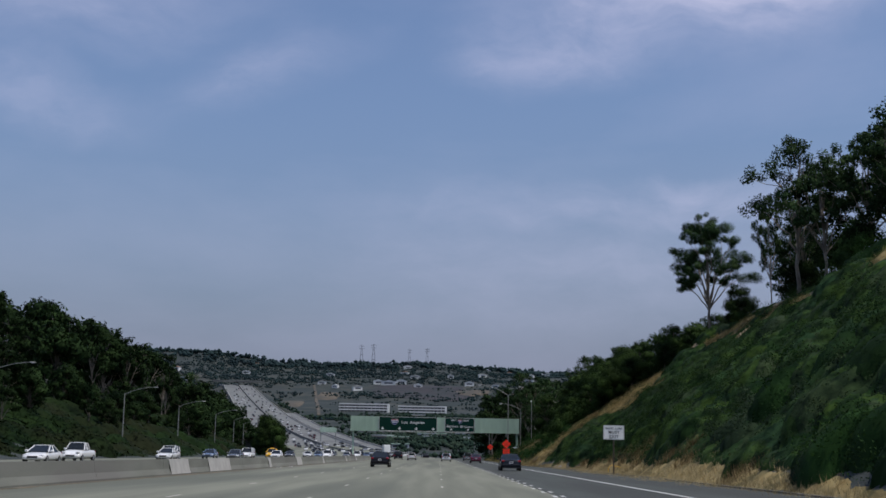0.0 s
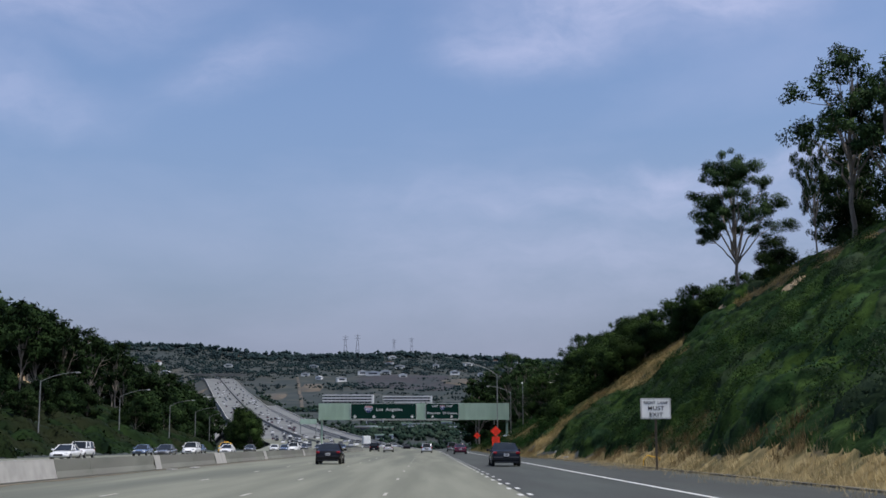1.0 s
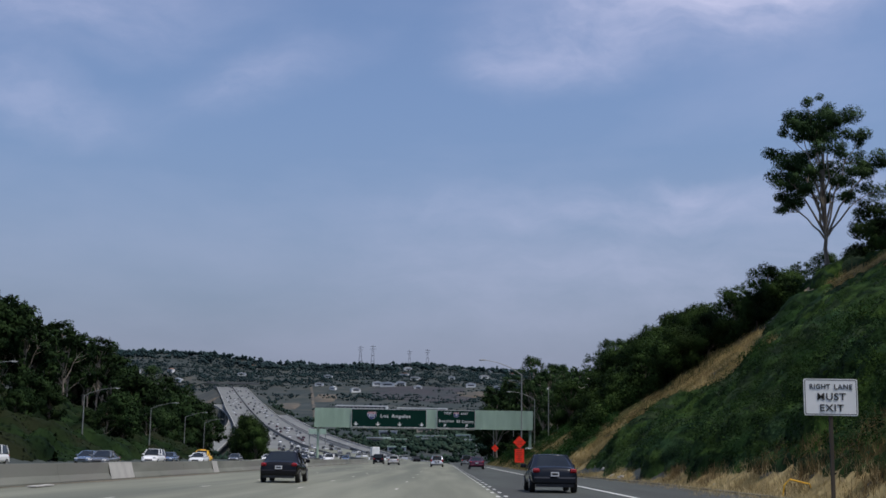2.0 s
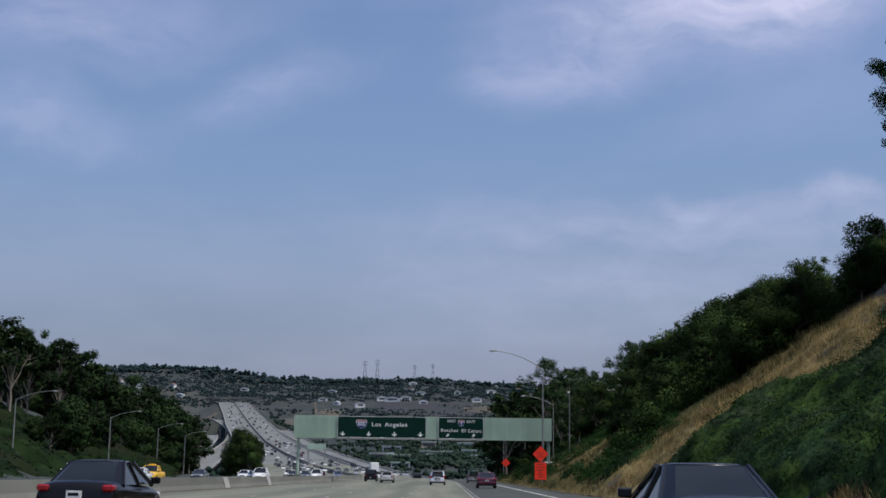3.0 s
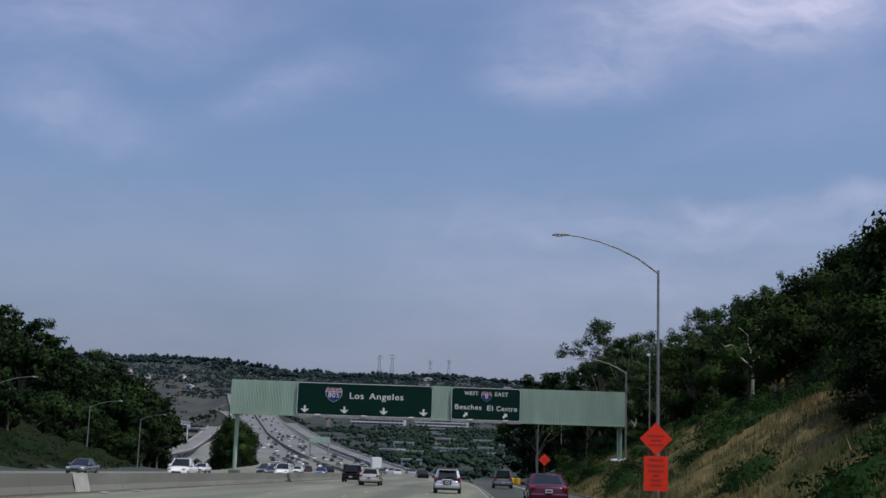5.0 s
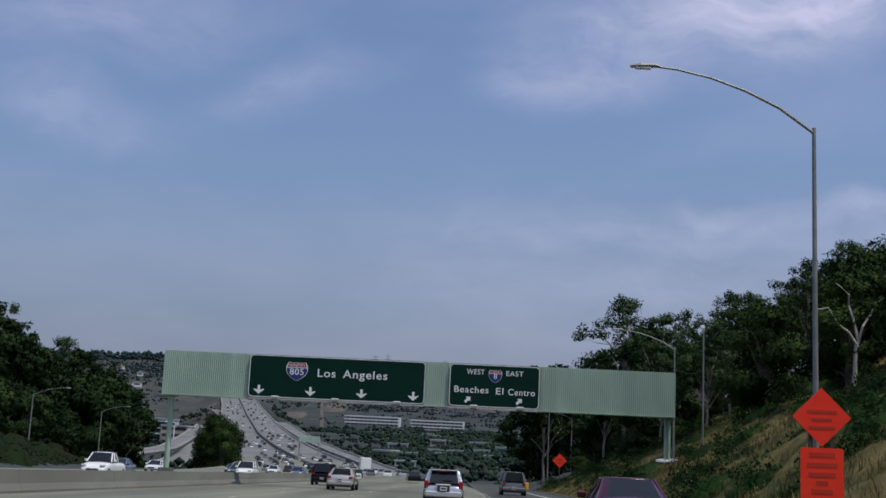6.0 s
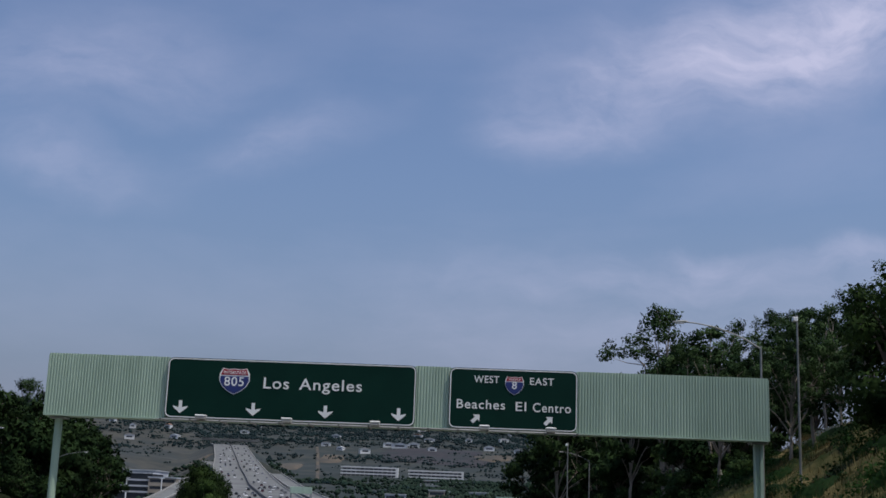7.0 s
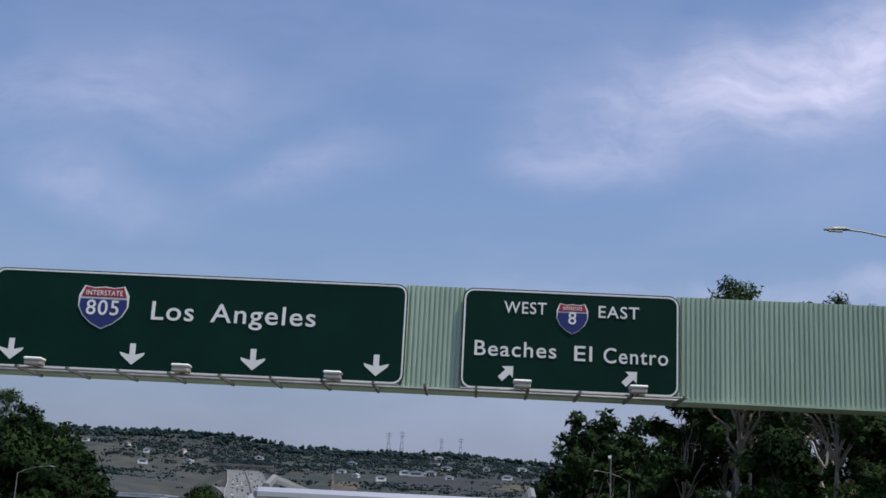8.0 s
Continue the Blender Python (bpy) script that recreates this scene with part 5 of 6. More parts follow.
# grove on the right-hand crest
for src, x, y, zt, a in ((E1, 45.2, 151, 41, 0), (E2, 50, 138, 39.3, 60), (E1, 52, 128, 41, 130), (E3, 49, 160, 33, 200), (E2, 56, 146, 44, 270), (E1, 58, 116, 40, 20), (E3, 52, 110, 40, 90), (E2, 48.5, 122, 38, 10),
                         (E1, 56, 98, 42, 50), (E3, 50, 168, 32, 45), (E2, 46, 142, 37, 300), (E3, 54, 134, 39, 110), (D3, 47, 134, 27, 0), (D1, 49, 146, 28, 40), (D2, 51, 118, 28, 70), (D3, 47.5, 156, 25.5, 200),
                         (D2, 42.5, 171, 24, 30), (D3, 44, 180, 21.1, 0), (D2, 43, 187, 21.6, 50), (D1, 41.5, 196, 21.1, 10), (D3, 41.5, 165, 21.5, 60)):
    plant_to(src, x, y, zt, a)
plant_to(E2, 44.3, 160, 36, 33, 0.45)
# dense roadside trees beyond the dry swathe, and taller ones behind them
for src, x, y, zt, a in ((D3, 25.2, 177.5, 12.4, 0), (D1, 28, 181, 14.5, 90), (D3, 24, 186, 12, 200), (D2, 29.5, 190, 15.8, 20), (D1, 26.5, 197, 14, 75), (D2, 31, 201, 16.5, 140), (D3, 23.5, 204, 12.5, 30), (D2, 28, 209, 15.5, 0),
                         (D1, 33, 214, 17.7, 50), (D2, 26.5, 219, 13.2, 200), (D1, 30, 225, 15.2, 120), (D2, 34.5, 230, 18.2, 310), (D3, 24.5, 231, 10.7, 15), (D2, 28.5, 238, 14.7, 70), (D1, 33, 244, 17.2, 190), (D2, 26, 248, 12.2, 33),
                         (D2, 37, 222, 20, 0), (D1, 38, 206, 20, 150), (E3, 41, 215, 21.7, 80), (D2, 40, 194, 20.3, 15), (D1, 36, 186, 16.1, 15), (E3, 44, 200, 22.3, 99), (D2, 43, 188, 19.1, 260), (E2, 37, 258, 19.2, 15),
                         (D1, 31, 258, 15.7, 100), (E3, 40, 240, 21.6, 45), (D3, 33, 177, 16, 80), (E2, 37.5, 230, 20.2, 40), (E3, 39.5, 222, 20.2, 140), (D2, 36.5, 236, 20.4, 200), (D3, 36.5, 178, 15.1, 10)):
    plant_to(FINE.get(src, src) if y < 204 and x < 34 else src, x, y, zt, a)
for src, x, y, zt, a in ((E3, 22.5, 274, 11.3, 0), (E2, 26, 281, 14, 50), (E3, 29.5, 268, 16, 120), (E2, 21, 288, 11.3, 200), (E1, 31, 262, 16.5, 15), (E3, 33, 274, 17.2, 250), (D2, 35, 266, 18, 30), (D1, 30, 255, 13.7, 80), (E2, 36, 252, 19.2, 10),
                         (W4, 20, 296, 6, 0), (W4, 24, 292, 7, 50), (E1, 20.7, 311, 18.6, 0), (E2, 29, 344, 18.9, 70), (W2, 22.5, 345, 15.5, 140), (E3, 34, 300, 17, 200), (E1, 43, 355, 26.2, 10), (E2, 38, 318, 19.5, 100), (W2, 33, 330, 17.5, 260), (E1, 43, 321, 23.2, 50),
                         (W2, 29, 356, 17, 300), (W2, 35, 366, 19, 30), (E2, 46, 306, 25, 210), (E3, 46, 286, 24, 170), (W3, 28, 325, 9, 10), (W4, 33, 350, 12, 100), (W3, 38, 340, 15, 220), (E2, 41, 296, 21, 77),
                         (W4, 22, 352, 7, 80), (W4, 25, 372, 8, 310), (W3, 30, 390, 10, 20), (W4, 22, 405, 7, 20), (W4, 36, 380, 12, 20), (W2, 24, 392, 12, 10), (D1, 40, 285, 17, 44), (D3, 38, 272, 15, 144),
                         (W2, 20, 418, 10, 120), (W3, 26, 425, 8, 200), (W3, 45, 345, 18, 300), (W4, 18, 440, 5, 20), (W2, 29, 308, 13.5, 20), (D1, 34, 284, 12.5, 20), (E2, 47, 330, 25, 20)):
    plant_to(src, x, y, zt, a)
# taller trees beyond the gantry, where the exit lane bends away
for src, x, y, zt, a in ((W1, 20, 420, 18.4, 40), (W2, 24.5, 412, 18.5, 100), (W2, 28, 428, 18, 10), (W2, 17.5, 432, 15.5, 250), (W2, 32, 405, 17, 60), (W3, 23, 420, 9, 0), (W3, 18, 418, 6, 70)):
    plant_to(src, x, y, zt, a)
for src, x, y, zt, a in ((E1, 46.4, 357, 26.5, 10), (D2, 33.9, 225, 19, 40), (D2, 34.5, 179, 19.0, 80), (E2, 28.7, 351, 20.5, 200), (D1, 24.5, 195, 13.2, 15), (D2, 29.5, 195, 15.4, 260), (D3, 28.5, 183, 14.5, 150),
                         (D3, 28.1, 177, 14, 20), (W2, 16.5, 378, 15.5, 75), (E2, 24.2, 306, 16.6, 20), (E3, 27.7, 315, 17, 310), (D2, 22.6, 255, 11, 95)):
    plant_to(FINE.get(src, src) if y < 204 and x < 34 else src, x, y, zt, a)
# low dense growth along the upper edge of the dry swathe
for src, x, y, h, a in ((D3, 18.6, 187, 3.4, 0), (D1, 20.2, 183.5, 4.6, 60), (D3, 21.5, 190, 4.8, 120), (D2, 22.6, 181, 5.2, 200), (D1, 24.6, 178, 5.6, 10),
                        (D1, 17.6, 193, 3.6, 30), (D3, 19.8, 197, 4.6, 95)):
    plant_to(src, x, y, land(x, y) + h, a, 1.15)
# undergrowth beyond the gantry
rng = random.Random(5)
for k in range(26):
    y = rng.uniform(276, 372)
    x = rng.uniform(17.5, 40)
    plant_to(rng.choice((D3, W4)), x, y, land(x, y) + rng.uniform(1.6, 3.6), rng.uniform(0, 360), rng.uniform(0.9, 1.4))
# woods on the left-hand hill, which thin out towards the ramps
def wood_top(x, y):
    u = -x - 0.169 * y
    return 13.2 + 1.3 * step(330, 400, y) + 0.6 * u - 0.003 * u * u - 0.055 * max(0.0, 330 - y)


CLEARED = ((-93.5, 313.5), (-78.5, 294), (-92.5, 434), (-84, 330))


def cleared(x, y):
    """Open ground below each bare patch of the hillside."""
    return any(abs(x - cx + 0.31 * (y - cy)) < 4.5 and -30 < y - cy < 5 for cx, cy in CLEARED)


rng = random.Random(12)
for k in range(118):
    y = rng.uniform(150, 475)
    x = rng.uniform(-138, -66)
    x = min(x, -0.169 * y - rng.uniform(4, 14))
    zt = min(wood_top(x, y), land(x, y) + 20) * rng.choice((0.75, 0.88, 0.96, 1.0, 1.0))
    src = rng.choice((W1, W2, W1, W2, W3, W4))
    if cleared(x, y):
        continue
    plant_to(src, x, y, max(zt, land(x, y) + 5), rng.uniform(0, 360), rng.uniform(0.85, 1.1))
for k in range(66):
    y = 88 + k * 5.7 + rng.uniform(-4, 4)
    x = min(-51 - rng.uniform(0, 15), -0.169 * y - rng.uniform(3, 10))
    if cleared(x, y):
        continue
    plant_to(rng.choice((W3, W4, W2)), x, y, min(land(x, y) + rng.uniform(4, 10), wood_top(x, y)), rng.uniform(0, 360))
# the tall row that ends the woods
for src, x, y, zt, a in ((W1, -110, 435, 31.6, 10), (E2, -113, 465, 32.3, 80), (W1, -101.5, 453, 26.2, 150), (E1, -99.5, 477, 25.2, 210), (W1, -94, 481, 20.6, 300), (W2, -89, 490, 17.2, 45), (W2, -84, 482, 14.4, 0), (W2, -76, 459, 11.6, 90),
                         (W1, -118, 455, 34.2, 120), (W2, -106, 446, 30.0, 200), (W1, -93, 468, 21.6, 10), (E1, -122, 440, 36.2, 33), (E2, -128, 460, 38, 70), (W2, -88, 475, 18.4, 140), (W3, -81, 470, 13.4, 250), (W3, -77, 447, 8, 0),
                         (W4, -82, 474, 7, 90), (W3, -90, 478, 11, 10), (W1, -97, 460, 20, 60), (W3, -103, 470, 16, 20), (W2, -86.5, 462, 15.5, 310)):
    plant_to(src, x, y, zt, a)
# clump between the carriageway and the ramps
for x, y, zt, a, src in ((-81, 600, 6, 0, D2), (-86, 612, 11, 80, D1), (-90, 630, 9, 190, D2), (-91, 640, 13.2, 260, D2), (-82, 612, 7, 30, D1), (-95, 650, 12, 20, D2), (-91, 622, 5, 60, D1), (-90, 660, 10, 60, D1)):
    plant_to(src, x, y, zt, a, 0.72)


def snag(x, y, limbs, seed):
    r = np.random.RandomState(seed)
    z = land(x, y)
    t = empty("dead_tree", pose(x, y, z), "bare dead tree with bleached pale limbs", "tree")
    bm = bmesh.new()
    tube(bm, limb_points((0, 0, -0.4), (0.3, -0.2, 3.2), r, 0.3), [0.16, 0.14, 0.12, 0.1, 0.08], 7)
    part("trunk", bm, M_BLEACH, t)
    for dx_, dz_, f in limbs:
        part("limb", tube(bmesh.new(), limb_points((0.3 * f, -0.2 * f, 3.2 * f), (dx_, -0.8, 3.2 * f + dz_), r, 0.5, 5), [0.08, 0.07, 0.06, 0.05, 0.035, 0.015], 6), M_BLEACH, t)


snag(25.6, 246, ((-2.6, 2.4, 0.9), (1.9, 2.8, 1.0), (-1.2, 3.4, 1.0)), 5)
snag(24.0, 232, ((-1.6, 2.2, 0.8), (1.2, 2.5, 1.0)), 8)
snag(23.6, 300, ((-2.0, 2.6, 0.9), (1.4, 3.1, 1.0)), 11)


# ---- slope cover: shrubs, vines and dry grass ----
def scatter(n, x0, x1, y0, y1, keep, seed):
    r = np.random.RandomState(seed)
    x, y = r.uniform(x0, x1, n), r.uniform(y0, y1, n)
    k = keep(x, y, r)
    x, y = x[k], y[k]
    return np.stack([x, y, land_z(x, y)], axis=1)


def dry_band(x, y):
    """The bare grassy swathe that climbs the slope, and the strip along the toe."""
    up = x - shoulder(y) - 0.4
    far_edge = np.interp(up, [0, 3, 6, 9, 12, 16, 20], [166, 170, 176, 175, 175.5, 177, 177])
    near_edge = np.interp(up, [0, 2, 5, 8, 10, 11.5, 15, 17.5, 20], [160.5, 160, 160, 158, 159, 150, 149, 158, 168])
    inside = np.minimum(far_edge - y, y - near_edge) + 1.6 * waves(x, y, 4) + 0.7 * waves(y, x, 1.7)
    swathe = 1.1 * np.clip(inside / 2.4 + 0.4, 0, 1) * step(1.0, 2.2, up + 0.5 * waves(y, x, 3)) * (1 - step(18.5, 21, up + 1.5 * waves(x, y, 4)))
    lower = 0.75 * step(177, 187, y) * (1 - step(7 + 5 * step(195, 215, y), 15 + 5 * step(195, 215, y), up - 12 * step(235, 265, y) + 3 * waves(x, y, 6))) * (waves(x, y, 5) > -0.35 + 0.45 * step(225, 250, y))
    swathe2 = np.exp(-(((y - (290 - up * 1.1)) + 4 * waves(x, y, 6)) / 13) ** 2) * 0.8
    toe = np.exp(-(up / (1.15 + 0.4 * step(50, 60, y) * (1 - step(105, 125, y)) + 0.45 * waves(x * 0, y, 7))) ** 2)
    crest = np.exp(-((up - 26.5 + 1.5 * waves(y, x, 6)) / 2.6) ** 2) * (y < 168) * (waves(y * 0, y, 9) > -0.1) * 0.9
    return np.maximum.reduce([swathe, swathe2, toe, crest, lower])


def stuff(name, quads, mat, label, category):
    return tagged(new(name, faces_mesh(name, quads, mat)), label, category, kind="stuff")


def blanket(name, x0, x1, y0, y1, cell, centres, radii, heights, floor, mat, leaves, leaf, seed, label, category, lean=0.0):
    """A leafy blanket over the ground: mounds joined into one lumpy skin, sunk below the ground where nothing grows, and fringed with leaf sprays.
    floor(x, y) is the height of the cover between the mounds, below zero where the ground is bare."""
    r = np.random.RandomState(seed)
    xs, ys = np.arange(x0, x1, cell), np.arange(y0, y1, cell)
    X, Y = np.meshgrid(xs, ys)
    X = X + r.uniform(-0.3, 0.3, X.shape) * cell; Y = Y + r.uniform(-0.3, 0.3, Y.shape) * cell
    H = floor(X, Y)
    for (cx, cy), rad, hh in zip(centres, radii, heights):
        i0, i1 = np.searchsorted(xs, (cx - rad - cell, cx + rad + cell)); j0, j1 = np.searchsorted(ys, (cy - rad - cell, cy + rad + cell))
        if i1 <= i0 or j1 <= j0:
            continue
        d2 = ((X[j0:j1, i0:i1] - cx) ** 2 + ((Y[j0:j1, i0:i1] - cy) * 0.85) ** 2) / rad ** 2
        H[j0:j1, i0:i1] = np.maximum(H[j0:j1, i0:i1], np.where(d2 < 1, hh * np.sqrt(np.maximum(0, 1 - d2)) , -9))
    H = H + np.where(H > 0.05, r.uniform(-0.09, 0.13, H.shape), 0)
    Z = land_z(X, Y) + H
    ny_, nx_ = X.shape
    live = H > -0.05
    I, J = np.meshgrid(np.arange(nx_ - 1), np.arange(ny_ - 1))
    ok = (live[:-1, :-1] | live[1:, :-1] | live[:-1, 1:] | live[1:, 1:])[J, I].ravel()
    k = (J * nx_ + I).ravel()[ok]
    V = np.stack([X - lean * np.maximum(H, 0), Y, Z], axis=-1).reshape(-1, 3)
    q = np.stack([k, k + 1, k + nx_ + 1, k + nx_], axis=1)
    used_v, inv = np.unique(q, return_inverse=True)
    base_v = V[used_v]
    faces = inv.reshape(-1, 4)
    # leaf sprays on the skin, facing as it faces
    a_, b_, c_, d_ = (base_v[faces[:, m]] for m in range(4))
    nrm = np.cross(b_ - a_, d_ - a_); area = np.linalg.norm(nrm, axis=1); nrm = nrm / (area[:, None] + 1e-9)
    hq = H.reshape(-1)[k]
    w = area * (hq > 0.02) * (1 + 2.5 * (a_[:, 0] - shoulder(a_[:, 1]) < 19)) * (1 + 3.5 * (a_[:, 0] - shoulder(a_[:, 1]) < 14) * (a_[:, 1] > 105) * (a_[:, 1] < 168))
    pick = r.choice(len(faces), size=leaves, p=w / w.sum()) if leaves else np.zeros(0, dtype=int)
    u, v = r.random((leaves, 1)), r.random((leaves, 1))
    p = a_[pick] + (b_ - a_)[pick] * u + (d_ - a_)[pick] * v
    n = nrm[pick] + r.normal(size=(leaves, 3)) * 0.28; n /= np.linalg.norm(n, axis=1)[:, None]
    t1 = np.cross(n, r.normal(size=(leaves, 3))); t1 /= np.linalg.norm(t1, axis=1)[:, None] + 1e-9
    t2 = np.cross(n, t1)
    sz = leaf * (0.5 + r.random((leaves, 1)))
    p = p + nrm[pick] * r.uniform(-0.03, 0.16, (leaves, 1))
    vn = np.zeros_like(base_v)
    for m in range(4):
        np.add.at(vn, faces[:, m], nrm)
    vn = unit(vn)
    soft = unit((vn[faces[:, 0]] + vn[faces[:, 2]])[pick] + r.normal(size=(leaves, 3)) * 0.5)
    tri = np.stack([p - t1 * sz * 0.4, p + t1 * sz * 0.4, p + t2 * sz], axis=1).reshape(-1, 3)
    nb_ = len(base_v)
    me = bpy.data.meshes.new(name)
    co_ = np.concatenate([base_v, tri]).astype(np.float32)
    me.vertices.add(len(co_)); me.vertices.foreach_set("co", co_.ravel())
    li = np.concatenate([faces.ravel(), np.arange(nb_, nb_ + len(tri))]).astype(np.int32)
    me.loops.add(len(li)); me.loops.foreach_set("vertex_index", li)
    nf = len(faces)
    starts = np.concatenate([np.arange(nf) * 4, nf * 4 + np.arange(leaves) * 3]).astype(np.int32)
    me.polygons.add(len(starts)); me.polygons.foreach_set("loop_start", starts)
    me.materials.append(mat)
    me.update(calc_edges=True)
    me.normals_split_custom_set_from_vertices(np.concatenate([vn, np.repeat(soft, 3, axis=0)]).astype(np.float32))
    return tagged(new(name, me), label, category, kind="stuff")


def mound_set(n, x0, x1, y0, y1, seed, r0, r1, tall, keep):
    p = scatter(n, x0, x1, y0, y1, keep, seed)[:, :2]
    r = np.random.RandomState(seed + 1)
    rad = r0 + (r1 - r0) * r.random(len(p)) ** 1.8
    return p, rad, rad * r.uniform(tall * 0.7, tall * 1.2, len(p))


beyond = lambda x, y: (y > 172) & (y < 320) & (x - shoulder(y) < 15)
grows = lambda x, y, r: ~beyond(x, y) & (dry_band(x, y) < 0.15 + 0.3 * r.random(len(x))) & (x > shoulder(y) + 3.0) & ~((y > 166) & (y < 190) & (x < 38))
c_, r_, h_ = mound_set(2600, 11.5, 54, 22, 290, 4, 0.6, 2.5, 0.9, grows)
near_swathe = lambda c: np.where((c[:, 1] > 140) & (c[:, 1] < 162), np.where(c[:, 0] - shoulder(c[:, 1]) < 9, 0.62, 0.4), np.where((c[:, 1] > 126) & (c[:, 1] < 153) & (c[:, 0] - shoulder(c[:, 1]) > 5), 0.45, 1.0))
h_ = h_ * near_swathe(c_) * 0.62 * np.clip((c_[:, 0] - shoulder(c_[:, 1]) - 1.2) / 3.5, 0.3, 1)


def bushes(name, c, rad, share, mat, size, per, seed, label):
    """Separate rounded bushes, each a cluster of leafy lumps, wider than high."""
    r = np.random.RandomState(seed)
    k = r.random(len(c)) < share
    c, rad = c[k], rad[k] * np.where(near_swathe(c[k]) < 1, 0.7, 1.0)
    z = land_z(c[:, 0], c[:, 1])
    cen, rr = [], []
    for m in range(4):
        o = r.normal(size=(len(c), 3)) * np.array([0.42, 0.7, 0.16]) * rad[:, None]
        q = c + o[:, :2]
        cen.append(np.column_stack([q[:, 0] - 0.35 * rad, q[:, 1], land_z(q[:, 0], q[:, 1]) + rad * r.uniform(0.3, 0.62, len(c)) + o[:, 2]])); rr.append(rad * r.uniform(0.36, 0.66, len(c)))
    cen, rr = np.concatenate(cen), np.concatenate(rr)
    q, soft = leaf_sprays(r, cen, rr, (per * rr ** 2).astype(int) + 8, size, 0.85, tidy=0.8)
    return tagged(new(name, faces_mesh(name, q, mat, soft)), label, "shrubs", kind="stuff")


bushes("green_bushes", c_, r_, 0.42, M_IVY, 0.115, 130, 141, "rounded leafy green bushes on the cut slope")
blanket("shrubs", 11.5, 58, 22, 300, 0.42, c_, r_, h_, lambda x, y: np.where((dry_band(x, y) < 0.42) & (x > shoulder(y) + 2.1) & ~beyond(x, y) & ~((y > 167) & (y < 190) & (x < 37)), 0.16 + 0.16 * waves(x, y, 1.1), -0.5),
        M_IVY, 125000, 0.13, 5, "dense green shrubs and vines blanketing the cut slope", "shrubs", lean=0.55)
edge_ = np.random.RandomState(161)
edge_x = edge_.uniform(15.5, 38, 190)
edge_c = np.column_stack([edge_x, 178.0 + 1.0 * step(20, 32, edge_x) + edge_.uniform(0, 1, 190) ** 1.5 * 8])
edge_c = edge_c[~beyond(edge_c[:, 0], edge_c[:, 1]) | (edge_c[:, 0] > 17.5)]
bushes("tall_bushes", edge_c, edge_.uniform(1.0, 2.3, len(edge_c)), 1.0, M_DENSE, 0.2, 110, 162, "tall dark green bushes above the dry swathe")
c_, r_, _ = mound_set(480, 13.5, 28, 100, 164, 64, 0.5, 1.5, 0.9, lambda x, y, r: grows(x, y, r) & (x > shoulder(y) + 2.4))
bushes("leafy_bushes", c_, r_, 1.0, M_IVY, 0.085, 330, 145, "small rounded leafy bushes beside the dry swathe")
dark = lambda x, y, r: grows(x, y, r) & (waves(x, y, 5) + 0.6 * waves(x, y, 2.6) > 0.12)
c_, r_, h_ = mound_set(900, 12.5, 54, 22, 290, 44, 0.9, 2.3, 0.95, dark)
big_bushes = ((21.0, 73, 2.3), (23.5, 69, 2.2), (16.9, 50, 2.0), (18.4, 47, 2.3), (19.2, 112, 1.8), (20.6, 90, 1.7), (22, 60, 2.3), (21.5, 82, 2.0))
c_ = np.concatenate([c_, [b[:2] for b in big_bushes]]); r_ = np.concatenate([r_, [b[2] for b in big_bushes]]); h_ = np.concatenate([h_, [b[2] * 1.0 for b in big_bushes]])
h_ = h_ * near_swathe(c_) * 0.55
bushes("dark_bushes", c_, r_, 0.6, M_SHRUB, 0.12, 150, 142, "dark green rounded bushes on the cut slope")
blanket("dark_shrubs", 11.5, 58, 22, 300, 0.4, c_, r_, h_, lambda x, y: x * 0 - 0.6, M_SHRUB, 40000, 0.14, 45, "darker rounded bushes among the slope cover", "shrubs", lean=0.5)
c_, r_, h_ = mound_set(300, 14, 54, 22, 290, 54, 0.8, 2.0, 0.95, lambda x, y, r: grows(x, y, r) & (waves(x + 31, y, 6) > 0.2))
h_ = h_ * near_swathe(c_) * 0.55
bushes("sage_bushes", c_, r_, 0.6, M_SAGE, 0.12, 150, 143, "grey-green sage bushes on the cut slope")
blanket("pale_scrub", 11.5, 58, 22, 300, 0.4, c_, r_, h_, lambda x, y: x * 0 - 0.6, M_SAGE, 20000, 0.14, 55, "grey-green sage scrub patches on the slope", "shrubs", lean=0.5)
# mixed olive and straw grass under the trees, and the bushes standing in it
M_OLIVE = material("olive_grass", (0.050, 0.056, 0.022), (0.215, 0.170, 0.076), 0.9, scale=0.4, detail=3, c3=(0.028, 0.042, 0.014), scale3=0.22, bump=0.6, bump_scale=7, island=0.2, thin=0.1, spec=0.05, lo=0.38, hi=0.68)
blanket("olive_grass", 11.0, 32, 168, 322, 0.4, [], [], [], lambda x, y: np.where(((y > 170) & (y < 320)) & (x - shoulder(y) < 18) & (x > shoulder(y) + 0.6) & (dry_band(x, y) * (y < 176) < 0.4), 0.24 + 0.09 * waves(x, y, 1.2) + 0.1 * waves(x, y, 2.9), -0.5),
        M_OLIVE, 12000, 0.12, 66, "rough olive and straw grass below the trees", "grass", lean=0.2)
r = np.random.RandomState(91)
c_, r_, h_ = mound_set(620, 12.6, 29, 170, 318, 92, 0.4, 1.5, 0.85, lambda x, y, r: beyond(x, y) & (x > shoulder(y) + 1.8) & (waves(x, y, 6) > -0.35 + 1.0 * (1 - step(205, 235, y))))
k_ = np.column_stack([r.uniform(13.2, 21, 26), r.uniform(171, 187, 26)])
c_ = np.concatenate([c_, k_]); r_ = np.concatenate([r_, r.uniform(0.8, 1.5, 26)]); h_ = np.concatenate([h_, r.uniform(0.6, 1.2, 26)])
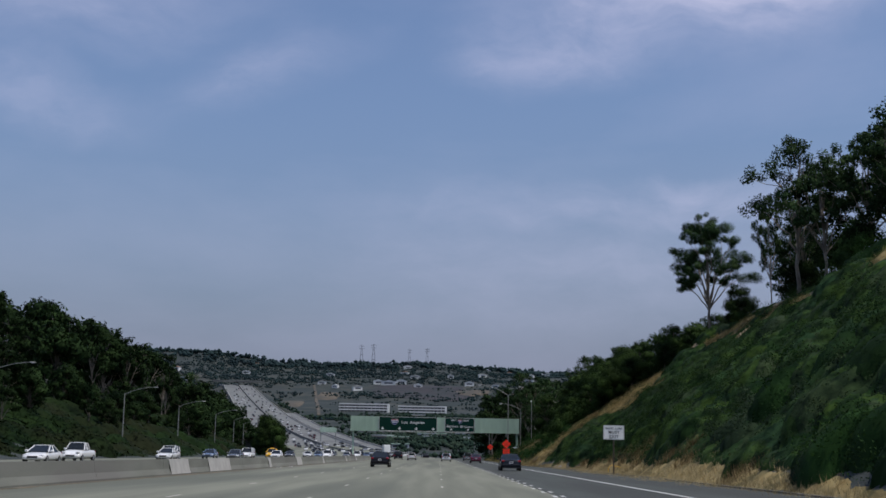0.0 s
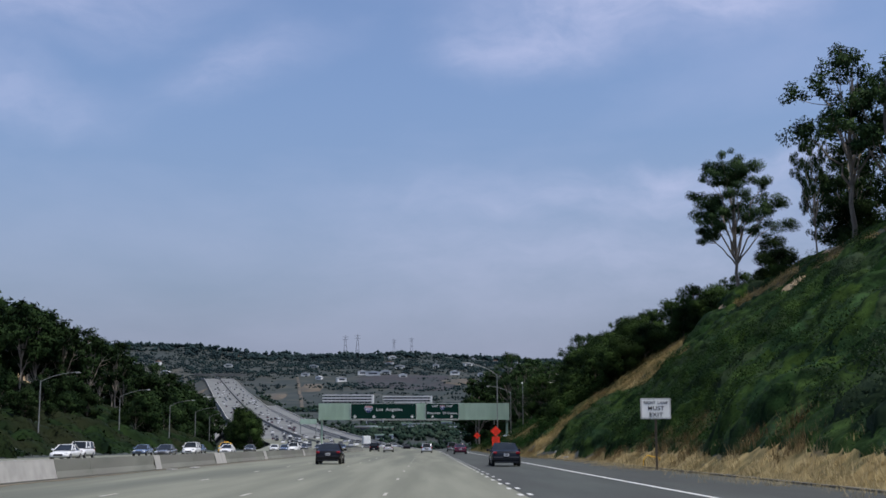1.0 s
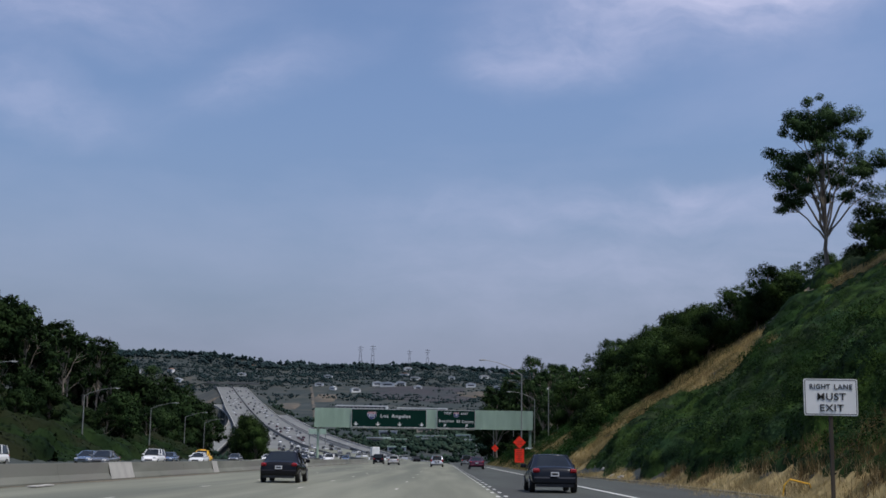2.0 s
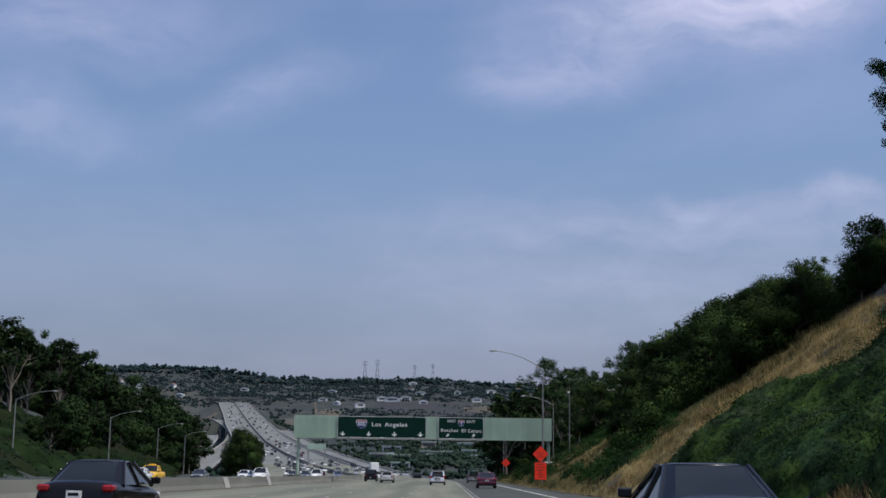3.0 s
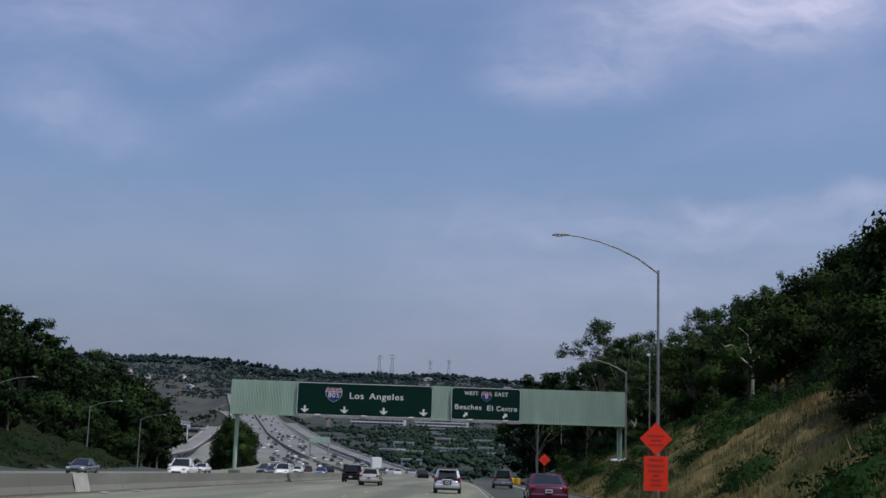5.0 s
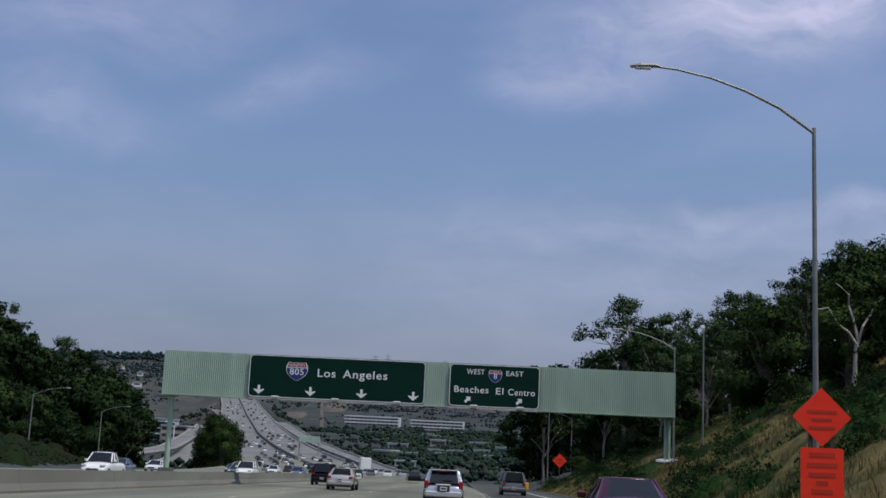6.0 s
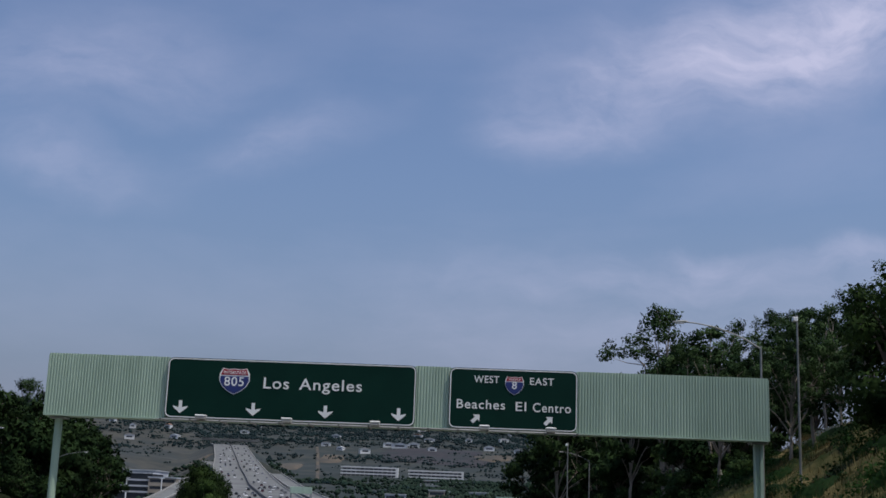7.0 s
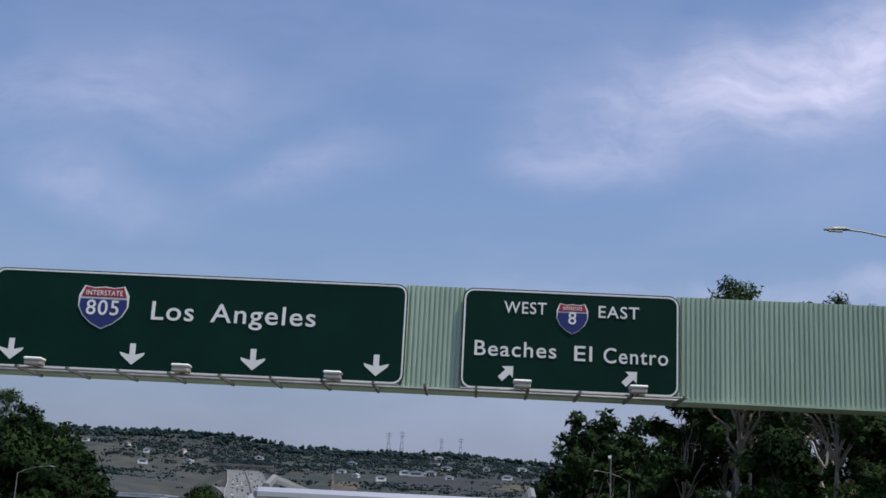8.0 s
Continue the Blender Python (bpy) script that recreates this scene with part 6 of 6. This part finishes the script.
h_ = h_ * 0.5
bushes("low_green_bushes", c_, r_, 0.85, M_SHRUB, 0.16, 150, 144, "dark green low leafy bushes in rough grass")
blanket("low_bushes", 11.5, 32, 168, 322, 0.3, c_, r_, h_, lambda x, y: x * 0 - 0.6, M_SHRUB, 15000, 0.16, 93, "dark green low bushes in rough grass", "shrubs", lean=0.4)
# straw mat where the slope is dry
mat_edge = lambda x, y: np.clip(np.minimum((dry_band(x, y) - 0.2) * 0.5, (x - shoulder(y) - 0.5) * 0.25), -0.14, 0.05 + 0.03 * waves(x, y, 1.3))
blanket("straw_mat", 11.0, 42, 150, 180, 0.36, [], [], [], lambda x, y: np.where(y < 178.5, mat_edge(x, y), -0.14), M_DRY, 0, 0.2, 65, "flattened straw-coloured dry grass on the slope", "grass")
blanket("pale_mat", 11.0, 42, 22, 150, 0.36, [], [], [], mat_edge, M_DRY, 0, 0.2, 67, "flattened dry straw along the toe of the slope", "grass")
def blades(p, h0, h1, lean, width, seed, per):
    r = np.random.RandomState(seed)
    q = np.repeat(p, per, axis=0)
    n = len(q)
    q = q + np.concatenate([r.normal(size=(n, 2)) * 0.16, np.full((n, 1), -0.05)], axis=1)
    ang = r.uniform(0, 6.283, n)
    tip = q + np.stack([np.cos(ang) * lean * r.random(n), np.sin(ang) * lean * r.random(n), r.uniform(h0, h1, n)], axis=1)
    side = np.stack([np.cos(ang + 1.57), np.sin(ang + 1.57), np.zeros(n)], axis=1) * width
    return np.stack([q - side, q + side, tip], axis=1)


# rust-brown dead grass standing in clumps
near_sign = np.array([(15.9, 97.5), (16.8, 100.5), (17.8, 103), (16.2, 105), (18.8, 99), (17.2, 108), (16.0, 78), (17.0, 81), (16.4, 86), (17.6, 92), (16.3, 112)])
r = np.random.RandomState(8)
clump_at = np.concatenate([near_sign, scatter(120, 11.6, 40, 50, 320, lambda x, y, r: (dry_band(x, y) > 0.35) & (x > shoulder(y) + 1.2), 7)[:, :2]])
q_ = np.repeat(clump_at, 110, axis=0) + r.normal(size=(len(clump_at) * 110, 2)) * np.array([0.45, 0.8])
p = np.column_stack([q_, land_z(q_[:, 0], q_[:, 1]) + 0.15])
stuff("dry_brush", blades(p, 0.15, 0.7, 0.5, 0.012, 9, 4), M_RUST, "rust-brown dead grass in clumps on the slope", "brush")
p = scatter(90000, 10.9, 42, 24, 300, lambda x, y, r: r.random(len(x)) < dry_band(x, y) ** 1.3 * np.where(beyond(x, y), 0.75 - 0.5 * step(205, 225, y), 0.9), 10)
toe_ = (p[:, 0] - shoulder(p[:, 1]) < 2.6) & (p[:, 1] < 150)
stuff("dry_grass", blades(p[~toe_], 0.15, 0.72, 0.55, 0.017, 11, 9), M_DRY, "straw-coloured dry grass on the slope", "grass")
p = p[toe_ & (waves(p[:, 0], p[:, 1], 2.2) > -0.6)]
stuff("pale_grass", blades(p, 0.10, 0.58, 0.5, 0.015, 14, 15), M_STRAW, "pale bleached grass tufts along the toe of the slope", "grass")
p = scatter(26000, 11.2, 31, 170, 320, lambda x, y, r: (x > shoulder(y) + 0.7) & (x - shoulder(y) < 18) & (r.random(len(x)) < 0.45 + 0.4 * waves(x, y, 3)), 12)
stuff("olive_blades", blades(p, 0.25, 0.85, 0.45, 0.028, 13, 6), M_OLIVE, "tall olive and straw grass below the trees", "grass")
# low green bank on the left-hand side
c_, r_, h_ = mound_set(1100, -80, -43, 60, 400, 74, 0.8, 2.2, 0.9, lambda x, y, r: x < -44.5 - 6 * step(200, 330, y) - 15 * step(310, 400, y))
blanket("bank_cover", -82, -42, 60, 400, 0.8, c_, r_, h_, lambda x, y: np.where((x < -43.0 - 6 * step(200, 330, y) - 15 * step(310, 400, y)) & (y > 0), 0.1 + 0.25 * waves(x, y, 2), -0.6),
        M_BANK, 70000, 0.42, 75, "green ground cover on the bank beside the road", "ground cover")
# bare soil patches showing through on the banks
def soil_patch(x, y, w, d, seed, lift=0.45, mat=M_DIRT, n=8):
    r = np.random.RandomState(seed)
    bm = bmesh.new()
    rows = []
    for j in range(n + 1):
        row = []
        for i in range(n + 1):
            u, v = i / n * 2 - 1, j / n * 2 - 1
            k = math.sqrt(max(0, 1 - v * v * 0.5)) * (1 + r.uniform(-0.15, 0.15))
            px, py = x + u * w * k, y + v * d * math.sqrt(max(0, 1 - u * u * 0.5))
            edge = max(abs(u), abs(v))
            row.append(bm.verts.new((px, py, land(px, py) + lift - (lift * 4 - 1.05) * edge ** 4 + r.uniform(-0.08, 0.08))))
        rows.append(row)
    for j in range(n):
        for i in range(n):
            bm.faces.new((rows[j][i], rows[j][i + 1], rows[j + 1][i + 1], rows[j + 1][i]))
    ob = part("soil_patch", bm, mat, None)
    tagged(ob, "patch of bare ochre soil, brown scar or darker ground on a slope", "soil", "bare soil", "structure")
    return ob


for x, y, w, d, sd in ((-66, 330, 2.5, 9, 1), (-94, 314, 4.5, 3.5, 13), (-78.5, 295, 2.2, 3, 14), (-84, 331, 1.6, 2.5, 16), (-60, 250, 2.0, 6, 2), (-70, 372, 3, 8, 3), (-62, 290, 1.6, 5, 4), (38, 171, 2.5, 2.5, 5), (42.5, 150, 1.6, 6, 6), (43, 128, 1.8, 6, 7), (42.6, 112, 1.6, 5, 10), (43.2, 100, 1.7, 5, 11), (36, 142, 1.2, 3, 12), (24, 300, 2.5, 5, 8), (27, 330, 3, 6, 9)):
    soil_patch(x, y, w, d, sd)
for x, y, w, d, sd in ((-61.4, 298.6, 1.6, 5.0, 31), (-94.2, 313.1, 1.4, 5.0, 32), (-96.0, 445.6, 1.5, 3.5, 33), (-74.6, 281.5, 1.5, 5.0, 34)):
    soil_patch(x, y, w, d, sd, 1.7)
soil_patch(-92.8, 436, 3.6, 3.2, 15, 2.0)
# darker purple-grey patch on the slope above the offices
M_DARKSLOPE = material("dark_slope", (0.022, 0.022, 0.027), (0.036, 0.033, 0.036), 0.95, scale=0.08, bump=0.6, bump_scale=0.5, c3=(0.022, 0.028, 0.030), scale3=0.03)
soil_patch(-35, 2070, 120, 115, 27, 2.5, M_DARKSLOPE, 14)
# bare brown scars and a pale service road on the far hillside
M_SCAR = material("brown_scar", (0.075, 0.062, 0.046), (0.115, 0.092, 0.066), 0.95, scale=0.12, c3=(0.06, 0.056, 0.046), scale3=0.03)
for x, y, w, d, sd in ((-222, 1830, 20, 75, 21), (-186, 2010, 24, 60, 22), (48, 2070, 50, 34, 23), (-312, 1640, 26, 44, 24)):
    soil_patch(x, y, w, d, sd, 2.0, M_SCAR, 14)
sy = np.linspace(1660, 2120, 40)
sx = np.interp(sy, [1660, 1850, 2032, 2120], [-166, -188, -210, -222])
tagged(ribbon("hill_road", sy, sx, land_z(sx, sy) + 0.9, -2.2, 2.2, M_SCAR, 2.0), "pale service road climbing the far hillside", "road", kind="structure")


# ---- far side of the valley ----
LUMP_V = np.array([(1, 0, 0), (0, 1, 0), (-1, 0, 0), (0, -1, 0), (0, 0, 1), (0, 0, -1)], dtype=float)
LUMP_F = np.array([(0, 1, 4), (1, 2, 4), (2, 3, 4), (3, 0, 4), (1, 0, 5), (2, 1, 5), (3, 2, 5), (0, 3, 5)])


def lumps(name, vv, mat, label, category):
    """One mesh of many lumpy crowns, each clump an island of its own."""
    n = len(vv)
    me = bpy.data.meshes.new(name)
    me.vertices.add(n * 6); me.vertices.foreach_set("co", vv.astype(np.float32).ravel())
    idx = (np.arange(n)[:, None, None] * 6 + LUMP_F[None]).astype(np.int32).ravel()
    me.loops.add(len(idx)); me.loops.foreach_set("vertex_index", idx)
    me.polygons.add(n * 8); me.polygons.foreach_set("loop_start", np.arange(0, len(idx), 3, dtype=np.int32))
    me.polygons.foreach_set("use_smooth", np.ones(n * 8, dtype=bool))
    me.materials.append(mat)
    me.update(calc_edges=True)
    return tagged(new(name, me), label, category, kind="stuff")


def far_clumps(n, x0, x1, y0, y1, keep, seed, h0, h1, per, size=1.0):
    r = np.random.RandomState(seed)
    x, y = r.uniform(x0, x1, n), r.uniform(y0, y1, n)
    k = keep(x, y, r) & ((np.abs(x - mid_x(y)) > 34) | (y > 1990))
    for (_, X, Y, Z) in RAMPS:
        for xx, yy in zip(X[::3], Y[::3]):
            k &= ~((np.abs(x - xx) < 13) & (np.abs(y - yy) < 14))
    x, y = x[k], y[k]
    h = r.uniform(h0, h1, len(x))
    pts = np.stack([x, y, land_z(x, y) + h * 0.25], axis=1)
    # each crown: a few lumpy, faceted clumps side by side
    c = np.repeat(pts, per, axis=0); hh = np.repeat(h, per)
    c = c + r.normal(size=c.shape) * (hh * 0.42)[:, None] * np.array([1.3, 1, 0.32])
    rad = hh * r.uniform(0.16, 0.36, len(hh))
    return c[:, None, :] + LUMP_V[None] * rad[:, None, None] * r.uniform(0.65, 1.35, (len(c), 6, 1)) * np.array([1.0, 1, 0.9])


# valley and far trees take the haze-tinted leaf colours
q1 = far_clumps(2600, -330, 240, 480, 1650, lambda x, y, r: r.random(len(x)) < 0.6, 21, 4, 9, 5, 1.3)
q1b = far_clumps(2000, -60, 240, 900, 1680, lambda x, y, r: (x > mid_x(y) + 36), 26, 4, 9, 5, 1.5)
q1 = np.concatenate([q1, q1b])
lumps("valley_trees", q1, M_VALLEY, "scattered green trees on the valley floor, haze tinted into their leaves", "trees")
def hill_woods(x, y):
    """How thickly the far hillside is wooded: broad belts behind the freeway, bare slopes between."""
    d = 0 * x
    for cx, cy, rx, ry in ((-340, 2190, 190, 75), (-190, 2250, 190, 60), (-70, 2010, 190, 40), (60, 2200, 190, 50), (-520, 2350, 300, 60), (-100, 2400, 460, 95), (-600, 1900, 140, 120), (210, 2000, 130, 200), (-420, 2080, 40, 60), (-330, 1330, 60, 140)):
        d = np.maximum(d, np.exp(-(((x - cx) / rx) ** 2 + ((y - cy) / ry) ** 2) ** 2))
    d = d * (0.75 + 0.75 * waves(x, y, 45)) + 0.45 * (waves(x, y, 60) + 0.6 * waves(x, y, 23) > 0.6) * ((x > -260) | (y > 2150))
    bare = np.exp(-(((x + 200) / 45) ** 2 + ((y - 1900) / 160) ** 2) ** 2)
    return np.clip(d + 0.015, 0, 1) * (1 - bare) * (0.35 + 0.65 * (y > 1720))


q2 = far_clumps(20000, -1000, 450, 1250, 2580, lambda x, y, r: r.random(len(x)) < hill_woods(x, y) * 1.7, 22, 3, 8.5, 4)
lumps("far_woods", q2, M_FARTREE, "dark woods on the far hillside, haze tinted into their colour", "woods")
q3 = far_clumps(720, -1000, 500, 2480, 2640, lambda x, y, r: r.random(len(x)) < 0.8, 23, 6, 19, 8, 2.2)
lumps("ridge_trees", q3, M_FARTREE, "trees along the far ridge, haze tinted into their colour", "woods")


def office(x0, x1, y, zb, floors, label):
    b = empty("office_building", pose((x0 + x1) / 2, y, zb), label, "building", "offices")
    w = (x1 - x0) / 2
    fh = 3.9
    part("core", boxed(-w + 1, w - 1, 0.6, 24, -6, floors * fh), M_WINDOW, b, "dark glazing")
    for k in range(floors + 1):
        part("floor_band", boxed(-w, w, 0, 25, k * fh - 0.2, k * fh + 1.35), M_OFFICE, b)
    for k in range(13):
        xx = -w + 2 + k * (2 * w - 4) / 12
        part("mullion", boxed(xx - 0.2, xx + 0.2, 0.35, 0.75, 0, floors * fh), M_OFFICE, b)
    part("end_wall", boxed(w - 2.5, w + 0.1, -0.1, 25.1, 0, floors * fh + 1.2), M_OFFICE, b)


office(-142.5, -72, 1700, 28.5, 4, "long white office block with dark ribbon windows")
office(-59, 9.5, 1700, 26.5, 4, "second white office block with dark ribbon windows")


def block(x, y, w, d, h, z=None, wall=M_WALLB, roof=M_ROOFW, floors=1, label="low building with white roof", cat="building"):
    zb = (land(x, y) if z is None else z) - 1.0
    b = empty("valley_building", pose(x, y, zb), label, cat, "valley buildings")
    part("wall", boxed(-w / 2, w / 2, -d / 2, d / 2, -2, h), wall, b)
    part("roof", boxed(-w / 2 - 0.5, w / 2 + 0.5, -d / 2 - 0.5, d / 2 + 0.5, h, h + 0.7), roof, b)
    for k in range(floors):
        z0 = (k + 0.35) * h / floors
        part("window_band", boxed(-w / 2 + 1, w / 2 - 1, -d / 2 - 0.08, -d / 2 + 0.2, z0, z0 + h / floors * 0.45), M_WINDOW, b)
    return b


# office park left of the ramps
glazed = block(-214, 1005, 34, 30, 15.5, -1, M_WINDOW, M_ROOFW, 3, "dark glazed office with white floor bands")
for zz in (3.2, 7.0, 10.8):
    part("floor_band", boxed(-17.4, 17.4, -15.5, 15.4, zz, zz + 1.1), M_ROOFW, glazed)
block(-190, 1000, 18, 22, 13, -1, M_WALLB, M_ROOFW, 3, "tan office with flat white roof")
block(-240, 985, 22, 22, 11, -1, M_WALLB, M_ROOFW, 3, "tan three-storey office block in the valley")
block(-250, 1090, 70, 40, 16, 2, M_ROOFW, M_ROOFW, 3, "wide white building behind the offices")
rng = random.Random(31)
for k in range(52):
    y = rng.uniform(900, 1600)
    x = rng.uniform(-40, 210) * (y / 1200) - 20
    if abs(x - float(mid_x(y))) < 48:
        continue
    block(x, y, rng.uniform(8, 20), rng.uniform(8, 16), rng.uniform(3, 6), None, rng.choice((M_ROOFW, M_WALLB)), rng.choice((M_ROOFW, M_ROOFW, M_GPAINT)), 1)


def house(x, y, w, h, roofmat):
    zb = land(x, y) - 0.8
    b = empty("hill_house", pose(x, y, zb, 0, 0, rng.uniform(-25, 25)), "small pale house on the far hillside", "house", "hillside houses")
    part("wall", boxed(-w / 2, w / 2, -4, 4, -2, h), M_OFFICE, b)
    bm = extrude_poly(bmesh.new(), [(-w / 2 - 0.6, h), (w / 2 + 0.6, h), (0, h + 2.2)], -4.6, 4.6)
    part("roof", bm, roofmat, b)
    part("window", boxed(-w * 0.3, w * 0.3, -4.06, -3.9, h * 0.4, h * 0.75), M_WINDOW, b)


M_TILE = material("roof_tile", (0.22, 0.12, 0.08), (0.3, 0.18, 0.12), 0.9, scale=0.5)
M_GREYROOF = material("grey_roof", (0.28, 0.28, 0.28), (0.36, 0.36, 0.35), 0.9, scale=0.5)
for k in range(44):
    y = rng.uniform(2080, 2600)
    x = rng.uniform(-760, 260)
    if abs(x - float(mid_x(y))) < 45:
        continue
    house(x, y, rng.uniform(9, 18), rng.uniform(4, 7), rng.choice((M_TILE, M_GREYROOF, M_ROOFW)))
for x, y, w in ((-92, 2150, 26), (-70, 2160, 18), (-112, 2165, 16)):
    house(x, y, w, 7, M_ROOFW)


M_LATTICE = material("weathered_lattice", (0.09, 0.10, 0.11), (0.14, 0.15, 0.16), 0.7, 0.3, scale=0.5)


def pylon(x, y, h):
    zb = land(x, y) - 1
    b = empty("transmission_tower", pose(x, y, zb), "slim steel lattice transmission tower on the ridge", "pylon", "ridge towers")
    for sx, sy in ((-1, -1), (1, -1), (1, 1), (-1, 1)):
        part("leg", tube(bmesh.new(), [(sx * h * 0.09, sy * h * 0.09, 0), (sx * 0.5, sy * 0.5, h)], [0.32, 0.22], 4), M_LATTICE, b)
    for f in (0.25, 0.5, 0.72):
        s = h * 0.09 * (1 - f) + 0.5 * f
        part("brace", boxed(-s - 0.3, s + 0.3, -s - 0.3, s + 0.3, h * f, h * f + 0.5), M_LATTICE, b)
    for f in (0.8, 0.92):
        part("cross_arm", boxed(-h * 0.14, h * 0.14, -0.3, 0.3, h * f, h * f + 0.6), M_LATTICE, b)


for x, h in ((-172, 44), (-146, 46), (-68, 36), (-30, 38)):
    pylon(x, 2600, h)
# overcrossing at the top of the far climb
yy = 1890.0
ov = empty("road_overcrossing", pose(float(mid_x(yy)), yy, float(road_z(yy)), 0, 0, 10), "pale concrete road bridge across the freeway", "bridge", kind="structure")
part("deck", boxed(-40, 40, -5, 5, 6.2, 8.0), M_FAR, ov)
part("parapet", boxed(-40, 40, -5.3, -4.9, 8.0, 9.1), M_FAR, ov)
part("column", boxed(-1, 1, -3, 3, -1, 6.2), M_FAR, ov)
# second, distant sign panel over the northbound viaduct
dg = empty("distant_sign", pose(-69, 752, float(road_z(752))), "distant pale green overhead sign panel seen from its blank face", "sign gantry")
part("panel", boxed(-5.0, 5.0, -0.3, 0.3, 5.6, 8.6, bevel=0.05), M_GPAINT, dg)
for sx in (-4.6, 4.6):
    part("post", tube(bmesh.new(), [(sx, 0.5, -0.2), (sx, 0.5, 6.5)], [0.3, 0.3], 8), M_GALV, dg)
